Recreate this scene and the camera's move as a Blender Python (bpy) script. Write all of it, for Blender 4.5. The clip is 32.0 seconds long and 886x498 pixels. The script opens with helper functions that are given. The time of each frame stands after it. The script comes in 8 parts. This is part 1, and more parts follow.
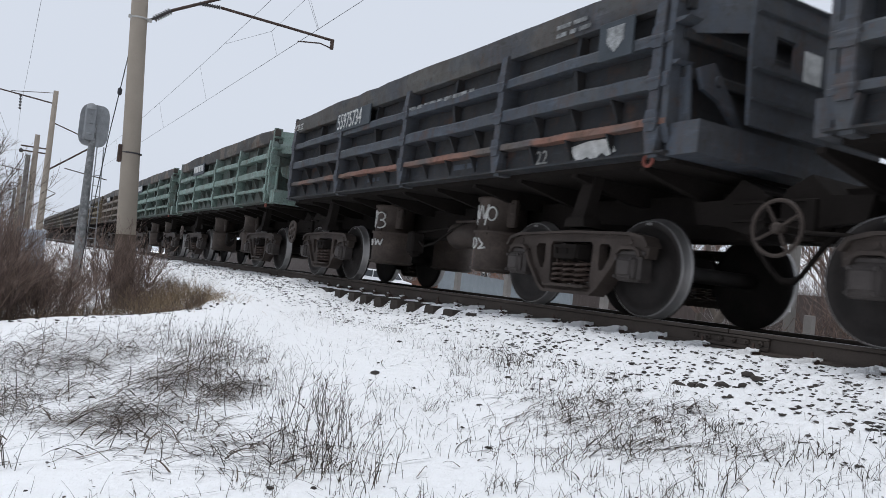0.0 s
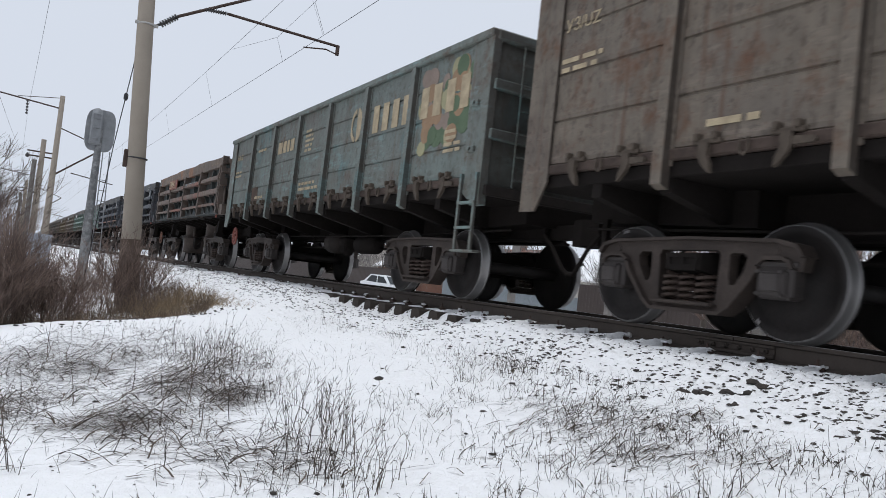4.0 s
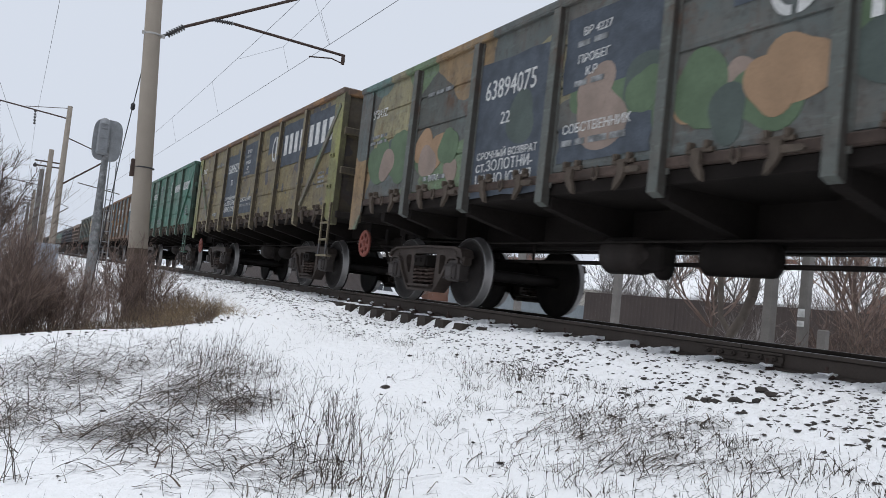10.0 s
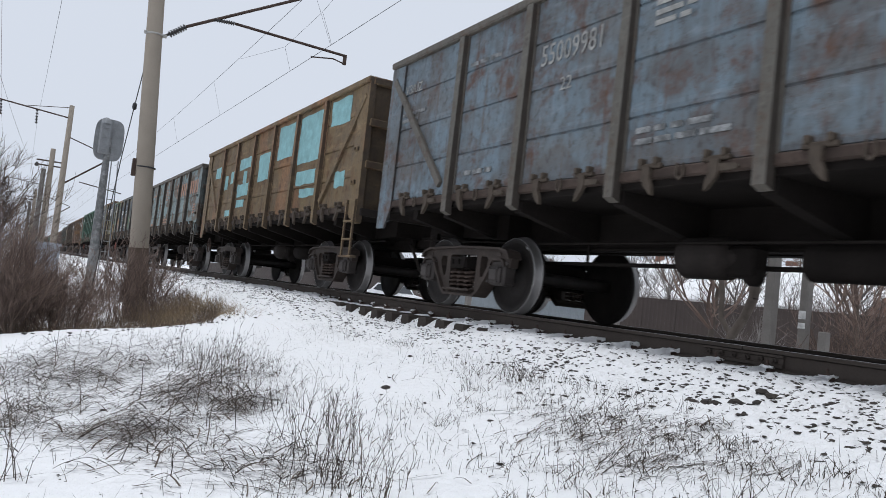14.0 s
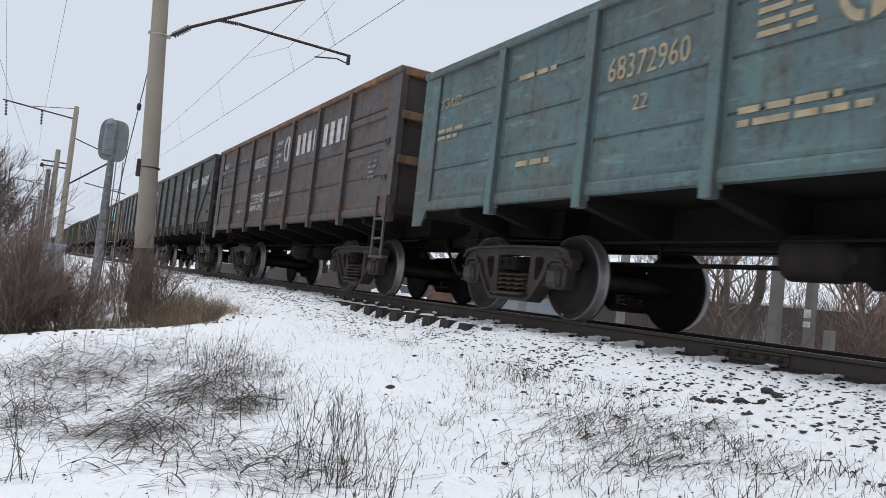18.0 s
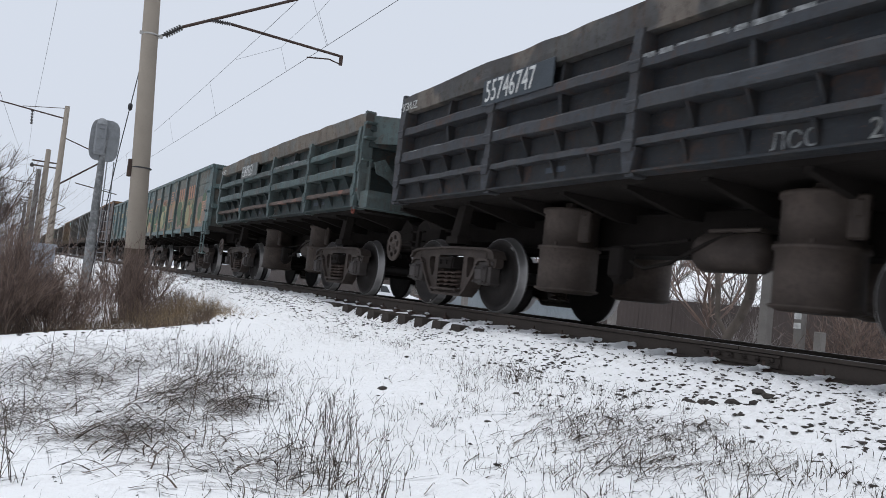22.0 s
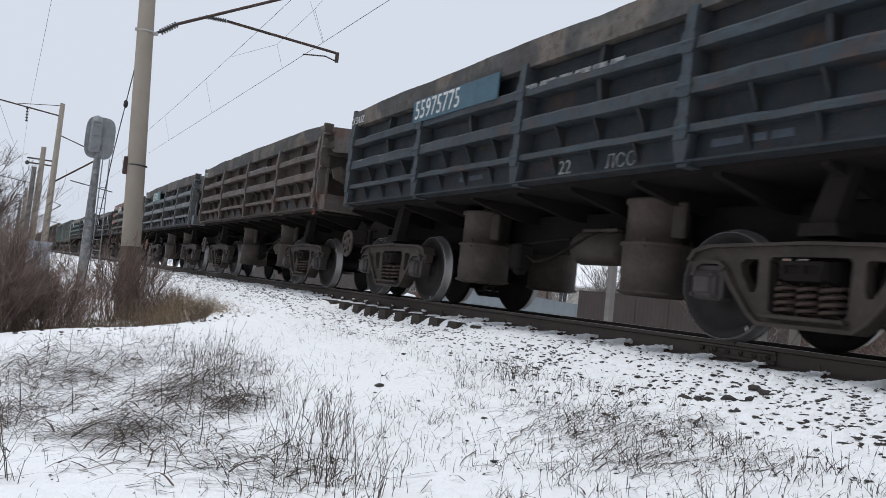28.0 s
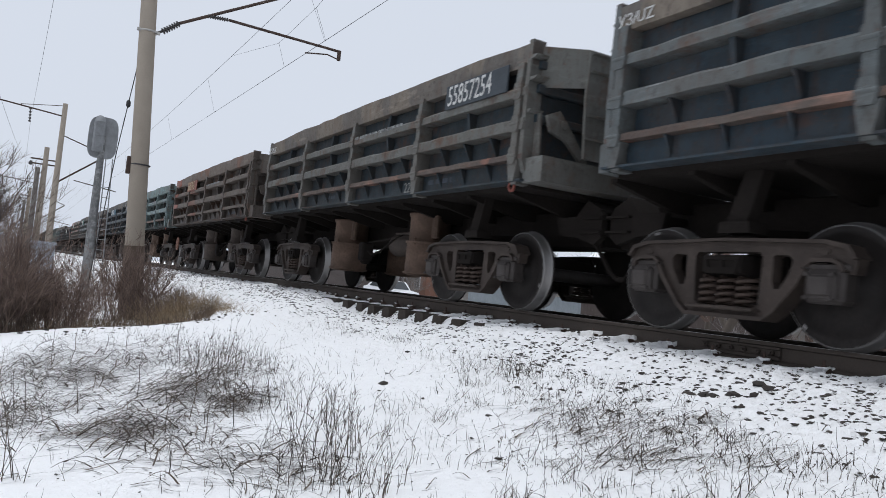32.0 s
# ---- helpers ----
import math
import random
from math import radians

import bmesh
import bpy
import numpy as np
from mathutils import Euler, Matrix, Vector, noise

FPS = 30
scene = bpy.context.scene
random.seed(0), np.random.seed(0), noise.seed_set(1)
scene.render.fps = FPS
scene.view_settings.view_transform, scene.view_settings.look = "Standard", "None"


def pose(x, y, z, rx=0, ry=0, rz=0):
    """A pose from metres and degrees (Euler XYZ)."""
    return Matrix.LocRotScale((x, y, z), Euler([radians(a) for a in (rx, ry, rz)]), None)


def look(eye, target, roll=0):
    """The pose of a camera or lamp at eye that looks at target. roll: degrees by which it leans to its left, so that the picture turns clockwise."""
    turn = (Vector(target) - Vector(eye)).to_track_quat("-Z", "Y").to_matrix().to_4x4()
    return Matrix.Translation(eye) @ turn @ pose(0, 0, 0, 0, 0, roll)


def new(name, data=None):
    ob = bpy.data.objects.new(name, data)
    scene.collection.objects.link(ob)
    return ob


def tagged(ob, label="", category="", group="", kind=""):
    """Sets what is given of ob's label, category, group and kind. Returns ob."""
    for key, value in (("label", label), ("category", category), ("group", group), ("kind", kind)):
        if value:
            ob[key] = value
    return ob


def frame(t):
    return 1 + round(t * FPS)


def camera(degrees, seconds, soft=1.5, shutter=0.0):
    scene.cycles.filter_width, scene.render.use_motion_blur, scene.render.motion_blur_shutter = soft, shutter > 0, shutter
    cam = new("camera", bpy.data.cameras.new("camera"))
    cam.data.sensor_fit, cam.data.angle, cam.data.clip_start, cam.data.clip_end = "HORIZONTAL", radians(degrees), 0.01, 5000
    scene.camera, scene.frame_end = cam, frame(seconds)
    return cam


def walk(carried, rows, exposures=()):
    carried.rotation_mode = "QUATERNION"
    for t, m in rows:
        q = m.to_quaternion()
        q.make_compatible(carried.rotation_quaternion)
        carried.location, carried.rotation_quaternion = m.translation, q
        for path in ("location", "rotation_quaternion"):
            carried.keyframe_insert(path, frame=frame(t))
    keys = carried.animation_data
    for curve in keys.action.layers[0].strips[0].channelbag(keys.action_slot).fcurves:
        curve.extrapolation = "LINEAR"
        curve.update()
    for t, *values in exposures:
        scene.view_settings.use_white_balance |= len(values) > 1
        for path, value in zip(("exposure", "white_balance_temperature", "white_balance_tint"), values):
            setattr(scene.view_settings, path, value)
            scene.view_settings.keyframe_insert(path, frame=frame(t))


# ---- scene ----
# World: x runs along the track (the train travels towards -x), y across it, z = 0 at the rail head.
# The near rail lies at y = 0, the far rail at y = 1.595; the axis of the track at y = AXIS.
AXIS = 0.7975

# ---------------------------------------------------------------- camera
cam = camera(60.42, 32.0, soft=0.75, shutter=0.12)
# seconds, yaw from the track's far end, tilt, lean (degrees), shift of the eye along x
CAM_ROWS = [
    (0, 29.83, 2.29, 5.97, 0.013),
    (0.5, 29.86, 2.31, 5.95, 0.014),
    (1, 29.87, 2.40, 6.01, 0.017),
    (1.5, 29.85, 2.41, 6.02, 0.019),
    (2, 29.84, 2.49, 6.02, 0.016),
    (2.5, 29.76, 2.50, 6.12, 0.016),
    (3, 29.65, 2.52, 6.15, 0.017),
    (3.5, 29.56, 2.58, 6.18, 0.012),
    (5.5, 29.22, 3.05, 6.24, 0.014),
    (6, 29.23, 3.10, 6.25, 0.005),
    (6.5, 29.18, 3.10, 6.32, 0.004),
    (7, 29.17, 3.12, 6.31, 0.004),
    (7.5, 29.12, 3.17, 6.31, 0.001),
    (8, 29.10, 3.16, 6.31, 0.003),
    (8.5, 29.07, 3.23, 6.22, 0.001),
    (9, 29.05, 3.21, 6.13, 0.000),
    (9.5, 28.98, 3.22, 6.06, 0.001),
    (10, 28.96, 3.25, 6.03, 0.004),
    (10.5, 28.90, 3.24, 6.09, 0.007),
    (11, 28.84, 3.25, 6.12, 0.003),
    (11.5, 28.84, 3.22, 6.24, -0.002),
    (12, 28.76, 3.16, 6.27, 0.003),
    (12.5, 28.74, 3.19, 6.32, 0.004),
    (13, 28.75, 3.22, 6.29, 0.007),
    (13.5, 28.78, 3.24, 6.23, 0.002),
    (14, 28.88, 3.29, 6.24, 0.007),
    (14.5, 28.92, 3.33, 6.14, 0.013),
    (16.5, 28.72, 3.41, 6.09, 0.002),
    (17, 28.67, 3.32, 6.09, 0.004),
    (17.5, 28.58, 3.21, 6.12, 0.006),
    (18, 28.57, 3.22, 6.11, 0.007),
    (18.5, 28.57, 3.27, 6.15, 0.006),
    (19, 28.58, 3.31, 6.17, 0.006),
    (19.5, 28.56, 3.32, 6.12, 0.007),
    (20, 28.68, 3.34, 6.11, 0.004),
    (20.5, 28.86, 3.42, 6.10, 0.003),
    (21, 29.03, 3.46, 6.12, 0.006),
    (21.5, 29.15, 3.42, 6.17, 0.002),
    (22, 29.15, 3.36, 6.17, 0.001),
    (22.5, 29.12, 3.28, 6.19, -0.001),
    (23, 29.09, 3.11, 6.21, -0.001),
    (23.5, 29.06, 2.99, 6.19, -0.003),
    (24, 29.06, 2.92, 6.12, 0.001),
    (24.5, 28.99, 2.89, 6.02, -0.001),
    (25, 29.02, 2.96, 6.05, -0.001),
    (25.5, 29.00, 2.99, 6.05, -0.001),
    (27.5, 29.40, 3.17, 6.06, 0.007),
    (28, 29.43, 3.17, 6.05, 0.001),
    (28.5, 29.40, 3.16, 6.01, 0.008),
    (29, 29.39, 3.13, 5.98, -0.003),
    (29.5, 29.34, 3.04, 5.91, 0.004),
    (30, 29.33, 2.97, 5.80, 0.002),
    (30.5, 29.22, 2.94, 5.79, 0.009),
    (31, 29.21, 2.99, 5.78, 0.002),
    (31.5, 29.22, 3.00, 5.80, 0.002),
    (32, 29.21, 2.97, 5.72, -0.000),
]


def cam_pose(yaw, tilt, lean, dx):
    eye = Vector((dx, -5.697, 0.173))
    a, b = radians(yaw), radians(tilt)
    way = Vector((-math.cos(a) * math.cos(b), math.sin(a) * math.cos(b), math.sin(b)))
    return look(eye, eye + way * 10, lean)


walk(cam, [(t, cam_pose(a, b, c, d)) for t, a, b, c, d in CAM_ROWS])

# ---------------------------------------------------------------- light: a pale overcast winter sky
world = bpy.data.worlds.new("overcast_sky")
world.use_nodes = True
scene.world = world
wn, wl = world.node_tree.nodes, world.node_tree.links
wn.clear()
sky = wn.new("ShaderNodeTexSky")
sky.sky_type = "NISHITA"
sky.sun_disc = False
sky.sun_elevation, sky.sun_rotation = radians(84), radians(197)
sky.air_density, sky.dust_density, sky.ozone_density = 1.0, 4.0, 1.0
grey = wn.new("ShaderNodeHueSaturation")
grey.inputs["Saturation"].default_value = 0.3
veil = wn.new("ShaderNodeMix")
veil.data_type = "RGBA"
veil.inputs[0].default_value = 0.92
veil.inputs[7].default_value = (5.80, 6.28, 7.15, 1)
back = wn.new("ShaderNodeBackground")
back.inputs["Strength"].default_value = 0.119
wout = wn.new("ShaderNodeOutputWorld")
wl.new(sky.outputs[0], grey.inputs["Color"])
wl.new(grey.outputs[0], veil.inputs[6])
wl.new(veil.outputs[2], back.inputs["Color"])
wl.new(back.outputs[0], wout.inputs[0])

sun_data = bpy.data.lights.new("sun", "SUN")
sun_data.energy, sun_data.angle, sun_data.color = 1.35, radians(20), (0.965, 0.98, 1.0)
sun = new("sun", sun_data)
sun.matrix_world = look((-13, -4, 40), (-12, 0, 0))
scene.view_settings.exposure = 0.0


# ---------------------------------------------------------------- materials
class Nodes:
    """A node tree under construction: short calls for the nodes that the materials use."""

    def __init__(self, name):
        self.mat = bpy.data.materials.new(name)
        self.mat.use_nodes = True
        self.n, self.l = self.mat.node_tree.nodes, self.mat.node_tree.links
        self.bsdf = self.n["Principled BSDF"]
        self.co = self.n.new("ShaderNodeTexCoord").outputs["Object"]

    def link(self, a, b):
        self.l.new(a, b)

    def scaled(self, scale, offset=(0, 0, 0)):
        m = self.n.new("ShaderNodeMapping")
        m.inputs["Scale"].default_value = scale
        m.inputs["Location"].default_value = offset
        self.link(self.co, m.inputs["Vector"])
        return m.outputs[0]

    def noise(self, scale, detail=4, rough=0.55, vec=None, out="Fac"):
        t = self.n.new("ShaderNodeTexNoise")
        t.inputs["Scale"].default_value, t.inputs["Detail"].default_value = scale, detail
        t.inputs["Roughness"].default_value = rough
        self.link(vec or self.co, t.inputs["Vector"])
        return t.outputs[out]

    def voronoi(self, scale, vec=None, out="Distance"):
        t = self.n.new("ShaderNodeTexVoronoi")
        t.inputs["Scale"].default_value = scale
        self.link(vec or self.co, t.inputs["Vector"])
        return t.outputs[out]

    def ramp(self, fac, stops, constant=False):
        r = self.n.new("ShaderNodeValToRGB")
        if constant:
            r.color_ramp.interpolation = "CONSTANT"
        while len(r.color_ramp.elements) < len(stops):
            r.color_ramp.elements.new(0.5)
        for e, (p, c) in zip(r.color_ramp.elements, stops):
            e.position = p
            e.color = (c, c, c, 1) if isinstance(c, (int, float)) else (*c, 1)
        self.link(fac, r.inputs[0])
        return r.outputs[0]

    def mix(self, fac, a, b, blend="MIX"):
        m = self.n.new("ShaderNodeMix")
        m.data_type, m.blend_type = "RGBA", blend
        for sock, v in ((m.inputs[0], fac), (m.inputs[6], a), (m.inputs[7], b)):
            if isinstance(v, (int, float)):
                sock.default_value = v
            elif isinstance(v, tuple):
                sock.default_value = (*v, 1)
            else:
                self.link(v, sock)
        return m.outputs[2]

    def math(self, op, a, b=0.0):
        m = self.n.new("ShaderNodeMath")
        m.operation = op
        for sock, v in zip(m.inputs, (a, b)):
            if isinstance(v, (int, float)):
                sock.default_value = v
            else:
                self.link(v, sock)
        return m.outputs[0]

    def bump(self, height, strength=0.3, distance=0.01):
        b = self.n.new("ShaderNodeBump")
        b.inputs["Strength"].default_value, b.inputs["Distance"].default_value = strength, distance
        self.link(height, b.inputs["Height"])
        self.link(b.outputs[0], self.bsdf.inputs["Normal"])

    def done(self, color, rough=0.7, metal=0.0):
        for key, v in (("Base Color", color), ("Roughness", rough), ("Metallic", metal)):
            sock = self.bsdf.inputs[key]
            if isinstance(v, (int, float)):
                sock.default_value = v
            elif isinstance(v, tuple):
                sock.default_value = (*v, 1)
            else:
                self.link(v, sock)
        return self.mat


def plain(name, color, rough=0.7, metal=0.0, vary=0.35, scale=3.0, grain=30.0, bump=0.25, dark=0.6, spec=0.3):
    """A surface of one colour with broad and fine variation and a fine relief."""
    k = Nodes(name)
    big, small = k.noise(scale, 5), k.noise(grain, 3)
    low = tuple(c * dark for c in color)
    c = k.mix(k.ramp(big, ((0.35, 0), (0.7, vary * 1.6))), color, low)
    c = k.mix(k.ramp(small, ((0.45, 0), (0.75, vary))), c, low)
    k.bump(small, bump, 0.01)
    k.bsdf.inputs["Specular IOR Level"].default_value = spec
    return k.done(c, rough, metal)


RUST = (0.11, 0.052, 0.03)
DIRT = (0.085, 0.07, 0.058)


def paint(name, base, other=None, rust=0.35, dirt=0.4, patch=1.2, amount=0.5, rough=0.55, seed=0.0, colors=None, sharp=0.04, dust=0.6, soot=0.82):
    """Weathered wagon paint: patches of other colours with crisp edges, rust blooms, run-down dirt, chips."""
    k = Nodes(name)
    base = tuple(v * 0.80 for v in base)
    lum = sum(base) / 3
    soil = tuple(v * min(1.0, 0.35 + lum * 5) for v in DIRT)
    bleached = tuple(min(0.15, v * 1.5 + 0.015) for v in base)
    other = other and tuple(v * 0.80 for v in other)
    colors = colors and [tuple(v * 0.85 for v in c) for c in colors]
    off = (seed, seed * 1.7, seed * 0.6)
    vec = k.scaled((1, 1, 1), off)
    c = base
    if colors:
        warp = k.noise(1.1, 2, 0.5, vec, "Color")
        v2 = k.n.new("ShaderNodeVectorMath")
        v2.operation = "ADD"
        k.link(vec, v2.inputs[0])
        sc = k.n.new("ShaderNodeVectorMath")
        sc.operation = "SCALE"
        sc.inputs[3].default_value = 0.5
        k.link(warp, sc.inputs[0])
        k.link(sc.outputs[0], v2.inputs[1])
        cell = k.voronoi(patch, v2.outputs[0], "Color")
        sep = k.n.new("ShaderNodeSeparateColor")
        k.link(cell, sep.inputs[0])
        stops = [(i / len(colors), col) for i, col in enumerate(colors)]
        blot = k.ramp(sep.outputs[0], stops, constant=True)
        c = k.mix(k.ramp(sep.outputs[1], ((0, 0), (1 - amount, 1)), constant=True), base, blot)
    elif other:
        f = k.noise(patch, 2, 0.5, vec)
        c = k.mix(k.ramp(f, ((1 - amount - 0.15, 0), (1 - amount - 0.15 + sharp, 1))), base, other)
    fade = k.noise(0.5, 3, 0.5, vec)
    c = k.mix(k.ramp(fade, ((0.35, 0.0), (0.8, 0.22))), c, bleached)
    streak = k.noise(1.0, 5, 0.6, k.scaled((5.0, 5.0, 0.45), off))
    c = k.mix(k.ramp(streak, ((0.42, 0), (0.75, dirt))), c, soil)
    dusty = k.noise(0.85, 7, 0.68, k.scaled((1, 1, 1.3), (seed + 5, seed, 3)))
    c = k.mix(k.ramp(dusty, ((0.46, 0), (0.66, dust))), c, tuple(min(v, 0.035 + lum * 1.1) for v in (0.135, 0.115, 0.098)))
    mottle = k.noise(4.2, 6, 0.66, k.scaled((1, 1, 0.8), (seed * 2, 7, seed)))
    c = k.mix(k.ramp(mottle, ((0.50, 0), (0.68, 0.15 + dirt * 0.55))), c, tuple(v * 0.9 for v in soil))
    scuff = k.noise(1.0, 6, 0.72, k.scaled((1.6, 1.6, 7.0), (seed * 1.3, 2, seed)))
    c = k.mix(k.ramp(scuff, ((0.55, 0), (0.68, 0.42))), c, tuple(min(0.4, v * 1.7 + 0.02) for v in base))
    runs = k.noise(1.0, 4, 0.6, k.scaled((11.0, 11.0, 0.5), (seed, 4, seed * 3)))
    c = k.mix(k.ramp(runs, ((0.56, 0), (0.72, 0.2 + rust * 0.7))), c, tuple(v * min(1.0, 0.45 + lum * 4) for v in RUST))
    rs = k.noise(2.2, 8, 0.7, vec)
    c = k.mix(k.ramp(rs, ((0.63 - rust * 0.25, 0), (0.72 - rust * 0.1, min(1.0, 0.35 + rust)))), c, RUST)
    grit = k.noise(13, 8, 0.74, k.scaled((1, 1, 0.7), (seed, 9, seed * 0.3)))
    c = k.mix(k.ramp(grit, ((0.53, 0), (0.62, 0.25 + dirt * 0.5))), c, tuple(v * 0.55 for v in soil))
    chips = k.noise(38, 2, 0.5, vec)
    c = k.mix(k.ramp(chips, ((0.66, 0), (0.72, 0.55))), c, RUST)
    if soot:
        # shade and brake dust put into the colour of faces along the train
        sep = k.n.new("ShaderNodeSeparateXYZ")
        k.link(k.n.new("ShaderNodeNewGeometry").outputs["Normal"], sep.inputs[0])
        end_mask = k.ramp(k.math("ABSOLUTE", sep.outputs[0], 0.0), ((0.55, 0), (0.9, soot)))
        c = k.mix(k.math("MULTIPLY", end_mask, k.ramp(k.noise(3.0, 4, 0.6, vec), ((0.25, 0.65), (0.6, 1.0)))), c, (0.042, 0.034, 0.029))
    k.bump(k.math("ADD", k.noise(9, 5, 0.6, vec), k.math("MULTIPLY", k.noise(1.6, 2, 0.5, vec), 3.0)), 0.5, 0.016)
    k.bsdf.inputs["Specular IOR Level"].default_value = 0.25
    return k.done(c, k.ramp(rs, ((0.4, rough), (0.7, 0.85))), 0.0)


M_SNOW = None


def snow_material():
    k = Nodes("snow")
    big, small = k.noise(0.5, 4), k.noise(18, 6, 0.65)
    c = k.mix(k.ramp(big, ((0.35, 0), (0.7, 0.5))), (0.89, 0.888, 0.893), (0.84, 0.842, 0.852))
    c = k.mix(k.ramp(k.noise(75, 4, 0.7), ((0.62, 0), (0.70, 0.45))), c, (0.45, 0.43, 0.41))
    grit = k.math("MULTIPLY", k.ramp(k.noise(1.6, 3), ((0.42, 0), (0.62, 1))), k.ramp(k.noise(120, 3, 0.7), ((0.63, 0), (0.70, 0.7))))
    c = k.mix(grit, c, (0.30, 0.26, 0.22))
    k.bump(k.math("ADD", small, k.math("MULTIPLY", k.noise(70, 3, 0.7), 0.3)), 0.7, 0.03)
    return k.done(c, 0.75)


M_SNOW = snow_material()
M_STONE = plain("ballast_stone", (0.078, 0.067, 0.060), 0.9, vary=0.8, scale=2.0, grain=40, bump=0.5, dark=0.45)
M_RAIL = plain("rail_steel", (0.066, 0.053, 0.045), 0.85, 0.0, vary=0.5, scale=1.5, grain=60)
M_HEAD = plain("rail_head", (0.32, 0.31, 0.30), 0.3, 0.9, vary=0.3, scale=2, grain=80, bump=0.05)
M_SLEEPER = plain("concrete_sleeper", (0.055, 0.044, 0.037), 0.9, vary=0.6, scale=4, grain=45, bump=0.5)
M_POST = plain("weathered_post_concrete", (0.21, 0.195, 0.18), 0.95, vary=0.5, scale=2.0, grain=30, bump=0.5, dark=0.6)
M_CONCRETE = plain("pole_concrete", (0.33, 0.285, 0.235), 0.9, vary=0.35, scale=1.4, grain=35, bump=0.4, dark=0.72)
M_TAR = plain("tarred_concrete", (0.12, 0.088, 0.068), 0.9, vary=0.5, scale=3, grain=35, bump=0.4, dark=0.6)
M_CONCRETE2 = plain("grey_concrete", (0.42, 0.41, 0.39), 0.9, vary=0.4, scale=1.6, grain=35, bump=0.4, dark=0.7)
M_WIRE = plain("wire_metal", (0.05, 0.05, 0.055), 0.6, 0.4, vary=0.2)
M_IRON = plain("rusty_iron", (0.085, 0.058, 0.048), 0.75, 0.2, vary=0.6, scale=5, grain=40)
M_INSUL = plain("insulator_glaze", (0.06, 0.055, 0.055), 0.25, vary=0.2)
M_SIGNAL = plain("signal_grey_paint", (0.27, 0.28, 0.29), 0.6, vary=0.45, scale=4, grain=25, dark=0.6)
M_MAST = plain("galvanised_mast", (0.33, 0.335, 0.335), 0.6, 0.2, vary=0.9, scale=7, grain=22, bump=0.4, dark=0.45)
M_CABINET = plain("cabinet_blue_grey", (0.38, 0.42, 0.47), 0.6, vary=0.3)
M_CAST = plain("bogie_cast_steel", (0.070, 0.054, 0.046), 0.72, 0.15, vary=0.6, scale=3, grain=28, bump=0.5, dark=0.5)
M_BOX = plain("axlebox_steel", (0.07, 0.06, 0.056), 0.6, 0.25, vary=0.5, scale=6, grain=30, bump=0.4)
M_SPRING = plain("spring_steel", (0.08, 0.056, 0.046), 0.65, 0.2, vary=0.6, scale=7, grain=40)
M_WHEEL = plain("wheel_disc", (0.025, 0.0205, 0.0188), 0.7, 0.1, vary=0.7, scale=4, grain=30, bump=0.4, dark=0.5)
M_TREAD = plain("wheel_tread", (0.25, 0.24, 0.235), 0.36, 0.7, vary=0.2, scale=6, grain=50, bump=0.05)
M_DUSTY = plain("dusty_lock_steel", (0.10, 0.078, 0.06), 0.85, vary=0.6, scale=6, grain=30, dark=0.5)
M_SILL = plain("rusty_side_sill", (0.088, 0.062, 0.05), 0.85, vary=0.7, scale=2.5, grain=22, bump=0.4, dark=0.4)
M_STRUT = plain("grimy_strut", (0.035, 0.029, 0.026), 0.85, vary=0.6, scale=3, grain=25, bump=0.4, spec=0.16)
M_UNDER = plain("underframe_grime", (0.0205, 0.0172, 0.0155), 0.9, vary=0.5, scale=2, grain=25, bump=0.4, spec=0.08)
M_CYL = plain("cylinder_dirty_steel", (0.08, 0.061, 0.051), 0.7, 0.1, vary=0.7, scale=2.2, grain=25, bump=0.35, dark=0.45)
M_CYL2 = plain("cylinder_rusty", (0.138, 0.09, 0.066), 0.75, 0.1, vary=0.7, scale=2.2, grain=25, bump=0.35, dark=0.45)
M_RED = plain("red_oxide_paint", (0.25, 0.075, 0.055), 0.65, vary=0.6, scale=6, grain=30)
M_RUSTRED = plain("rust_red_paint", (0.20, 0.10, 0.07), 0.7, vary=0.6, scale=6, grain=30)
M_WHITE = plain("stencil_white", (0.66, 0.66, 0.64), 0.75, vary=0.6, scale=9, grain=60, bump=0.1, dark=0.55)
M_FAINT = plain("stencil_faint", (0.32, 0.33, 0.33), 0.8, vary=0.8, scale=9, grain=60, bump=0.1, dark=0.3)
M_FADED = plain("stencil_faded_white", (0.40, 0.40, 0.38), 0.8, vary=0.7, scale=9, grain=60, bump=0.1, dark=0.5)
M_CREAM = plain("stencil_cream", (0.47, 0.38, 0.25), 0.75, vary=0.6, scale=7, grain=60, bump=0.1, dark=0.6)
M_SALMON = plain("stencil_salmon", (0.48, 0.27, 0.19), 0.75, vary=0.6, scale=7, grain=60, bump=0.1, dark=0.6)
M_CYAN = plain("patch_turquoise", (0.29, 0.545, 0.565), 0.65, vary=0.5, scale=5, grain=40, dark=0.6)
M_SLATE = plain("patch_slate_blue", (0.074, 0.088, 0.108), 0.7, vary=0.7, scale=5, grain=40)
M_PLATE = plain("plate_blue_black", (0.05, 0.06, 0.07), 0.65, vary=0.4, scale=5, grain=40)
M_LOAD = plain("load_earth_snow", (0.12, 0.105, 0.09), 0.95, vary=0.7, scale=3, grain=18, bump=0.6, dark=0.5)


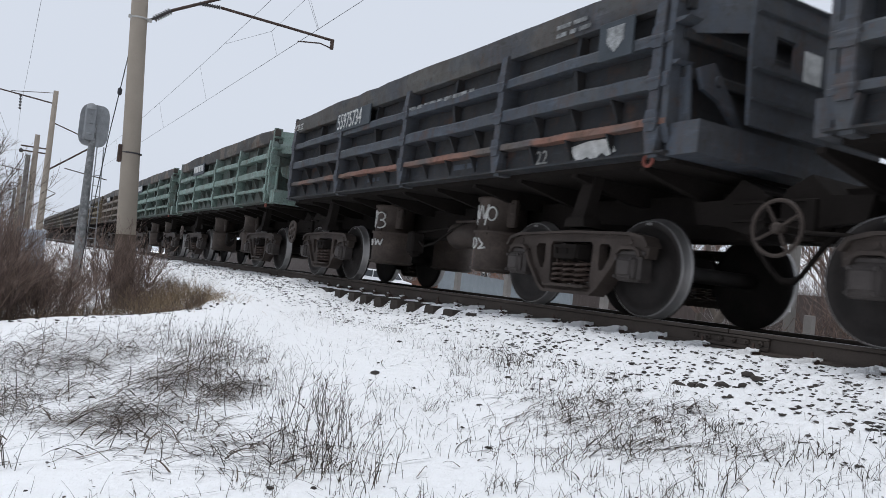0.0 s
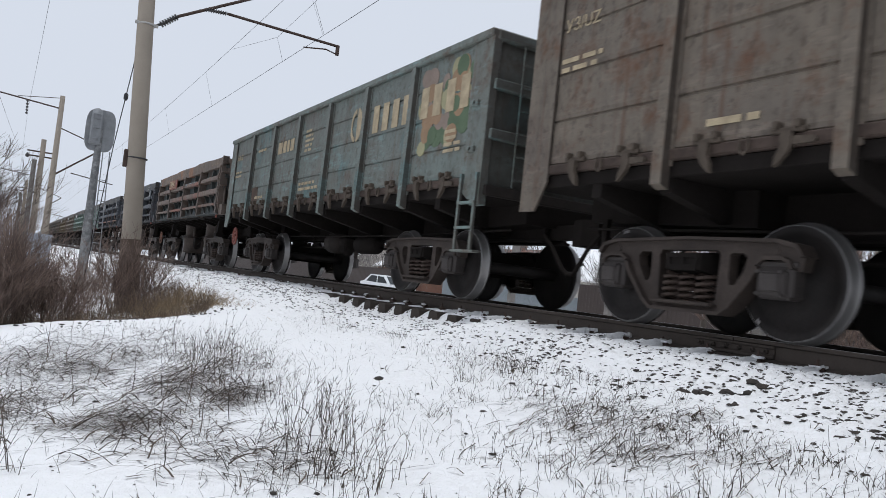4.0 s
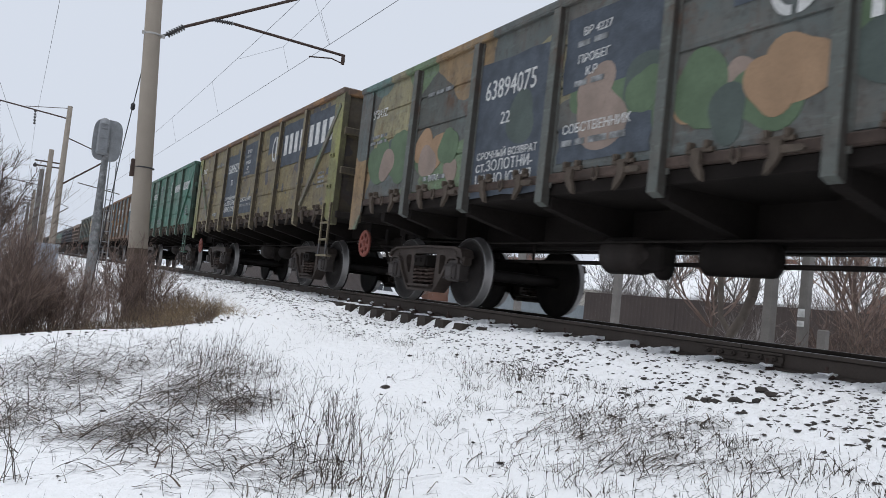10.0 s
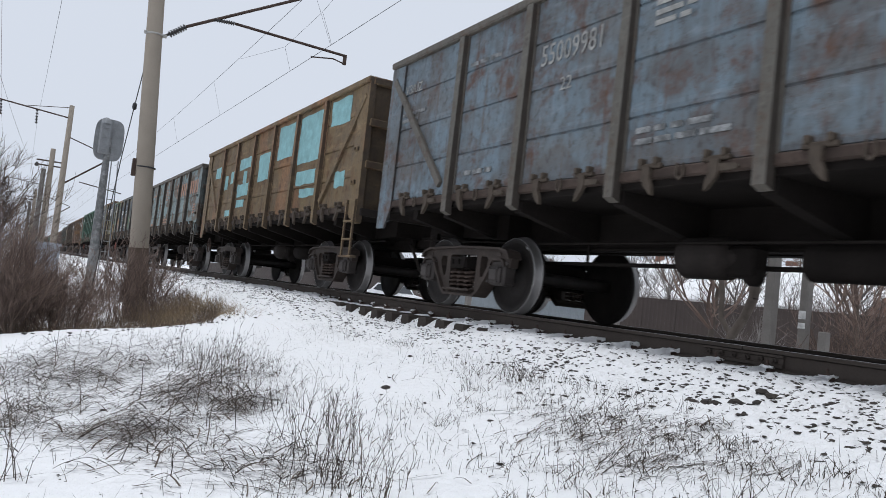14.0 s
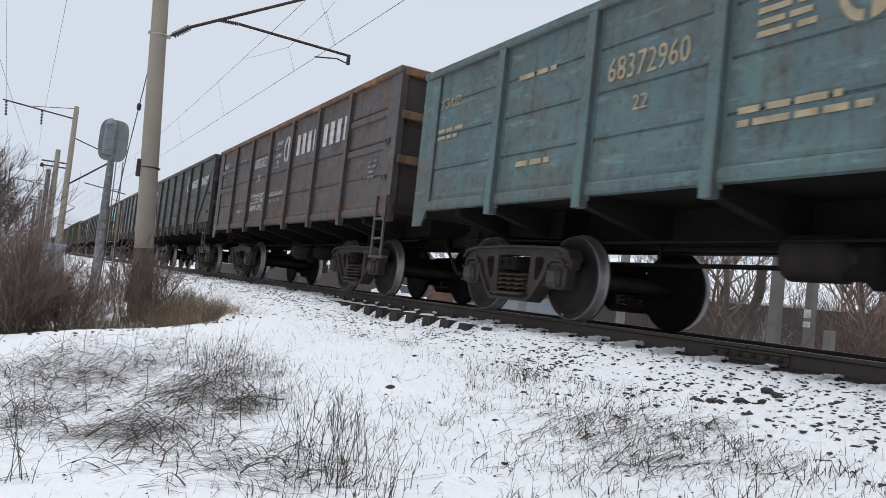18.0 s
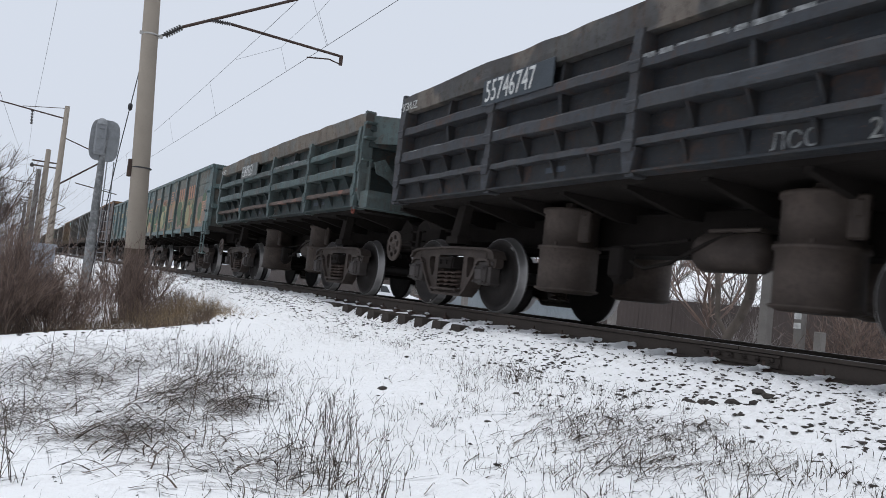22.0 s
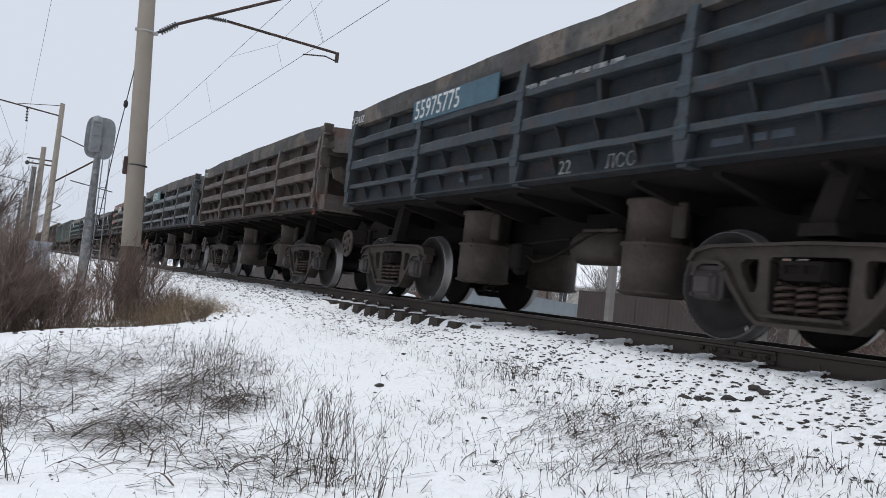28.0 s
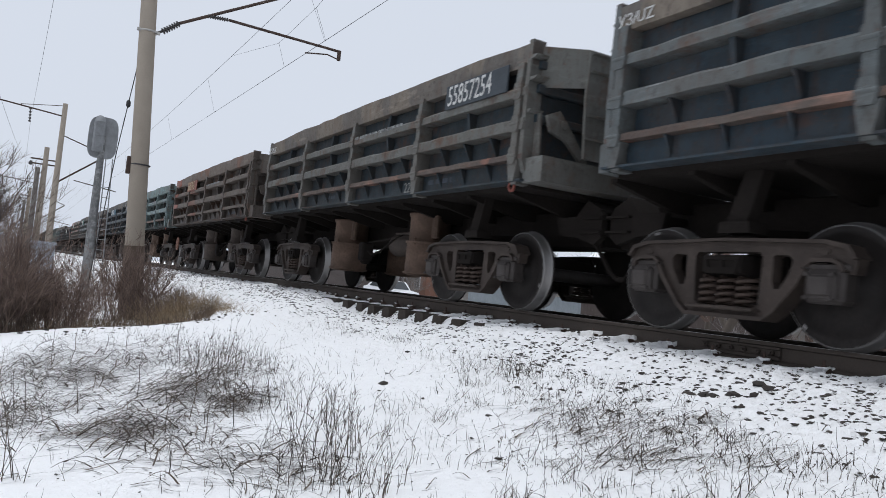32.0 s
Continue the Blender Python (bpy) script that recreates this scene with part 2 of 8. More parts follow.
def stalks(name, dark, mid, pale, rough=0.9):
    """Dead plants: each stalk takes its own shade between three tones, with blotches along it."""
    k = Nodes(name)
    own = k.n.new("ShaderNodeNewGeometry").outputs["Random Per Island"]
    c = k.ramp(own, ((0.0, dark), (0.5, mid), (1.0, pale)))
    c = k.mix(k.ramp(k.noise(9, 3), ((0.45, 0), (0.75, 0.5))), c, dark)
    return k.done(c, rough)


M_DRY = stalks("dry_grass", (0.042, 0.03, 0.022), (0.095, 0.066, 0.045), (0.19, 0.135, 0.09))
M_STRAW = stalks("straw_grass", (0.12, 0.085, 0.052), (0.26, 0.19, 0.115), (0.42, 0.31, 0.19))
M_TWIG = stalks("bare_twig", (0.035, 0.024, 0.020), (0.065, 0.044, 0.036), (0.11, 0.078, 0.06))
M_BUSH = stalks("bush_twig", (0.085, 0.058, 0.048), (0.155, 0.108, 0.088), (0.25, 0.182, 0.148))
M_MAT = stalks("flattened_stem", (0.024, 0.018, 0.014), (0.062, 0.047, 0.037), (0.17, 0.13, 0.10))
M_WEED = stalks("weed_stalk", (0.022, 0.017, 0.014), (0.052, 0.040, 0.031), (0.14, 0.108, 0.08))
M_FROSTED = stalks("frosted_twig", (0.085, 0.072, 0.065), (0.16, 0.14, 0.128), (0.33, 0.31, 0.30))
M_BARK = plain("tree_bark", (0.12, 0.10, 0.085), 0.95, vary=0.6, scale=4, grain=20, bump=0.6)


# ---------------------------------------------------------------- mesh tools
from mathutils.geometry import tessellate_polygon


class Shape:
    """Collects simple solids into one mesh."""

    def __init__(self):
        self.v, self.f, self.smooth = [], [], []

    def add(self, verts, faces, smooth=False):
        o = len(self.v)
        self.v += [tuple(p) for p in verts]
        self.f += [tuple(i + o for i in f) for f in faces]
        self.smooth += [smooth] * len(faces)
        return self

    def box(self, x0, x1, y0, y1, z0, z1, c=0.0):
        """A box; with c its edges are chamfered by c."""
        c = min(c, abs(x1 - x0) * 0.35, abs(y1 - y0) * 0.35, abs(z1 - z0) * 0.35)
        if c <= 0:
            vs = [(x, y, z) for x in (x0, x1) for y in (y0, y1) for z in (z0, z1)]
            return self.add(vs, [(0, 1, 3, 2), (4, 6, 7, 5), (0, 4, 5, 1), (2, 3, 7, 6), (0, 2, 6, 4), (1, 5, 7, 3)])
        vs, key = [], {}
        for i, x in enumerate((x0, x1)):
            for j, y in enumerate((y0, y1)):
                for k, z in enumerate((z0, z1)):
                    for a in range(3):
                        p = [x, y, z]
                        for b in range(3):
                            if b != a:
                                p[b] += c if (i, j, k)[b] == 0 else -c
                        key[(i, j, k, a)] = len(vs)
                        vs.append(p)
        fs = []
        for a in range(3):
            b, d = (a + 1) % 3, (a + 2) % 3
            for s in (0, 1):
                quad = []
                for u, w in ((0, 0), (1, 0), (1, 1), (0, 1)):
                    ijk = [0, 0, 0]
                    ijk[a], ijk[b], ijk[d] = s, u, w
                    quad.append(key[(*ijk, a)])
                fs.append(tuple(quad if s else quad[::-1]))
            for s in (0, 1):
                for w in (0, 1):
                    lo, hi = [0, 0, 0], [0, 0, 0]
                    lo[b], lo[d], hi[b], hi[d] = s, w, s, w
                    hi[a] = 1
                    q = (key[(*lo, b)], key[(*hi, b)], key[(*hi, d)], key[(*lo, d)])
                    fs.append(q if s == w else q[::-1])
        for i in (0, 1):
            for j in (0, 1):
                for k in (0, 1):
                    t = tuple(key[(i, j, k, a)] for a in range(3))
                    fs.append(t if (i + j + k) % 2 else t[::-1])
        return self.add(vs, fs)

    def prism(self, outline, y0, y1, axis="y"):
        """An outline in the x-z plane drawn out along y (or in y-z along x with axis='x')."""
        n = len(outline)
        if axis == "y":
            vs = [(a, y0, b) for a, b in outline] + [(a, y1, b) for a, b in outline]
        else:
            vs = [(y0, a, b) for a, b in outline] + [(y1, a, b) for a, b in outline]
        fs = [tuple(range(n)), tuple(range(2 * n - 1, n - 1, -1))]
        fs += [(i, i + n, (i + 1) % n + n, (i + 1) % n) for i in range(n)]
        return self.add(vs, fs)

    def lathe(self, centre, axis, rings, n=20, smooth=True, caps=True):
        """Rings of (place along axis, radius) turned round the axis."""
        a = Vector(axis).normalized()
        u = a.orthogonal().normalized()
        w = a.cross(u)
        vs, fs = [], []
        for h, r in rings:
            for i in range(n):
                t = 2 * math.pi * i / n
                vs.append(Vector(centre) + a * h + (u * math.cos(t) + w * math.sin(t)) * r)
        for j in range(len(rings) - 1):
            for i in range(n):
                fs.append((j * n + i, j * n + (i + 1) % n, (j + 1) * n + (i + 1) % n, (j + 1) * n + i))
        self.add(vs, fs, smooth)
        if not caps:
            return self
        last = (len(rings) - 1) * n
        return self.add([vs[i] for i in range(n)] + [vs[last + i] for i in range(n)],
                        [tuple(range(n - 1, -1, -1)), tuple(range(n, 2 * n))])

    def rod(self, p, q, r, n=8, r2=None):
        p, q = Vector(p), Vector(q)
        d = q - p
        return self.lathe(p, d, ((0, r), (d.length, r if r2 is None else r2)), n)

    def pipe(self, points, r, n=6):
        for p, q in zip(points, points[1:]):
            self.rod(p, q, r, n)
        return self

    def torus(self, centre, axis, big, small, n=24, m=6):
        a = Vector(axis).normalized()
        u = a.orthogonal().normalized()
        w = a.cross(u)
        vs, fs = [], []
        for i in range(n):
            t = 2 * math.pi * i / n
            d = u * math.cos(t) + w * math.sin(t)
            for j in range(m):
                s = 2 * math.pi * j / m
                vs.append(Vector(centre) + d * (big + small * math.cos(s)) + a * small * math.sin(s))
        for i in range(n):
            for j in range(m):
                fs.append((i * m + j, ((i + 1) % n) * m + j, ((i + 1) % n) * m + (j + 1) % m, i * m + (j + 1) % m))
        return self.add(vs, fs, True)

    def plate(self, loops, y0, y1):
        """A flat plate in the x-z plane: an outline and its holes, drawn out along y."""
        flat = [p for lp in loops for p in lp]
        tris = tessellate_polygon([[Vector((a, 0, b)) for a, b in lp] for lp in loops])
        n = len(flat)
        vs = [(a, y0, b) for a, b in flat] + [(a, y1, b) for a, b in flat]
        fs = [tuple(t) for t in tris] + [tuple(i + n for i in t[::-1]) for t in tris]
        o = 0
        for lp in loops:
            m = len(lp)
            fs += [(o + i, o + (i + 1) % m, o + (i + 1) % m + n, o + i + n) for i in range(m)]
            o += m
        return self.add(vs, fs)

    def turned(self):
        """Swap x and y."""
        self.v = [(y, x, z) for x, y, z in self.v]
        self.f = [f[::-1] for f in self.f]
        return self

    def flip_y(self):
        self.v = [(x, -y, z) for x, y, z in self.v]
        self.f = [f[::-1] for f in self.f]
        return self

    def flip_x(self):
        self.v = [(-x, y, z) for x, y, z in self.v]
        self.f = [f[::-1] for f in self.f]
        return self

    def moved(self, dx=0.0, dy=0.0, dz=0.0):
        self.v = [(x + dx, y + dy, z + dz) for x, y, z in self.v]
        return self

    def mesh(self, name):
        me = bpy.data.meshes.new(name)
        me.from_pydata(self.v, [], self.f)
        me.polygons.foreach_set("use_smooth", self.smooth)
        bm = bmesh.new()
        bm.from_mesh(me)
        bmesh.ops.recalc_face_normals(bm, faces=bm.faces)
        bm.to_mesh(me)
        bm.free()
        me.materials.append(M_UNDER)
        return me


def place(name, me, material, parent=None, label="", loc=(0, 0, 0)):
    """One object on a mesh that others may share; the material sits on the object."""
    ob = new(name, me)
    ob.parent = parent
    ob.location = loc
    if material:
        ob.material_slots[0].link = "OBJECT"
        ob.material_slots[0].material = material
    if label:
        tagged(ob, label)
    return ob


def part(name, shape, material, parent=None, label="", loc=(0, 0, 0)):
    return place(name, shape.mesh(name), material, parent, label, loc)


def letters(text, size, material, parent, x, y, z, name="lettering", label="", width=1.0):
    """Stencilled characters on a side that faces -y."""
    cu = bpy.data.curves.new(name, "FONT")
    cu.body, cu.size, cu.extrude, cu.resolution_u = text, size, 0.002, 2
    cu.materials.append(material)
    ob = new(name, cu)
    ob.parent = parent
    ob.matrix_basis = pose(x, y, z, 90, 0, 0) @ Matrix.Diagonal((width, 1, 1, 1))
    if label:
        tagged(ob, label)
    return ob


# ---------------------------------------------------------------- wagon parts that all wagons share
WHEEL_R = 0.498
HALF_BASE = 0.95
GROW = WHEEL_R / 0.478


def wheel_shape(side):
    """A solid wheel; side -1 has its outer face towards -y. The origin is the axle's middle."""
    s = side
    y = 0.7975
    out, inn = y + 0.085, y - 0.06
    sh = Shape()
    rings = [(inn, 0.13), (inn + 0.01, 0.40), (inn, 0.425), (inn, 0.497), (inn + 0.012, 0.506), (inn + 0.032, 0.500), (inn + 0.042, 0.482),
             (out - 0.012, 0.474), (out, 0.466), (out, 0.405), (out - 0.03, 0.385), (out - 0.05, 0.28), (out - 0.035, 0.15), (out + 0.04, 0.13), (out + 0.04, 0.09)]
    sh.lathe((0, 0, 0), (0, s, 0), [(a, r * GROW) for a, r in rings], 40)
    return sh


def tread_shape(side):
    s = side
    y = 0.7975
    out, inn = y + 0.085, y - 0.06
    sh = Shape()
    sh.lathe((0, 0, 0), (0, s, 0), [(a, r * GROW) for a, r in [(inn + 0.034, 0.5015), (inn + 0.044, 0.4835), (out - 0.012, 0.4765), (out - 0.003, 0.4685), (out + 0.002, 0.4655), (out + 0.002, 0.461)]], 40, True, False)
    # worn bright spot on the outer rim
    sh.box(-0.022, 0.022, s * (out - 0.002), s * (out + 0.004), 0.44, 0.468, 0.003)
    return sh


def side_frame_shape():
    """Cast side frame of a three-piece bogie, in the plane y = 0, with its openings left open."""
    sh = Shape()
    t = 0.06
    outer = [(-1.17, 0.58), (-1.19, 0.70), (-1.12, 0.79), (-0.95, 0.83), (-0.45, 0.85), (0.45, 0.85), (0.95, 0.83), (1.12, 0.79), (1.19, 0.70), (1.17, 0.58),
             (1.10, 0.58), (1.08, 0.64), (1.02, 0.67), (0.83, 0.67), (0.77, 0.63), (0.74, 0.50), (0.66, 0.42), (0.50, 0.24), (0.40, 0.17), (-0.40, 0.17), (-0.50, 0.24),
             (-0.66, 0.42), (-0.74, 0.50), (-0.77, 0.63), (-0.83, 0.67), (-1.02, 0.67), (-1.08, 0.64), (-1.10, 0.58)]
    middle = [(-0.34, 0.30), (-0.30, 0.27), (0.30, 0.27), (0.34, 0.30), (0.36, 0.70), (0.33, 0.74), (-0.33, 0.74), (-0.36, 0.70)]
    win = [(0.46, 0.70), (0.48, 0.72), (0.60, 0.72), (0.64, 0.68), (0.62, 0.58), (0.53, 0.44), (0.48, 0.44), (0.46, 0.50)]
    sh.plate([outer, middle, win, [(-x, z) for x, z in win]], -t, t)
    # raised flanges along the chords
    for s in (-1, 1):
        sh.prism([(s * 1.20, 0.70), (s * 1.13, 0.80), (s * 0.95, 0.84), (s * 0.0, 0.862), (s * 0.0, 0.835), (s * 0.93, 0.81), (s * 1.10, 0.77), (s * 1.165, 0.69)], -t - 0.05, t + 0.03)
        sh.prism([(s * 0.79, 0.60), (s * 0.72, 0.48), (s * 0.52, 0.245), (s * 0.41, 0.165), (0, 0.165), (0, 0.20), (s * 0.40, 0.20), (s * 0.49, 0.27), (s * 0.68, 0.50), (s * 0.75, 0.62)], -t - 0.05, t + 0.05)
        sh.prism([(s * 1.12, 0.60), (s * 1.09, 0.66), (s * 1.02, 0.695), (s * 0.83, 0.695), (s * 0.75, 0.64), (s * 0.79, 0.62), (s * 0.84, 0.665), (s * 1.01, 0.665), (s * 1.06, 0.64), (s * 1.08, 0.59)], -t - 0.06, t)
        sh.lathe((s * 0.925, -t - 0.002, 0.745), (0, -1, 0), ((0, 0.032), (0.008, 0.032)), 8)
    sh.box(-0.36, 0.36, -0.16, 0.16, 0.235, 0.268, 0.01)
    return sh


def spring_shape():
    sh = Shape()
    pts = []
    turns, n = 4.5, 54
    for i in range(n + 1):
        a = 2 * math.pi * turns * i / n
        pts.append((0.085 * math.cos(a), 0.085 * math.sin(a), 0.27 + 0.26 * i / n))
    return sh.pipe(pts, 0.018, 6)


def axlebox_shape():
    sh = Shape()
    sh.box(-0.165, 0.165, -0.10, 0.10, 0.345, 0.62, 0.03)
    sh.box(-0.13, 0.13, -0.15, -0.08, 0.36, 0.59, 0.045)
    sh.box(-0.09, 0.09, -0.17, -0.13, 0.40, 0.56, 0.03)
    for a in (-0.105, 0.105):
        for b in (0.385, 0.565):
            sh.lathe((a, -0.15, b), (0, -1, 0), ((0, 0.018), (0.02, 0.018)), 6, False)
    sh.box(-0.19, 0.19, -0.08, 0.08, 0.60, 0.66, 0.015)
    return sh


def bolster_shape():
    sh = Shape()
    sh.prism([(-1.15, 0.56), (-1.15, 0.70), (-0.5, 0.78), (0.5, 0.78), (1.15, 0.70), (1.15, 0.56), (0.5, 0.42), (-0.5, 0.42)], -0.21, 0.21, "x")
    sh.lathe((0, 0, 0.78), (0, 0, 1), ((0, 0.24), (0.1, 0.24)), 16)
    for s in (-1, 1):
        hole = [(-0.155, 0.665), (-0.135, 0.60), (-0.03, 0.60), (-0.02, 0.665)]
        sh.plate([[(-0.20, 0.70), (0.20, 0.70), (0.16, 0.545), (-0.16, 0.545)], hole, [(-x, z) for x, z in hole]], s * 1.17, s * 1.12)
        sh.prism([(-0.20, 0.70), (0.20, 0.70), (0.20, 0.685), (-0.20, 0.685)], s * 1.12, s * 1.0)
    return sh


def brake_shape():
    sh = Shape()
    for s in (-1, 1):
        sh.rod((s * 0.42, -0.85, 0.42), (s * 0.42, 0.85, 0.42), 0.035, 8)
        for q in (-1, 1):
            sh.box(s * 0.42, s * 0.47, q * 0.74, q * 0.86, 0.30, 0.62, 0.01)
            sh.rod((s * 0.44, q * 0.8, 0.60), (s * 0.30, q * 0.8, 0.80), 0.02, 6)
    sh.rod((-0.45, 0.1, 0.5), (0.45, 0.1, 0.5), 0.025, 6)
    return sh


def coupler_shape(half):
    """Automatic coupler with its shank, facing +x; half: half the length over couplers."""
    sh = Shape()
    sh.box(half - 0.95, half - 0.25, -0.09, 0.09, 0.95, 1.15, 0.02)
    sh.prism([(half - 0.25, -0.12), (half - 0.02, -0.20), (half + 0.12, -0.16), (half + 0.02, -0.02), (half + 0.06, 0.10), (half + 0.16, 0.16), (half - 0.05, 0.22), (half - 0.25, 0.14)], 0.86, 1.20, "y")
    # the head is drawn in plan: swap so that it stands upright
    n = len(sh.v)
    for i in range(n - 16, n):
        x, y, z = sh.v[i]
        sh.v[i] = (x, z, y)
    sh.pipe([(half - 0.55, -0.35, 0.98), (half - 0.35, -0.35, 0.80), (half - 0.15, -0.33, 0.55), (half - 0.05, -0.31, 0.47), (half + 0.05, -0.30, 0.49)], 0.028, 7)
    return sh


def handwheel_shape(solid):
    """Hand-brake wheel in the plane y = 0, at the origin: a pressed disc with six oval holes, or a thin rim on four spokes."""
    def ring(r, cx=0.0, cz=0.0, sx=1.0, sz=1.0, turn=0.0, n=28):
        out = []
        for i in range(n):
            t = 2 * math.pi * i / n
            x, z = r * sx * math.cos(t), r * sz * math.sin(t)
            out.append((cx + x * math.cos(turn) - z * math.sin(turn), cz + x * math.sin(turn) + z * math.cos(turn)))
        return out

    sh = Shape()
    if not solid:
        sh.torus((0, 0, 0), (0, 1, 0), 0.225, 0.017, 28, 7)
        for i in range(4):
            a = math.pi / 2 * i + 0.5
            sh.rod((0, 0.02, 0), (0.22 * math.cos(a), 0, 0.22 * math.sin(a)), 0.014, 6)
        return sh.lathe((0, -0.03, 0), (0, 1, 0), ((0, 0.025), (0.01, 0.045), (0.09, 0.045)), 12)
    holes, k = [], 6
    for i in range(k):
        a = 2 * math.pi * (i + 0.25) / k
        c = 0.142
        holes.append(ring(0.047, c * math.cos(a), c * math.sin(a), 0.85, 1.1, a, 12))
    sh.plate([ring(0.23)] + holes, -0.016, 0.016)
    sh.torus((0, 0, 0), (0, 1, 0), 0.222, 0.022, 28, 7)
    sh.lathe((0, -0.05, 0), (0, 1, 0), ((0, 0.03), (0.012, 0.05), (0.04, 0.075), (0.11, 0.06)), 14)
    return sh


SHARED = {}


def shared(key, maker):
    if key not in SHARED:
        SHARED[key] = maker().mesh(key)
    return SHARED[key]


ROLLING = []      # (wheelset, its place in the wagon, the wagon)


def running_gear(wagon, half_pivot, half_coupler):
    """Two bogies with four wheelsets and the couplers, under a wagon."""
    for s in (-1, 1):
        bx = s * half_pivot
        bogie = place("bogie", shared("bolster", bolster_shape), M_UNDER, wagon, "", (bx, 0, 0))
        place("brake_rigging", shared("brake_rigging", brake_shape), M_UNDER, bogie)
        for q in (-1, 1):
            place("side_frame", shared("side_frame", side_frame_shape), M_CAST, bogie, "", (0, q * 1.02, 0))
            for i in (-1, 0, 1):
                place("spring", shared("spring", spring_shape), M_SPRING, bogie, "", (i * 0.195, q * 1.04, 0))
            for e in (-1, 1):
                place("axlebox", shared("axlebox" + str(q), axlebox_shape if q < 0 else lambda: axlebox_shape().flip_y()), M_BOX, bogie, "", (e * HALF_BASE, q * 1.03, 0))
        for e in (-1, 1):
            loc = (bx + e * HALF_BASE, 0, WHEEL_R)
            axle = place("wheelset", shared("axle", lambda: Shape().lathe((0, -1.1, 0), (0, 1, 0), ((0, 0.065), (0.2, 0.065), (0.21, 0.09), (0.5, 0.085), (1.7, 0.085), (1.99, 0.09), (2.0, 0.065), (2.2, 0.065)), 14)), M_WHEEL, wagon, "", loc)
            for q in (-1, 1):
                w = place("wheel", shared("wheel" + str(q), lambda: wheel_shape(q)), M_WHEEL, axle)
                place("tread", shared("tread" + str(q), lambda: tread_shape(q)), M_TREAD, axle, "bright worn steel tread")
            ROLLING.append((axle, loc, wagon))
        cp = shared("coupler%.2f" % (s * half_coupler), lambda: coupler_shape(half_coupler) if s > 0 else coupler_shape(half_coupler).flip_x())
        place("coupler", cp, M_UNDER, wagon)


# ---------------------------------------------------------------- gondola wagon
GON_HALF = 6.40
INSET = 0.05       # the side sheets stand this much inside the drawn planes
RIBS = (-4.35, -2.6, -0.87, 0.87, 2.6, 4.35)


def gon_side(top, low=1.60):
    """Side sheeting of one side (towards -y): four rolled strips with shallow seams."""
    sh = Shape()
    zs = [low] + [low + (top - low) * u for u in (0.24, 0.5, 0.75)] + [top]
    prof = [(-1.465, zs[0])]
    for a, b in zip(zs, zs[1:]):
        prof += [(-1.50, a), (-1.50, a + 0.008), (-1.52, a + 0.018), (-1.526, a + 0.06), (-1.52, a + 0.10), (-1.52, b - 0.018), (-1.50, b - 0.008)]
    prof += [(-1.50, top), (-1.465, top)]
    return sh.prism(prof, -GON_HALF + 0.02, GON_HALF - 0.02, "x")


def gon_rib(top):
    """Vertical hat-section rib at x = 0 with a flared foot."""
    sh = Shape()
    sh.prism([(-1.53, 1.24), (-1.62, 1.28), (-1.62, 1.5), (-1.60, top - 0.05), (-1.57, top), (-1.515, top), (-1.515, 1.24)], -0.065, 0.065, "x")
    sh.box(-0.10, 0.10, -1.535, -1.515, 1.45, top - 0.02, 0.004)
    return sh


def gon_rib_plain(top):
    """Plain hat-section rib at x = 0 whose square foot ends just under the sill."""
    sh = Shape()
    sh.prism([(-1.53, 1.20), (-1.60, 1.20), (-1.61, 1.42), (-1.60, top - 0.05), (-1.57, top), (-1.50, top), (-1.50, 1.20)], -0.07, 0.07, "x")
    sh.box(-0.105, 0.105, -1.53, -1.50, 1.28, top - 0.02, 0.004)
    return sh


def gon_bay_bar(z):
    """Level stiffening bar across an end bay."""
    return Shape().prism([(-1.515, z - 0.07), (-1.56, z - 0.055), (-1.56, z + 0.055), (-1.515, z + 0.07)], 4.43, GON_HALF - 0.16, "x")


def gon_sill_low():
    return Shape().prism([(-1.44, 1.33), (-1.55, 1.33), (-1.56, 1.37), (-1.555, 1.44), (-1.52, 1.475), (-1.44, 1.475)], -GON_HALF + 0.03, GON_HALF - 0.03, "x")


def gon_end(top):
    """End sheet facing +x."""
    return Shape().box(GON_HALF - 0.03, GON_HALF + 0.02, -1.47, 1.47, 1.42, top, 0.01)


def end_beam():
    return Shape().box(GON_HALF + 0.02, GON_HALF + 0.14, -1.45, 1.45, -0.065, 0.065, 0.012)


def end_stanchion(top):
    return Shape().box(GON_HALF + 0.021, GON_HALF + 0.10, -0.06, 0.06, 1.42, top - 0.05, 0.01)


def gon_corner(top, s):
    """Corner post plate at the end towards s along x, on the -y side, reaching below the sill."""
    sh = Shape()
    e = s * GON_HALF
    a, b = sorted((e - s * 0.13, e + s * 0.10))
    sh.box(a, b, -1.56, -1.44, 1.22, top + 0.01, 0.012)
    cut_at = 1.10 if s < 0 else 1.30
    sh.prism([(e + s * 0.10, top - 0.05), (e - s * 0.36, top - 0.05), (e - s * 0.36, 1.42), (e - s * 0.18, cut_at), (e + s * 0.10, cut_at)], -1.558, -1.53)
    for z in (2.55, 1.95) if s > 0 else ():
        sh.box(e - 0.26, e - 0.10, -1.60, -1.55, z - 0.04, z + 0.04, 0.01)
        sh.lathe((e - 0.18, -1.60, z), (0, -1, 0), ((0, 0.03), (0.03, 0.03)), 8)
    return sh


def gon_top(top):
    sh = Shape()
    sh.box(-GON_HALF - 0.10, GON_HALF + 0.10, -1.60, -1.46, top - 0.04, top + 0.07, 0.02)
    return sh


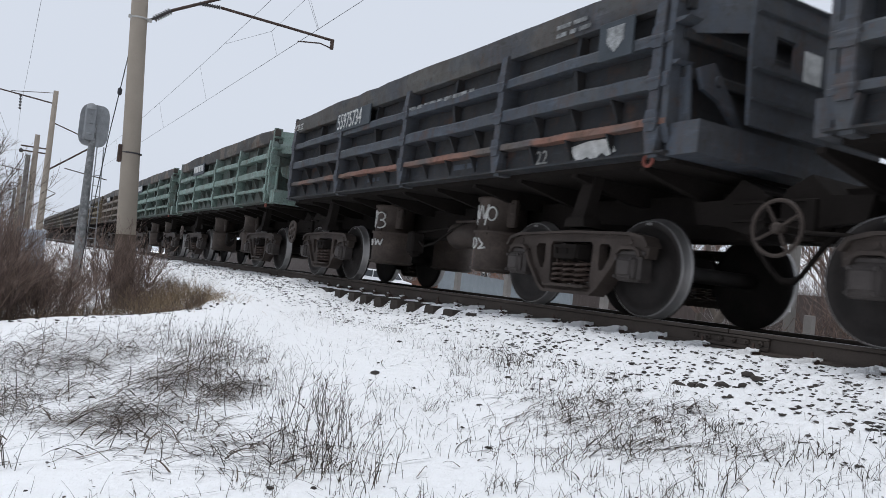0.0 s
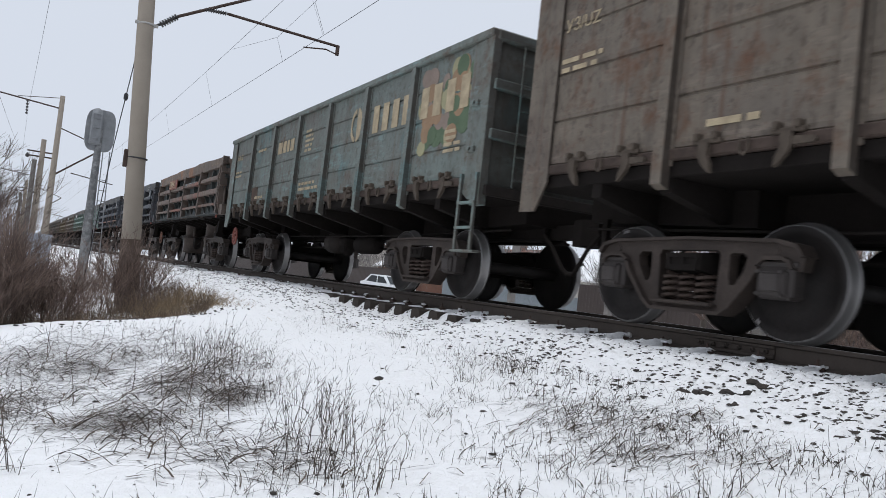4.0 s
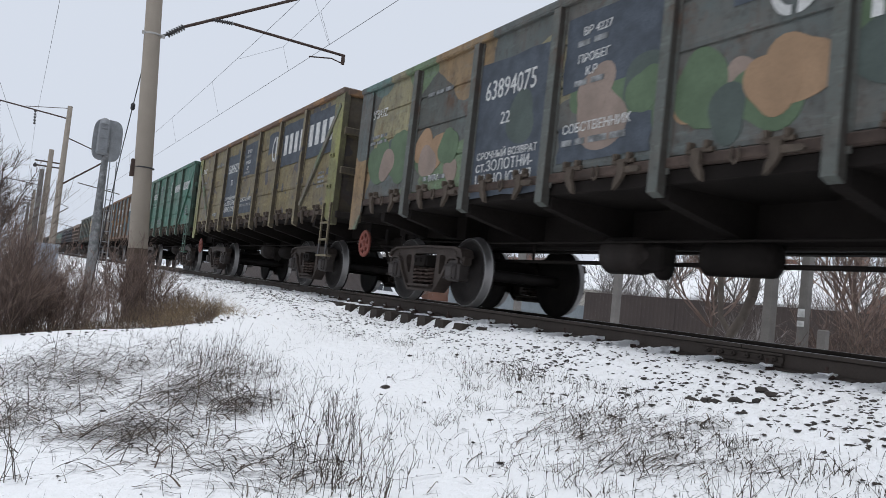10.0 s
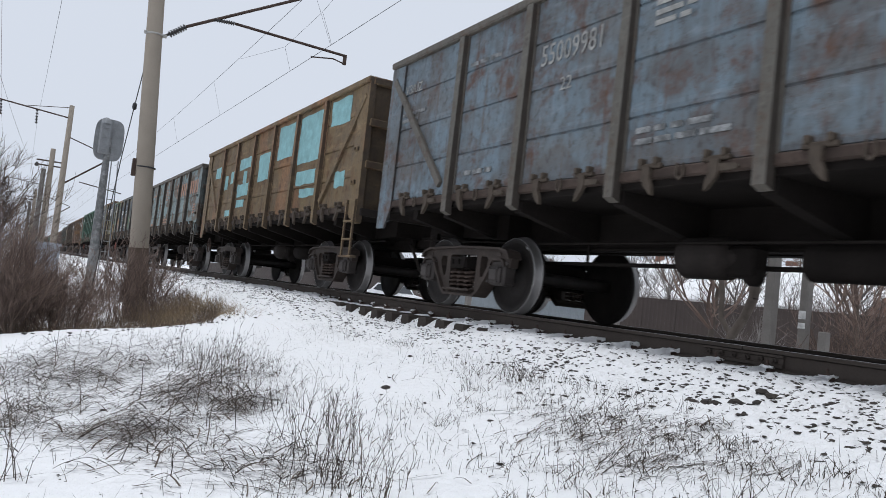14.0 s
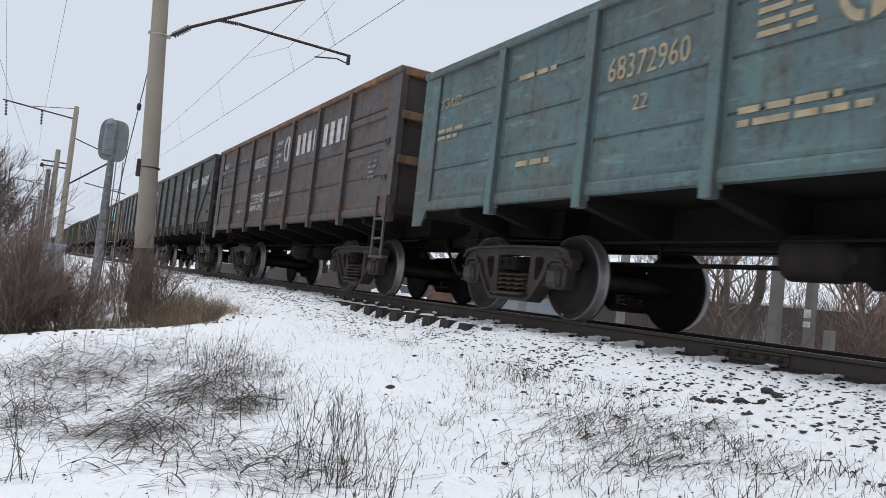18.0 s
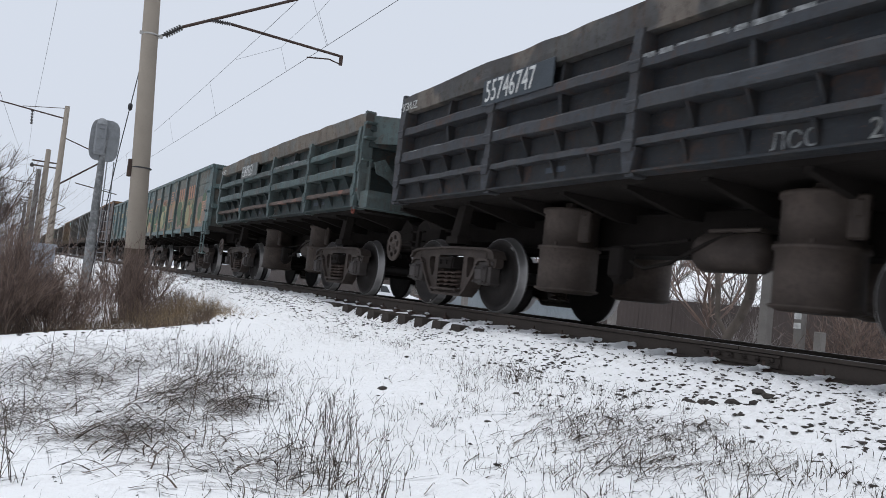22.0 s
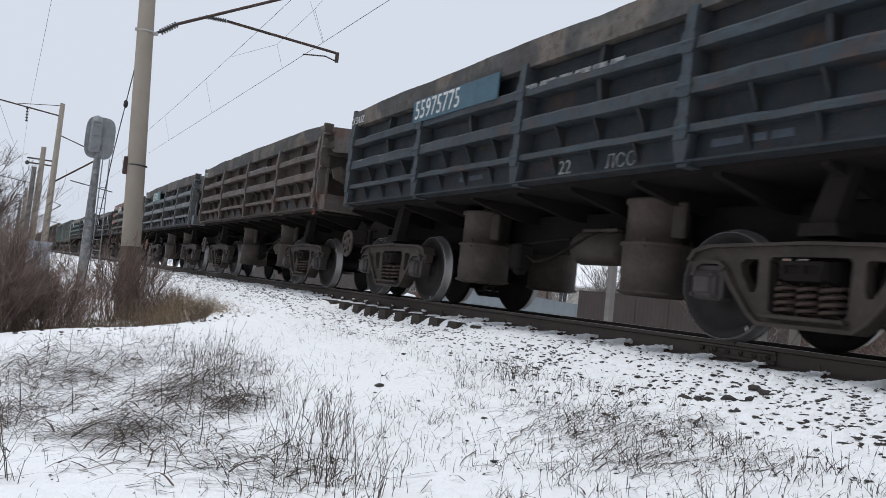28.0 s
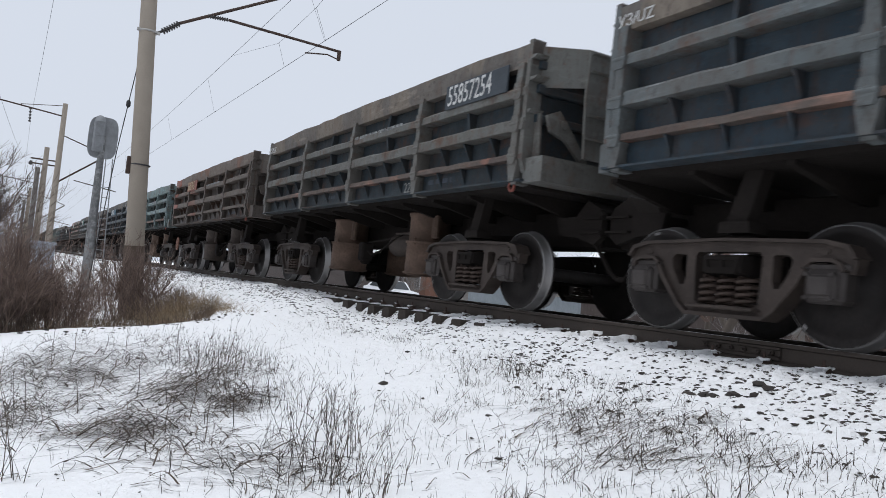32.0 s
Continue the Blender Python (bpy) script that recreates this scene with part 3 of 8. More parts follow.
def gon_end_top(top):
    sh = Shape()
    sh.box(GON_HALF - 0.06, GON_HALF + 0.12, -1.455, 1.455, top - 0.07, top + 0.065, 0.02)
    return sh


def gon_under():
    return Shape().box(-GON_HALF + 0.05, GON_HALF - 0.05, -1.44, 1.44, 1.36, 1.50, 0.01)


def cross_beam():
    return Shape().prism([(-1.42, 1.36), (1.42, 1.36), (1.42, 1.22), (0.35, 0.98), (-0.35, 0.98), (-1.42, 1.22)], -0.07, 0.07, "x")


def draft_box():
    return Shape().prism([(6.3, 1.36), (4.0, 1.36), (4.0, 1.0), (6.3, 1.1)], -0.6, 0.6)


def centre_sill(half):
    prof = [(-0.26, 0.90), (-0.08, 0.90), (-0.08, 0.93), (-0.14, 0.94), (-0.14, 1.30), (0.14, 1.30), (0.14, 0.94), (0.08, 0.93), (0.08, 0.90), (0.26, 0.90), (0.26, 0.93), (0.2, 0.94), (0.2, 1.36), (-0.2, 1.36), (-0.2, 0.94), (-0.26, 0.93)]
    return Shape().prism(prof, -half, half, "x")


def gon_brake():
    """Brake cylinder, reservoir and rods below the floor."""
    sh = Shape()
    sh.lathe((-0.75, -0.55, 0.80), (1, 0, 0), ((0, 0.10), (0.03, 0.21), (0.55, 0.21), (0.58, 0.12), (0.7, 0.06)), 16)
    return sh


def gon_tank():
    return Shape().lathe((0.6, -0.50, 0.78), (1, 0, 0), ((0, 0.08), (0.06, 0.17), (0.80, 0.17), (0.86, 0.08)), 16)


def gon_rod():
    sh = Shape()
    sh.rod((-4.0, -0.35, 0.72), (4.0, -0.35, 0.74), 0.025, 6)
    sh.rod((-2.6, -0.3, 0.72), (-2.6, -0.3, 1.0), 0.02, 6)
    sh.rod((2.6, -0.3, 0.72), (2.6, -0.3, 1.0), 0.02, 6)
    return sh


def gon_pipe():
    return Shape().pipe([(-6.2, -0.75, 1.0), (-3.2, -0.75, 0.93), (3.2, -0.75, 0.93), (6.2, -0.75, 1.0)], 0.016, 6)


def gon_hanger():
    """V-shaped hanger of the brake gear ahead of the first bogie."""
    sh = Shape().prism([(-6.02, 1.12), (-5.95, 1.12), (-5.97, 0.44), (-6.03, 0.44)], -0.66, -0.60)
    return sh.prism([(-6.03, 0.44), (-5.95, 0.44), (-5.60, 1.0), (-5.70, 1.02)], -0.67, -0.61)


def gon_valve():
    sh = Shape()
    sh.box(-0.2, 0.12, -0.62, -0.38, 0.62, 0.92, 0.03)
    sh.lathe((0.05, -0.5, 0.60), (0, 0, 1), ((-0.05, 0.05), (0, 0.10), (0.1, 0.10)), 10)
    return sh


def gon_hook(m):
    """Hanging hook of a floor hatch under its hinge block, at x = 0 on the -y side; m: which way its point turns."""
    sh = Shape().box(-0.15, 0.15, -1.57, -1.50, 1.60, 1.645, 0.008)
    sh.box(-0.12, -0.07, -1.60, -1.50, 1.63, 1.70, 0.01)
    sh.box(0.07, 0.12, -1.60, -1.50, 1.63, 1.70, 0.01)
    sh.prism([(-m * 0.055, 1.61), (m * 0.045, 1.61), (m * 0.035, 1.50), (m * 0.075, 1.42), (m * 0.085, 1.34), (m * 0.05, 1.36), (-m * 0.02, 1.43), (-m * 0.06, 1.50)], -1.595, -1.55)
    if m < 0:
        sh.prism([(0.02, 1.57), (0.24, 1.555), (0.26, 1.53), (0.24, 1.505), (0.08, 1.50), (0.02, 1.53)], -1.585, -1.555)
    return sh


def gon_ring():
    """Loop that hangs between two hooks."""
    return Shape().pipe([(-0.035, -1.575, 1.61), (-0.04, -1.575, 1.50), (0.0, -1.575, 1.465), (0.04, -1.575, 1.50), (0.035, -1.575, 1.61)], 0.013, 5)


def all_locks():
    sh = Shape()
    for i in range(7):
        for x, m in ((-0.40, 1), (0.38, -1)):
            k = gon_hook(m).moved((i - 3) * 1.73 + x)
            sh.add(k.v, k.f)
    return sh


def gon_sill():
    sh = Shape()
    sh.box(-GON_HALF + 0.05, GON_HALF - 0.05, -1.545, -1.42, 1.50, 1.605, 0.015)
    return sh


def gon_ladder():
    """Hanging side step at the rear corner."""
    stile = lambda: Shape().prism([(-1.60, 0.645), (-1.57, 0.645), (-1.57, 1.57), (-1.44, 1.57), (-1.44, 1.63), (-1.60, 1.63)], -0.025, 0.025, "x")
    rung = lambda: Shape().box(5.70, 6.12, -1.612, -1.556, -0.018, 0.018, 0.005)
    tread = lambda: Shape().box(5.66, 6.22, -1.62, -1.50, 0.615, 0.645, 0.006)
    return stile, rung, tread


def gon_end_ladder(top):
    sh = Shape()
    e = GON_HALF + 0.14
    for y in (-1.05, -0.70):
        sh.rod((e, y, 1.5), (e, y, top - 0.1), 0.014, 6)
    z = 1.6
    while z < top - 0.1:
        sh.rod((e, -1.05, z), (e, -0.70, z), 0.012, 6)
        z += 0.30
    return sh


def gon_brace(top):
    """Diagonal of the end bay, from the sill at the last rib up to the corner."""
    sh = Shape()
    a, b = Vector((4.50, 0, 1.68)), Vector((6.36, 0, top - 0.25))
    d = (b - a).normalized()
    w = Vector((-d.z, 0, d.x)) * 0.055
    sh.prism([((a + w).x, (a + w).z), ((a - w).x, (a - w).z), ((b - w).x, (b - w).z), ((b + w).x, (b + w).z)], -1.575, -1.525)
    return sh


def handbrake_bracket():
    sh = Shape()
    sh.box(-0.03, 0.03, -0.02, 0.45, -0.03, 0.03, 0.01)
    sh.box(-0.05, 0.05, 0.40, 0.46, -0.05, 0.30, 0.01)
    sh.rod((0, 0.3, 0), (0.9, 0.35, -0.05), 0.018, 6)
    return sh


def gondola(mats, top=3.55, braces=False, locks=True, wheel_colour=None, label="", spoked=False, brace_paint=None, bay_bars=(), corner=None, end_paint=None):
    """An open-top gondola wagon. mats: body, rib, rim paint."""
    body, rib, rim = mats
    key = "%.2f" % top
    drop = -0.07 if braces else 0.0
    low = 1.60 + drop if locks else 1.46
    w = tagged(new("gondola_wagon"), label, "freight wagon", "wagons of the train")
    for q in (-1, 1):
        mk = (lambda f: f) if q < 0 else (lambda f: (lambda: f().flip_y()))
        dy = -q * INSET
        sfx = key + ("n" if q < 0 else "f")
        place("side_wall", shared("side_wall%.2f" % low + sfx, mk(lambda: gon_side(top, low))), body, w, "", (0, dy, 0))
        place("top_rail", shared("top_rail" + sfx, mk(lambda: gon_top(top))), rim, w, "", (0, dy, 0))
        place("side_sill", shared("side_sill" + sfx[-1] + str(int(locks)), mk(gon_sill if locks else gon_sill_low)), M_SILL if locks else rib, w, "", (0, dy, drop))
        for x in ((-4.2,) + RIBS[1:] if braces else RIBS):
            place("rib", shared("rib" + sfx + str(int(locks)), mk((lambda: gon_rib(top)) if locks else (lambda: gon_rib_plain(top)))), rib, w, "", (x, dy, 0))
        for s in (-1, 1):
            place("corner_post", shared("corner_post" + sfx + str(s), mk(lambda: gon_corner(top, s))), corner or (body if locks else rib), w, "", (0, dy, 0))
            if not locks:
                for u in bay_bars:
                    z = 1.46 + (top - 1.46) * u
                    bar = (lambda: gon_bay_bar(z)) if s > 0 else (lambda: gon_bay_bar(z).flip_x())
                    place("bay_bar", shared("bay_bar%.2f" % u + sfx + str(s), mk(bar)), rib, w, "", (0, dy, 0))
            if braces:
                base = (lambda: gon_brace(top)) if s > 0 else (lambda: gon_brace(top).flip_x())
                place("diagonal_brace", shared("brace" + sfx + str(s), mk(base)), brace_paint or rib, w, "", (0, dy, 0))
        if locks:
            for i in range(7) if q < 0 else ():
                for x, m in ((-0.40, 1), (0.38, -1)):
                    place("hatch_hook", shared("hatch_hook%d" % m, lambda: gon_hook(m)), M_DUSTY, w, "", ((i - 3) * 1.73 + x, dy, drop))
                place("lock_ring", shared("lock_ring", gon_ring), M_DUSTY, w, "", ((i - 3) * 1.73, dy, drop))
            if q > 0:
                tagged(place("hatch_hooks", shared("hatch_hooks", mk(all_locks)), M_DUSTY, w, "", (0, dy, drop)), kind="stuff")
    for s in (-1, 1):
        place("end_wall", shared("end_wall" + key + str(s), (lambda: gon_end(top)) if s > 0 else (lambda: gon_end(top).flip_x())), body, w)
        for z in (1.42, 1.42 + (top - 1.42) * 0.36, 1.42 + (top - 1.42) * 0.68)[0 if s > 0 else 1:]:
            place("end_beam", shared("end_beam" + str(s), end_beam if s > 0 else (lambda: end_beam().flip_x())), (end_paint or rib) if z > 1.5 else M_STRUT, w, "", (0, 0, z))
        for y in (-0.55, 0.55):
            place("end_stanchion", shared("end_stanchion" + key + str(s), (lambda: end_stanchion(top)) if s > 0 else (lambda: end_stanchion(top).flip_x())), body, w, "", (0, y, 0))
        place("draft_box", shared("draft_box" + str(s), draft_box if s > 0 else (lambda: draft_box().flip_x())), M_UNDER, w)
        place("end_rail", shared("end_rail" + key + str(s), (lambda: gon_end_top(top)) if s > 0 else (lambda: gon_end_top(top).flip_x())), rim, w)
    place("end_ladder", shared("end_ladder" + key, lambda: gon_end_ladder(top)), rib, w)
    stile, rung, tread = gon_ladder()
    for x in (5.72, 6.10):
        place("ladder_stile", shared("ladder_stile", stile), rib, w, "", (0.36 + x, INSET, 0))
    for z in (0.93, 1.25):
        place("ladder_rung", shared("ladder_rung", rung), rib, w, "", (0.36, INSET, z))
    place("step_tread", shared("step_tread", tread), rib, w, "", (0.36, INSET, 0))
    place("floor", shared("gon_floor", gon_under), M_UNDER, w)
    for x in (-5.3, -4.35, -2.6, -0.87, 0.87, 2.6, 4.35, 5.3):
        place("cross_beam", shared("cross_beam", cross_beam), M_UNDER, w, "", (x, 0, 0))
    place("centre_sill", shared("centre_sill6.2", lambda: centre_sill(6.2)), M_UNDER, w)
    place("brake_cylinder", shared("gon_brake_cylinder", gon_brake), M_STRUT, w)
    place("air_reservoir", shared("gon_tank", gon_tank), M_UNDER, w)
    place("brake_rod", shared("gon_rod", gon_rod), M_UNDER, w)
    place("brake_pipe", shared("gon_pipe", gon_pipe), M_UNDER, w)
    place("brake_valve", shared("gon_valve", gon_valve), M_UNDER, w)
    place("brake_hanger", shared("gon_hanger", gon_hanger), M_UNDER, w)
    if wheel_colour:
        hw = place("handwheel", shared("handwheel" + str(int(not spoked)), lambda: handwheel_shape(not spoked)), wheel_colour, w, "", (-6.44, -1.2, 0.89))
        place("handwheel_bracket", shared("handwheel_bracket", handbrake_bracket), M_UNDER, hw)
    running_gear(w, 4.325, 6.96)
    return w


# ---------------------------------------------------------------- side-tipping dump wagon
DUMP_HALF = 5.20
BX = 0.25          # the tipping body sits this far off the middle of the underframe
POSTS = (-5.05, -2.525, 0.0, 2.525, 5.05)


def dump_panel(top=3.0):
    return Shape().box(-DUMP_HALF + 0.05, DUMP_HALF - 0.05, -1.37, -1.32, 1.56, top)


def dump_rim(seed, foot=2.87):
    """Bent top band of the side board: its upper edge waves and its face is dented."""
    rnd = random.Random(seed)
    n = 26
    vs, fs = [], []
    for i in range(n + 1):
        x = -DUMP_HALF - 0.02 + 2 * (DUMP_HALF + 0.02) * i / n
        u = x / DUMP_HALF
        z = 3.155 + 0.05 * (1 - u * u) + 0.010 * math.sin(x * 1.9 + seed) + rnd.uniform(-0.009, 0.009)
        d = rnd.uniform(-0.012, 0.012)
        vs += [(x, -1.53 + d * 0.4, foot), (x, -1.545 + d, foot + 0.13), (x, -1.55 + d, z - 0.03), (x, -1.50 + d, z), (x, -1.40, z - 0.01), (x, -1.40, foot)]
    for i in range(n):
        for j in range(6):
            fs.append((i * 6 + j, i * 6 + (j + 1) % 6, (i + 1) * 6 + (j + 1) % 6, (i + 1) * 6 + j))
    fs += [tuple(range(6)), tuple(n * 6 + j for j in range(5, -1, -1))]
    return Shape().add(vs, fs)


def dump_post():
    """Vertical side post at x = 0 with a swelling at each beam and a hinge bracket at its foot."""
    sh = Shape()
    sh.prism([(-1.36, 1.47), (-1.53, 1.47), (-1.56, 1.66), (-1.58, 1.95), (-1.58, 2.75), (-1.565, 2.905), (-1.36, 2.905)], -0.058, 0.058, "x")
    for z in (1.80, 2.178, 2.57):
        sh.prism([(-0.058, z + 0.10), (-0.074, z + 0.05), (-0.074, z - 0.05), (-0.058, z - 0.10), (0.058, z - 0.10), (0.074, z - 0.05), (0.074, z + 0.05), (0.058, z + 0.10)], -1.598, -1.38)
        sh.rod((-0.085, -1.585, z), (0.085, -1.585, z), 0.024, 8)
    sh.prism([(-0.10, 1.74), (0.10, 1.74), (0.05, 1.50), (-0.05, 1.50)], -1.575, -1.50)
    return sh


def low_post():
    """Post of the low-sided body: a plain upright above the beam, a hinge and a heavy foot below it."""
    sh = Shape()
    sh.prism([(-1.36, 2.10), (-1.50, 2.10), (-1.50, 2.67), (-1.36, 2.67)], -0.055, 0.055, "x")
    sh.prism([(-1.36, 1.47), (-1.53, 1.47), (-1.58, 1.68), (-1.595, 2.0), (-1.595, 2.17), (-1.36, 2.17)], -0.062, 0.062, "x")
    sh.rod((-0.10, -1.595, 2.09), (0.10, -1.595, 2.09), 0.034, 8)
    sh.rod((-0.09, -1.59, 1.80), (0.09, -1.59, 1.80), 0.028, 8)
    sh.prism([(-0.10, 1.76), (0.10, 1.76), (0.05, 1.50), (-0.05, 1.50)], -1.595, -1.50)
    return sh


def low_upright():
    return Shape().prism([(-1.36, 2.66), (-1.475, 2.66), (-1.475, 2.10), (-1.36, 2.10)], -0.05, 0.05, "x")


def corrugation():
    """Pressed fold of the sheet in the upper cells."""
    outline = ((-0.05, -1.36), (-0.025, -1.395), (0.025, -1.395), (0.05, -1.36))
    return Shape().add([(x, y, z) for z in (2.12, 2.66) for x, y in outline], [(0, 1, 5, 4), (1, 2, 6, 5), (2, 3, 7, 6), (3, 0, 4, 7), (3, 2, 1, 0), (4, 5, 6, 7)])


def dump_beam(z, h=0.055, depth=1.565):
    """Long side beam, knocked out of true here and there."""
    r = random.Random(int(z * 1000))
    n, vs, fs = 36, [], []
    for i in range(n + 1):
        x = -DUMP_HALF + 2 * DUMP_HALF * i / n
        d, e = r.uniform(-0.010, 0.010), r.uniform(-0.011, 0.007)
        vs += [(x, -1.36, z + h + e), (x, -depth + 0.03 + d, z + h + e), (x, -depth + d, z + h - 0.03 + e), (x, -depth + d * 0.5, z - h + e * 0.6), (x, -1.36, z - h + e * 0.6)]
    for i in range(n):
        fs += [(i * 5 + j, i * 5 + (j + 1) % 5, i * 5 + 5 + (j + 1) % 5, i * 5 + 5 + j) for j in range(5)]
    return Shape().add(vs, fs + [tuple(range(5)), tuple(n * 5 + j for j in range(4, -1, -1))])


def gusset():
    """Triangular stiffener between the lower beams."""
    return Shape().prism([(-1.36, 2.11), (-1.53, 2.11), (-1.41, 1.90), (-1.36, 1.86)], -0.014, 0.014, "x")


def stiffener():
    """Short upright of the upper cells, through the beam."""
    return Shape().prism([(-1.36, 2.87), (-1.47, 2.87), (-1.50, 2.54), (-1.45, 2.24), (-1.36, 2.24)], -0.03, 0.03, "x")


def gusset_places():
    out = []
    for c in range(4):
        out += [("gusset", POSTS[c] + 2.525 * i / 4) for i in range(1, 4)]
        out.append(("stiffener", POSTS[c] + 1.2625))
    return out


def all_gussets():
    sh = Shape()
    for kind, x in gusset_places():
        g = (gusset() if kind == "gusset" else stiffener()).moved(x)
        sh.add(g.v, g.f)
    return sh


def dump_skirt():
    """Sunk sheet under the lowest beam, with a jutting lip along its foot and short webs."""
    e = DUMP_HALF + 0.02
    sh = Shape().prism([(-1.36, 1.77), (-1.44, 1.77), (-1.44, 1.527), (-1.565, 1.522), (-1.565, 1.500), (-1.36, 1.495)], -e, e, "x")
    for i in range(16):
        if i % 4 in (1, 2, 3):
            x = -5.05 + 10.1 * i / 16
            sh.prism([(-1.43, 1.77), (-1.55, 1.77), (-1.44, 1.56), (-1.43, 1.56)], x - 0.012, x + 0.012, "x")
    return sh


def towing_eye():
    return Shape().torus((4.98, -1.50, 1.455), (0, 1, 0), 0.055, 0.018, 14, 6)


def dump_end(top=3.08):
    """End wall facing +x: deep frame with a slanted cheek on either side and openings."""
    return Shape().box(DUMP_HALF - 0.10, DUMP_HALF - 0.04, -1.36, 1.36, 1.56, top)


def dump_hood(h=0.40, foot=1.80):
    """End plate with two square holes and ribs; slanting cheeks join its upper half to the side boards and leave a gap below."""
    e = DUMP_HALF
    hole = [(-0.72, 2.40), (-0.44, 2.40), (-0.44, 2.66), (-0.72, 2.66)]
    sh = Shape().plate([[(-1.0, foot), (1.0, foot), (1.04, 2.5), (1.02, 3.06), (-1.02, 3.06), (-1.04, 2.5)], hole, [(-y, z) for y, z in hole]], e + h, e + h + 0.04).turned()
    return sh


def hood_rib(h=0.40):
    e = DUMP_HALF
    return Shape().prism([(e + h + 0.03, 0), (e + h + 0.085, -0.01), (e + h + 0.03, -0.03)], -1.0, 1.0)


def hood_cheek(h, q, z0, z1, u):
    """Slanting plate between the end plate and a side board."""
    e = DUMP_HALF
    y0 = 1.02 + 0.42 * u
    x0 = e + h - (h + 0.04) * u
    return Shape().add([(x0, q * y0, z0), (e + h + 0.02, q * 1.0, z0), (e + h + 0.02, q * 1.0, z1 - 0.05), (x0, q * y0, z1),
                        (x0 - 0.03, q * y0, z0), (e + h - 0.01, q * 1.0, z0), (e + h - 0.01, q * 1.0, z1 - 0.05), (x0 - 0.03, q * y0, z1)],
                       [(0, 1, 2, 3), (7, 6, 5, 4), (0, 4, 5, 1), (1, 5, 6, 2), (2, 6, 7, 3), (3, 7, 4, 0)])


def tipping_lever():
    """Bent lever of the side-board linkage inside the end opening."""
    e = DUMP_HALF
    sh = Shape().prism([(-1.36, 2.28), (-1.18, 2.36), (-0.96, 2.12), (-0.72, 1.82), (-0.82, 1.80), (-1.06, 2.02), (-1.30, 2.10)], e + 0.12, e + 0.17, "x")
    sh.lathe((e + 0.10, -1.12, 2.20), (1, 0, 0), ((0, 0.05), (0.10, 0.05)), 10)
    return sh


def dump_end_beam():
    return Shape().box(DUMP_HALF - 0.04, DUMP_HALF + 0.06, -1.44, 1.44, -0.05, 0.05, 0.01)


def dump_end_post(k=1.0, cut=0.0):
    """Corner plate at the +x end of the -y side with stepped shelves and a thin upright."""
    sh = Shape()
    e = DUMP_HALF
    sh.prism([(-1.56, 1.76), (-1.50, 1.60), (-1.36, 1.60), (-1.36, 3.17 - cut), (-1.54, 3.17 - cut), (-1.56, 2.6 - cut), (-1.56, 2.2 - cut)], e - 0.06, e + 0.015, "x")
    for z, d in ((2.98 - cut, 0.13), (2.72 - cut, 0.17), (2.34, 0.10))[:2 if cut else 3]:
        sh.prism([(e - 0.02, z), (e + d * k, z - 0.01), (e + d * k * 0.6, z - 0.04), (e - 0.02, z - 0.05)], -1.55, -1.37)
    sh.prism([(e - 0.02, 2.34), (e + 0.10 * k, 2.30), (e + 0.15 * k, 1.79), (e - 0.02, 1.76)], -1.42, -1.39)
    return sh


def dump_platform():
    """Under-body frame: the sheeted floor with cross ribs and the jutting end sills."""
    return Shape().box(-DUMP_HALF + 0.02, DUMP_HALF - 0.02, -1.36, 1.36, 1.44, 1.555)


def floor_rib():
    return Shape().prism([(-1.34, 1.445), (1.34, 1.445), (1.34, 1.40), (0.5, 1.22), (-0.5, 1.22), (-1.34, 1.40)], -0.04, 0.04, "x")


def dump_end_sill(out=0.34):
    """Heavy channel across the end, jutting past the side boards."""
    a, b = DUMP_HALF - 0.02, DUMP_HALF + out
    return Shape().prism([(-1.50, 1.48), (-1.50, 1.77), (1.50, 1.77), (1.50, 1.48)], a, b, "x")


def dump_mid():
    """Deep middle frame with tipping brackets above the bogies."""
    return Shape().box(-5.5, 5.5, -0.24, 0.24, 0.86, 1.34, 0.02)


def tip_bracket():
    """Slanting strut with its foot block, on the -y side above a bogie."""
    sh = Shape()
    sh.prism([(-0.10, 0.90), (0.12, 0.90), (0.12, 0.985), (-0.10, 0.985)], -1.12, -0.96)
    sh.prism([(-0.12, 0.98), (0.10, 0.98), (0.24, 1.45), (0.06, 1.45)], -1.12, -0.98)
    sh.prism([(-0.17, 0.90), (0.17, 0.90), (0.15, 1.0), (-0.15, 1.0)], -1.16, -0.92)
    sh.prism([(-0.24, 1.02), (-0.86, 0.96), (-1.10, 0.98), (-1.10, 0.92), (-0.24, 0.88)], -0.07, 0.07, "x")
    return sh


def end_platform():
    """Headstock of the middle frame: a deep box with a gabled plate over the coupler."""
    sh = Shape().prism([(5.0, 1.20), (5.05, 0.98), (5.40, 0.95), (5.72, 0.86), (5.84, 0.95), (5.84, 1.22), (5.72, 1.32), (5.56, 1.40), (5.40, 1.21)], -0.60, -0.52)
    sh.box(5.02, 5.70, -0.55, 0.55, 1.0, 1.18, 0.02)
    sh.prism([(5.36, 1.20), (5.56, 1.40), (5.80, 1.28), (5.80, 1.25), (5.56, 1.36), (5.40, 1.18)], -0.60, 0.60)
    for z in (0.99, 1.16):
        sh.prism([(5.50, z), (5.86, z), (5.86, z + 0.025), (5.50, z + 0.025)], -0.66, -0.50)
    return sh


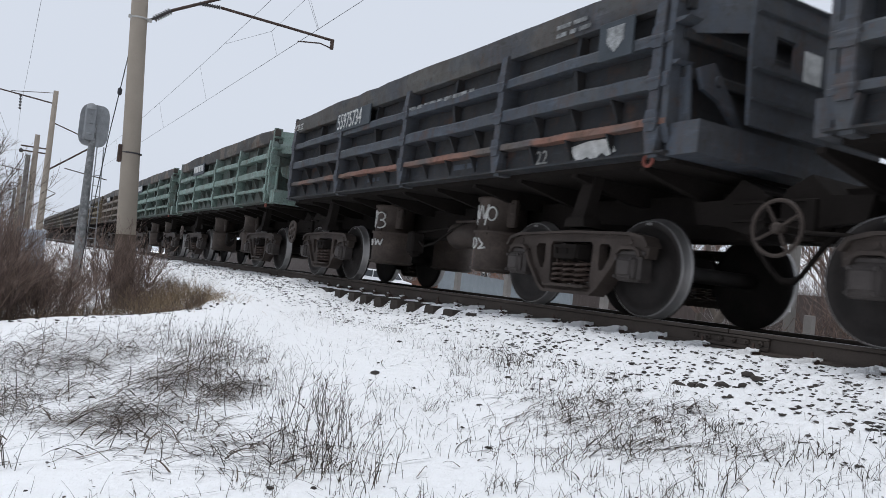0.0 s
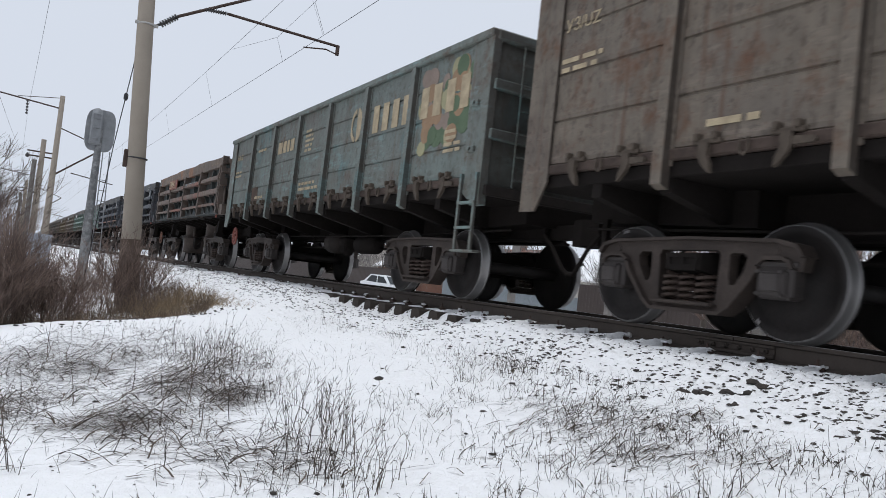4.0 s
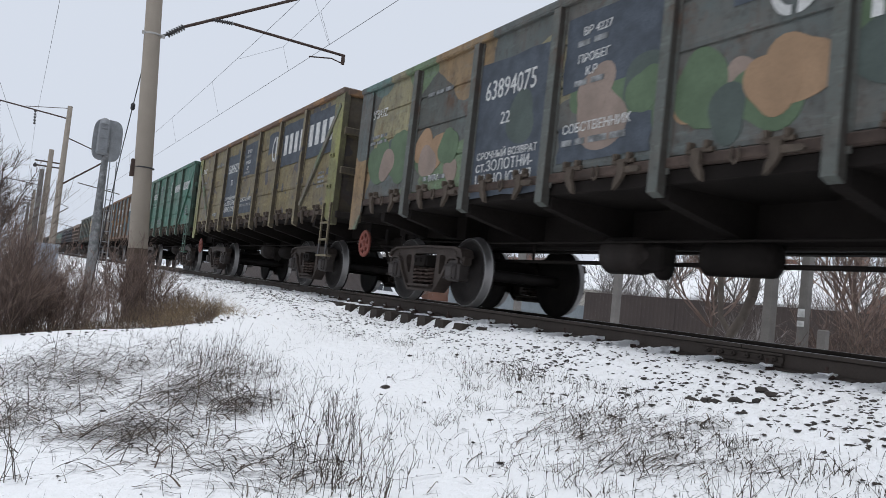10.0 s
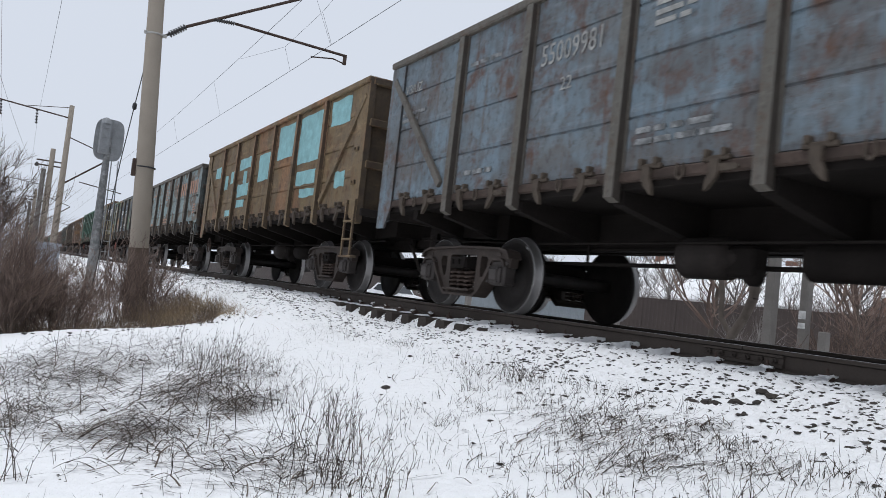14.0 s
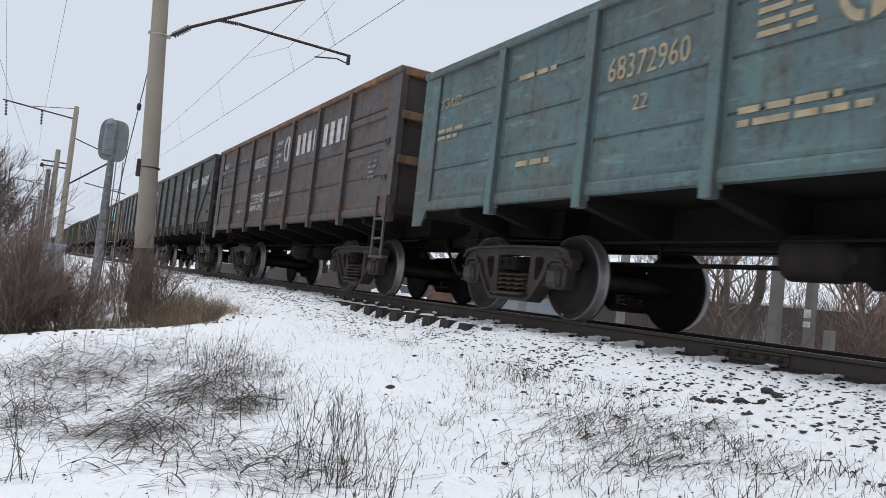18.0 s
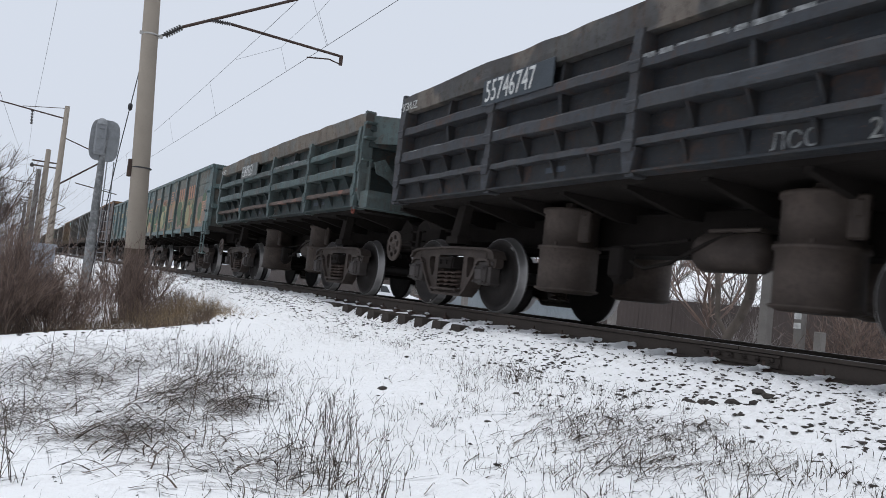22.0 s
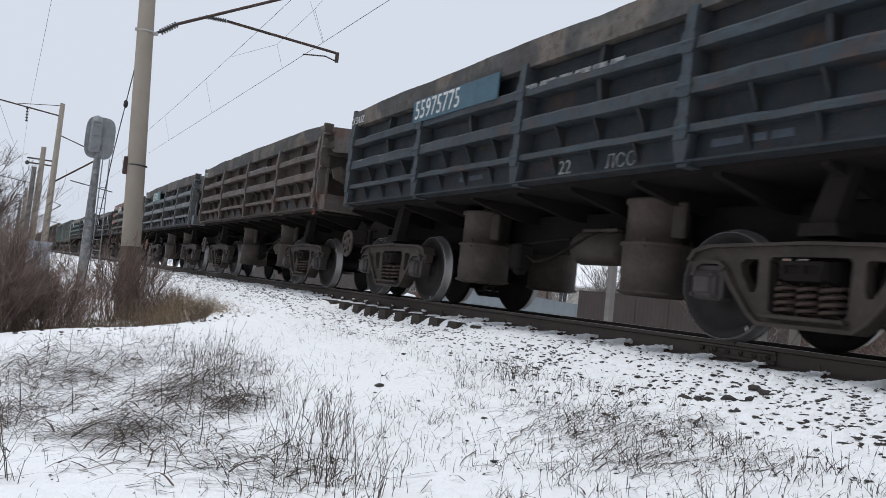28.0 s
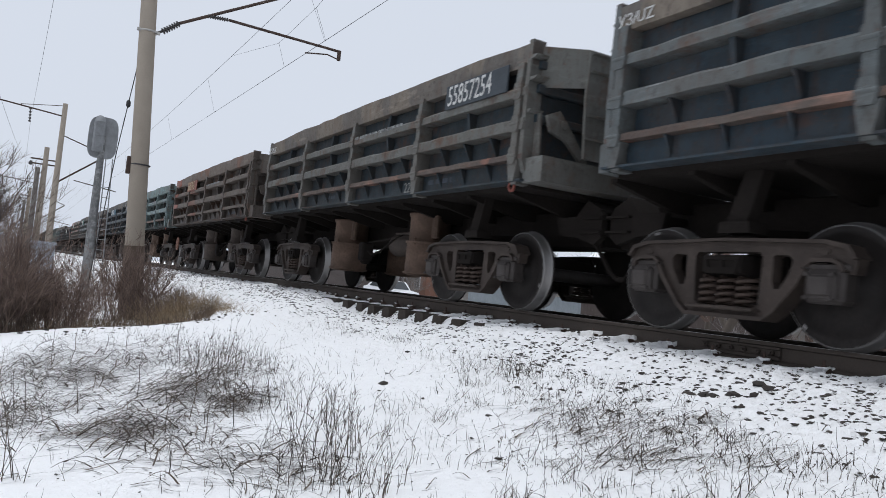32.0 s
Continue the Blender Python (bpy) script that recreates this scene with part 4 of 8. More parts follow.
def tip_cylinder():
    """Upright air cylinder for tipping, with two flanges and its foot, at the origin."""
    sh = Shape()
    sh.lathe((0, 0, 0), (0, 0, 1), ((0.34, 0.30), (0.37, 0.385), (0.39, 0.39), (0.40, 0.36), (0.855, 0.36), (0.86, 0.385), (0.895, 0.385), (0.90, 0.335), (1.30, 0.335), (1.305, 0.36), (1.35, 0.36), (1.36, 0.12)), 28)
    sh.rod((0, 0, 1.3), (0, 0, 1.45), 0.10, 10)
    sh.box(0.28, 0.46, -0.14, -0.06, 0.95, 1.32, 0.02)
    sh.box(0.36, 0.44, -0.16, -0.02, 1.12, 1.28, 0.02)
    for a in range(4):
        t = a * math.pi / 2 + 0.4
        sh.rod((0.36 * math.cos(t), 0.36 * math.sin(t), 0.84), (0.36 * math.cos(t), 0.36 * math.sin(t), 0.94), 0.015, 6)
    return sh


def dump_tank():
    sh = Shape()
    sh.lathe((0.30, -0.55, 0.86), (1, 0, 0), ((0, 0.05), (0.05, 0.17), (0.11, 0.20), (0.75, 0.20), (0.81, 0.17), (0.86, 0.05)), 18)
    sh.box(0.5, 1.1, -0.68, -0.42, 1.04, 1.08, 0.01)
    return sh


def dump_valves():
    sh = Shape()
    sh.box(-0.72, -0.50, -0.85, -0.62, 0.55, 0.90, 0.03)
    sh.lathe((-0.61, -0.74, 0.53), (0, 0, 1), ((-0.04, 0.05), (0, 0.09), (0.08, 0.09)), 10)
    sh.pipe([(-3.2, -0.3, 0.98), (-2.4, -0.3, 0.92), (-1.0, -0.5, 0.9), (-0.6, -0.7, 0.9), (0.2, -0.6, 0.98)], 0.022, 6)
    sh.pipe([(-0.45, -0.75, 0.74), (-0.2, -0.8, 0.66), (0.15, -0.8, 0.72), (0.55, -0.75, 0.92), (0.9, -0.6, 1.1)], 0.02, 6)
    return sh


def dump_load(seed):
    """Heaped earth that just tops the boards."""
    rnd = random.Random(seed)
    nx, ny = 22, 9
    vs, fs = [], []
    for i in range(nx + 1):
        for j in range(ny + 1):
            x = -4.95 + 9.9 * i / nx
            y = -1.33 + 2.66 * j / ny
            e = min(1.0, (5.15 - abs(x)) * 2.0) * (1 - (y / 1.5) ** 2)
            vs.append((x, y, 2.95 + 0.25 * e + rnd.uniform(-0.03, 0.03)))
    for i in range(nx):
        for j in range(ny):
            a = i * (ny + 1) + j
            fs.append((a, a + ny + 1, a + ny + 2, a + 1))
    return Shape().add(vs, fs, True)


def dump_wagon(mats, label="", seed=0, cyl=None, wheel_colour=None, solid=True, beam_paint=None, striped=False, hand=True, detail=True, low_sided=False, bx=BX, low=0.0):
    body, post, rim = mats
    cyl = cyl or M_CYL
    w = tagged(new("dump_wagon"), label, "freight wagon", "wagons of the train")
    for q in (-1, 1):
        mk = (lambda f: f) if q < 0 else (lambda f: (lambda: f().flip_y()))
        sx = "n" if q < 0 else "f"
        kind = "low_" if low_sided else "dump_"
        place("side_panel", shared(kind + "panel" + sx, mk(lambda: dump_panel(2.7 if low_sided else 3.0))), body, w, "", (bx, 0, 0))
        place("top_band", shared(kind + "rim%d" % (seed % 4) + sx, mk(lambda: dump_rim(seed % 4, 2.95 if low_sided else 2.87))), rim, w, "", (bx, 0, -low))
        for x in POSTS:
            place("side_post", shared(kind + "post" + sx, mk(low_post if low_sided else dump_post)), post, w, "", (x + bx, 0, 0))
        for n, z in enumerate((1.80, 2.09) if low_sided else (1.80, 2.178, 2.57)):
            h = (0.04, 0.042 if low_sided else 0.076, 0.062)[n]
            place("beam", shared(kind + "beam%d" % n + sx, mk(lambda: dump_beam(z, h, (1.565, 1.58, 1.57)[n]))), (beam_paint or post) if n == 0 or striped else post, w, "", (bx, 0, 0))
        if q < 0 and detail:
            if low_sided:
                for c in range(4):
                    place("upright", shared("low_upright", low_upright), post, w, "", (POSTS[c] + 1.2625 + bx, 0, 0))
                    for i in (1, 2, 3, 5, 6, 7):
                        place("corrugation", shared("corrugation", corrugation), body, w, "", (POSTS[c] + 2.525 * i / 8 + bx, 0, 0))
            for kind, x in gusset_places():
                if low_sided and kind == "stiffener":
                    continue
                place(kind, shared("dump_" + kind, gusset if kind == "gusset" else stiffener), body, w, "", (x + bx, 0, -0.05 if low_sided else 0))
        else:
            tagged(place("stiffening", shared("dump_gussets" + sx, mk(all_gussets)), body, w, "", (bx, 0, 0)), kind="stuff")
        place("skirt", shared("dump_skirt" + sx, mk(dump_skirt)), body, w, "", (bx, 0, 0))
        if q < 0:
            place("towing_eye", shared("towing_eye", towing_eye), M_RED, w, "", (bx, 0, 0))
        for s in (-1, 1):
            cut = low if low_sided else 0.0
            base = (lambda: dump_end_post(1.0, cut)) if s > 0 else (lambda: dump_end_post(0.25, cut).flip_x())
            place("end_post", shared("dump_end_post%.2f" % cut + sx + str(s), mk(base)), post, w, "", (bx, 0, cut - low))
            place("tipping_cylinder", shared("tip_cylinder", tip_cylinder), cyl, w, "", (s * 1.67, q * 0.62, 0))
    for s in (-1, 1):
        kind = "low_" if low_sided else "dump_"
        wall = lambda: dump_end(2.77 if low_sided else 3.08)
        hood = lambda: dump_hood(0.40 if s > 0 else 0.12, 1.80 + (low if low_sided else 0.0))
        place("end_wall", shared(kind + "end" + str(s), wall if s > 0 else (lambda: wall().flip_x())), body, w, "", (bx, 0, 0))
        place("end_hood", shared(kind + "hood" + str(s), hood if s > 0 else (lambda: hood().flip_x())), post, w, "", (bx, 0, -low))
        for z in (3.03, 2.83, 2.32, 2.05)[:3 if low_sided else 4]:
            place("hood_rib", shared("hood_rib" + str(s), hood_rib if s > 0 else (lambda: hood_rib(0.12).flip_x())), post, w, "", (bx, 0, z - low))
        for q in (-1, 1):
            for z0, z1, u in ((2.62, 3.12, 1.0),):
                cheek = lambda: hood_cheek(0.40, q, z0, z1, u) if s > 0 else hood_cheek(0.12, q, z0, z1, u).flip_x()
                place("end_cheek", shared("end_cheek%d%d%.1f" % (s, q, z0), cheek), post, w, "", (bx, 0, -low))
        if s > 0:
            place("tipping_lever", shared("tipping_lever", tipping_lever), post, w, "", (bx, 0, 0))
        for z in (2.25, 2.6, 2.88)[:2 if low_sided else 3]:
            place("end_beam", shared("dump_end_beam" + str(s), dump_end_beam if s > 0 else (lambda: dump_end_beam().flip_x())), body, w, "", (bx, 0, z))
        place("end_sill", shared("dump_end_sill" + str(s), dump_end_sill if s > 0 else (lambda: dump_end_sill(0.12).flip_x())), post, w, "", (bx, 0, 0))
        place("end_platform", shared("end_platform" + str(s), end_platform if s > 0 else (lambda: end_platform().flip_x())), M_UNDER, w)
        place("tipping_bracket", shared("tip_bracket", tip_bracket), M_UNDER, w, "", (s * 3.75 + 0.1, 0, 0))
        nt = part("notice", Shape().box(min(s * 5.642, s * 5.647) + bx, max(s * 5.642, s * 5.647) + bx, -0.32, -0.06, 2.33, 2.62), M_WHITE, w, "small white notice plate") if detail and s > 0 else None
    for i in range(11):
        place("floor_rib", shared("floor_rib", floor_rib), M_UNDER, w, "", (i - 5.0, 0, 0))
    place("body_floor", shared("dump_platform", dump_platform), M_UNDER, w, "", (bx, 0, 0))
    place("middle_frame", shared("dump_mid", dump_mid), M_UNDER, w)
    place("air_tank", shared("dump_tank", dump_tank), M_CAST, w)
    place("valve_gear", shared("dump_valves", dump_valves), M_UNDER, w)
    place("load", shared("dump_load%d" % (seed % 3), lambda: dump_load(seed % 3)), M_LOAD, w, "heaped earth with snow", (bx, 0, -low if low_sided else 0))
    if hand:
        hw = place("handwheel", shared("handwheel" + str(int(solid)), lambda: handwheel_shape(solid)), wheel_colour or M_CAST, w, "", (-5.42, -1.2, 0.86))
        place("handwheel_bracket", shared("dump_hw_bracket", handbrake_bracket), M_UNDER, hw)
    running_gear(w, 3.75, 5.915)
    return w


# ---------------------------------------------------------------- ground
PROFILE_Y = (-400, -60, -20, -9, -5.7, -4.4, -3.0, -2.0, -1.4, -0.95, -0.45, 2.15, 2.75, 4.2, 7.0, 60, 600)
PROFILE_Z = (-4.0, -2.2, -1.55, -1.18, -0.99, -0.85, -0.69, -0.52, -0.385, -0.27, -0.235, -0.235, -0.36, -0.78, -0.95, -1.25, -2.0)


def smooth(a, b, v):
    u = np.clip((v - a) / (b - a), 0, 1)
    return u * u * (3 - 2 * u)


def ground_z(x, y):
    """Height of the ground: the ballast bed, its shoulder and the field that falls away on both sides."""
    x, y = np.asarray(x, float), np.asarray(y, float)
    z = np.interp(y, PROFILE_Y, PROFILE_Z)
    # washed-out shoulder where the sleeper ends lie bare
    bare = smooth(-13.6, -11.6, x) * (1 - smooth(-9.0, -7.0, x))
    z = z - 0.13 * bare * (1 - smooth(-0.62, -0.38, y)) * smooth(-2.4, -1.0, y)
    # snow lies over the sleepers but for the washed-out stretch, banked against the rail: it rises from sleeper to
    # sleeper, drops behind each one and leaves a dark wedge of its top bare
    lie = np.maximum(smooth(-10.4, -8.6, x), 1 - smooth(-14.4, -13.0, x)) * (1 - smooth(0.0, 0.04, y))
    z = z + lie * smooth(-1.05, -0.62, y) * 0.047
    p = np.mod((x + 110) / 0.545 - 0.055 + 0.02 * np.sin(x * 5.3), 1.0)
    wide = 0.15 * smooth(-0.68, -0.45, y) * (1.25 - smooth(-8.4, -5.2, x)) + 0.001
    z = z + lie * (0.062 + 0.02 * np.sin(x * 1.9)) * p ** 2.4 * smooth(-0.62, -0.14, y) - lie * smooth(-0.8, -0.6, y) * 0.05 * (1 - smooth(wide * 0.7, wide, p))
    # hollow behind the crest of the field
    crest = -11.6 - 1.3 * smooth(-4.4, -2.0, y)
    z = z - 0.42 * (1 - smooth(crest - 3.0, crest, x)) * (1 - smooth(-3.0, -1.7, y)) * smooth(-30, -15, y)
    # gentle swells
    off = 1 - smooth(-1.6, -0.8, y) * (1 - smooth(2.4, 3.2, y))
    z = z + off * (0.025 * np.sin(x * 1.3 + y * 0.9) + 0.02 * np.sin(x * 0.55 - y * 1.7) + 0.012 * np.sin(x * 3.1 + y * 2.3))
    return z


def axis_steps(parts):
    out = []
    for a, b, n in parts:
        out += list(np.linspace(a, b, n, endpoint=False))
    return np.array(out + [parts[-1][1]])


gx = axis_steps(((-900, -200, 14), (-200, -60, 40), (-60, -24, 90), (-24, -13, 130), (-13, -8, 130), (-8, 1, 460), (1, 40, 40), (40, 900, 14)))
gy = axis_steps(((-900, -60, 12), (-60, -12, 30), (-12, -6.2, 60), (-6.2, -3.0, 90), (-3.0, 0.0, 110), (0.0, 3.2, 34), (3.2, 30, 40), (30, 900, 16)))
GX, GY = np.meshgrid(gx, gy, indexing="ij")
GZ = ground_z(GX, GY)
rng = np.random.default_rng(7)
near = (GX > -30) & (GX < 4) & (GY > -13) & (GY < 6)
GZ = GZ + near * rng.normal(0, 0.003, GZ.shape)
# lumpy crust: broad lumps on the field, sharper ones where stones lie under the snow
lump = rng.normal(0, 1, GZ.shape)
lump = (lump + np.roll(lump, 1, 0) + np.roll(lump, 1, 1) + np.roll(lump, (1, 1), (0, 1))) / 2
stony = smooth(-2.7, -1.9, GY) * (1 - smooth(-0.45, -0.3, GY))
GZ = GZ + near * lump * (0.0035 + 0.007 * stony)
nxg, nyg = GX.shape
me = bpy.data.meshes.new("ground")
idx = np.arange(nxg * nyg).reshape(nxg, nyg)
quads = np.stack((idx[:-1, :-1], idx[1:, :-1], idx[1:, 1:], idx[:-1, 1:]), -1).reshape(-1, 4)
me.from_pydata(np.stack((GX, GY, GZ), -1).reshape(-1, 3).tolist(), [], quads.tolist())
me.polygons.foreach_set("use_smooth", [True] * len(me.polygons))
me.materials.append(M_SNOW)
tagged(new("ground", me), "snow-covered ground with thin patchy snow", "ground", "", "structure")


def gz(x, y):
    return float(ground_z(x, y))


# ---------------------------------------------------------------- loose stuff on the ground
def stone_template(k):
    """A dozen-sided broken stone of unit size."""
    r = random.Random(100 + k)
    ring = [(math.cos(a), math.sin(a)) for a in [2 * math.pi * i / 5 for i in range(5)]]
    vs = [(0, 0, r.uniform(0.5, 0.8))]
    for x, y in ring:
        q = r.uniform(0.55, 0.85)
        vs.append((x * q, y * q, r.uniform(0.3, 0.6)))
    for x, y in ring:
        q = r.uniform(0.8, 1.15)
        vs.append((x * q, y * q, r.uniform(-0.2, 0.1)))
    vs.append((0, 0, -0.5))
    fs = [(0, 1 + i, 1 + (i + 1) % 5) for i in range(5)]
    fs += [(1 + i, 6 + i, 6 + (i + 1) % 5, 1 + (i + 1) % 5) for i in range(5)]
    fs += [(6 + i, 11, 6 + (i + 1) % 5) for i in range(5)]
    return np.array(vs), fs


STONES = [stone_template(k) for k in range(8)]


def scatter(name, places, material, label, category, swell=(1.0, 1.0, 0.0, 0.0)):
    """Many stones of (x, y, z, size, turn, flatness, length over width) joined into one mesh; swell: growth across and
    up, drift along the wind and lift."""
    vs, fs = [], []
    g, gzz, drift, lift = swell
    for i, (x, y, z, s, a, fl, el) in enumerate(places):
        t, tf = STONES[i % 8]
        c, d = math.cos(a), math.sin(a)
        o = len(vs)
        x, y, z = x - 0.5 * drift * s, y + 0.86 * drift * s, z + lift * s * fl
        vs += [(x + s * g * (c * p[0] * el - d * p[1]), y + s * g * (d * p[0] * el + c * p[1]), z + s * fl * gzz * p[2]) for p in t]
        fs += [tuple(j + o for j in f) for f in tf]
    me = bpy.data.meshes.new(name)
    me.from_pydata(vs, [], fs)
    me.polygons.foreach_set("use_smooth", [drift > 0] * len(fs))
    me.materials.append(material)
    return tagged(new(name, me), label, category, "", "stuff")


rs = random.Random(11)
ballast = []
while len(ballast) < 16500:
    x = 2.5 - 42 * rs.random() ** 1.5
    y = rs.uniform(-2.6, -0.34)
    # stones thin out down the slope
    edge = -1.62 if x > -6 else -1.35
    keep = 1.0 if y > edge else max(0.0, 1.0 - (edge - y) / 0.75) ** 2 * 0.6
    n = noise.noise(Vector((x * 0.9, y * 0.9, 3.0)))
    if rs.random() < keep * (0.62 + 0.8 * n):
        big = rs.random()
        s = 0.007 + 0.016 * rs.random() ** 1.4 + (0.014 * rs.random() if big < 0.08 else 0.0)
        ballast.append((x, y, gz(x, y) - s * 0.10, s, rs.gauss(0.45, 0.6), rs.uniform(0.55, 1.0), rs.uniform(0.9, 1.7)))
scatter("snow_caps", [b for i, b in enumerate(ballast) if i % 7], M_SNOW, "small caps of blown snow lying over the ballast stones", "snow", (1.02, 0.9, 0.62, 0.26))
scatter("ballast", ballast, M_STONE, "dark crushed-stone ballast poking through thin snow", "gravel")
field = []
for i in range(70):
    x, y = -rs.uniform(1.8, 13), rs.uniform(-5.9, -2.6)
    s = rs.uniform(0.008, 0.02)
    field.append((x, y, gz(x, y) + s * 0.2, s, rs.uniform(0, 6.3), 0.8, 1.3))
for i in range(60):
    a = rs.random()
    x, y = -11.4 - 1.4 * a + rs.uniform(-0.5, 0.7), -5.7 + 3.6 * a + rs.uniform(-0.3, 0.3)
    s = rs.uniform(0.010, 0.03)
    field.append((x, y, gz(x, y) + s * 0.2, s, rs.uniform(0, 6.3), 0.8, 1.3))
for x, y, s in ((-3.82, -1.47, 0.055), (-3.74, -1.43, 0.04), (-3.66, -1.42, 0.045), (-3.57, -1.31, 0.05), (-3.46, -1.24, 0.04), (-3.5, -1.05, 0.045), (-3.62, -1.0, 0.05), (-5.62, -2.98, 0.045), (-5.0, -2.1, 0.03)):
    field.append((x, y, gz(x, y), s, rs.uniform(0, 6.3), 0.9, 1.2))
for i in range(900):                          # crumbs of soil and leaf all over the field
    x, y = -1.2 - 9.5 * rs.random() ** 1.2, rs.uniform(-5.7, -1.6)
    s = rs.uniform(0.003, 0.008)
    field.append((x, y, gz(x, y), s, rs.uniform(0, 6.3), 0.7, 1.6))
scatter("scattered_clods", field, M_STONE, "small dark clods and leaves on the snow", "gravel")

# ---------------------------------------------------------------- track
track_bed = tagged(new("railway_track"), "single railway track with brown steel rails on concrete sleepers", "railway track", "", "structure")


def rail_shape(y, x0, x1):
    prof = [(-0.075, -0.18), (0.075, -0.18), (0.075, -0.168), (0.012, -0.15), (0.009, -0.045), (0.036, -0.034), (0.0375, -0.012), (0.030, -0.002),
            (-0.030, -0.002), (-0.0375, -0.012), (-0.036, -0.034), (-0.009, -0.045), (-0.012, -0.15), (-0.075, -0.168)]
    sh = Shape()
    sh.prism([(y + a, b) for a, b in prof], x0, x1, "x")
    return sh


for y in (0.0, 1.595):
    part("rail", rail_shape(y, -420, -4.606), M_RAIL, track_bed)
    part("rail", rail_shape(y, -4.594, 60), M_RAIL, track_bed)
    part("running_surface", Shape().box(-420, 60, y - 0.024, y + 0.024, -0.002, 0.0), M_HEAD, track_bed, "polished rail top")


# unseen dark strip added to cut the snow's bounce under the wagons
bed = Shape()
for i in range(60):
    a, b = -110 + 2.0 * i, -110 + 2.0 * (i + 1)
    bed.box(a, b, 0.10, 1.50, -0.30, -0.222 + 0.004 * (i % 3))
part("track_bed", bed, M_STONE, track_bed, "unseen dark stone strip added between the rails to cut bounced light")


def fishplate():
    sh = Shape()
    sh.prism([(-0.012, -0.150), (-0.045, -0.150), (-0.045, -0.125), (-0.030, -0.115), (-0.030, -0.070), (-0.045, -0.060), (-0.040, -0.042), (-0.012, -0.046)], -0.42, 0.42, "x")
    for i in range(6):
        x = -0.35 + 0.14 * i
        sh.lathe((x, -0.03, -0.092), (0, -1, 0), ((0, 0.022), (0.03, 0.022), (0.034, 0.014)), 6, False)
        sh.rod((x, -0.06, -0.092), (x, -0.085, -0.092), 0.011, 6)
    return sh


part("fishplate", fishplate(), M_RAIL, track_bed, "bolted fishplate", (-4.6, 0, 0))


def sleeper_shape():
    sh = Shape()
    prof = [(-0.14, -0.40), (0.14, -0.40), (0.115, -0.22), (0.09, -0.20), (-0.09, -0.20), (-0.115, -0.22)]
    a, b = -0.57, 2.165
    n = len(prof)
    sh.add([(x, a, z) for x, z in prof] + [(x * 0.96, a + 0.7, z) for x, z in prof] + [(x * 0.9, 0.8, z - 0.03) for x, z in prof] + [(x * 0.96, b - 0.7, z) for x, z in prof] + [(x, b, z) for x, z in prof],
           [tuple(range(n)), tuple(range(5 * n - 1, 4 * n - 1, -1))] + [(k * n + i, (k + 1) * n + i, (k + 1) * n + (i + 1) % n, k * n + (i + 1) % n) for k in range(4) for i in range(n)])
    return sh


SLEEPER = sleeper_shape().mesh("sleeper")
TIES = [-110 + 0.545 * i for i in range(212)]
for x in TIES:
    place("sleeper", SLEEPER, M_SLEEPER, track_bed, "", (x, rs.uniform(-0.02, 0.02), rs.uniform(-0.01, 0.0)))


def fastening():
    sh = Shape()
    sh.box(-0.085, 0.085, -0.16, 0.16, -0.20, -0.181, 0.004)
    for s in (-1, 1):
        sh.box(-0.045, 0.045, s * 0.105 - 0.035, s * 0.105 + 0.035, -0.182, -0.150, 0.006)
        sh.lathe((0, s * 0.115, -0.15), (0, 0, 1), ((0, 0.024), (0.022, 0.024), (0.024, 0.012), (0.06, 0.012)), 6, False)
    return sh


FAST = fastening().mesh("fastening")
for x in TIES:
    if x > -60:
        place("fastening", FAST, M_IRON, track_bed, "", (x, 0, 0))


# tufts of snow caught on the fastenings and sleeper tops
def snow_lumps():
    sh = Shape()
    r = random.Random(5)
    for x in TIES:
        if x < -45:
            continue
        for s in (-0.13, 0.13):
            for i in range(2):
                t = STONES[r.randrange(8)]
                k = r.uniform(0.015, 0.05)
                if r.random() < 0.25:
                    continue
                sh.add([(x + r.uniform(-0.05, 0.06) + p[0] * k * 1.4, s + p[1] * k * 0.8 - 0.01, -0.155 + 0.012 * i + p[2] * k * r.uniform(0.5, 1.1)) for p in t[0]], t[1], True)
        # snow cap over part of the sleeper's shoulder
        a = r.uniform(-0.45, -0.30)
        w = r.uniform(-0.06, 0.085)
        sh.add([(x - 0.095, a, -0.203), (x + w, a + r.uniform(0, 0.1), -0.203), (x + w + 0.02, -0.16, -0.203), (x - 0.095, -0.16, -0.203),
                (x - 0.07, a + 0.04, -0.186), (x + w - 0.03, a + 0.1, -0.188), (x + w, -0.17, -0.18), (x - 0.07, -0.17, -0.176)],
               [(0, 3, 2, 1), (4, 5, 6, 7), (0, 1, 5, 4), (1, 2, 6, 5), (2, 3, 7, 6), (3, 0, 4, 7)])
    return sh


lumps = snow_lumps().mesh("snow_lumps")
tagged(place("snow_lumps", lumps, M_SNOW), "clumps of snow on rail fastenings and sleepers", "snow", "", "stuff")


# ---------------------------------------------------------------- catenary pole, brackets and wires
def insulator(sh, p, q, n=6, r=0.075):
    p, q = Vector(p), Vector(q)
    d = (q - p)
    ln = d.length
    rings = []
    for i in range(n):
        a = ln * (i + 0.15) / n
        rings += [(a, 0.03), (a + 0.01, r), (a + ln / n * 0.45, r * 0.85), (a + ln / n * 0.55, 0.03)]
    sh.lathe(p, d, rings, 12)


def pole_shape(h, r0, r1, depth=0.6):
    return Shape().lathe((0, 0, -depth), (0, 0, 1), [((h + depth) * i / 6, r0 + (r1 - r0) * i / 6) for i in range(7)], 24)


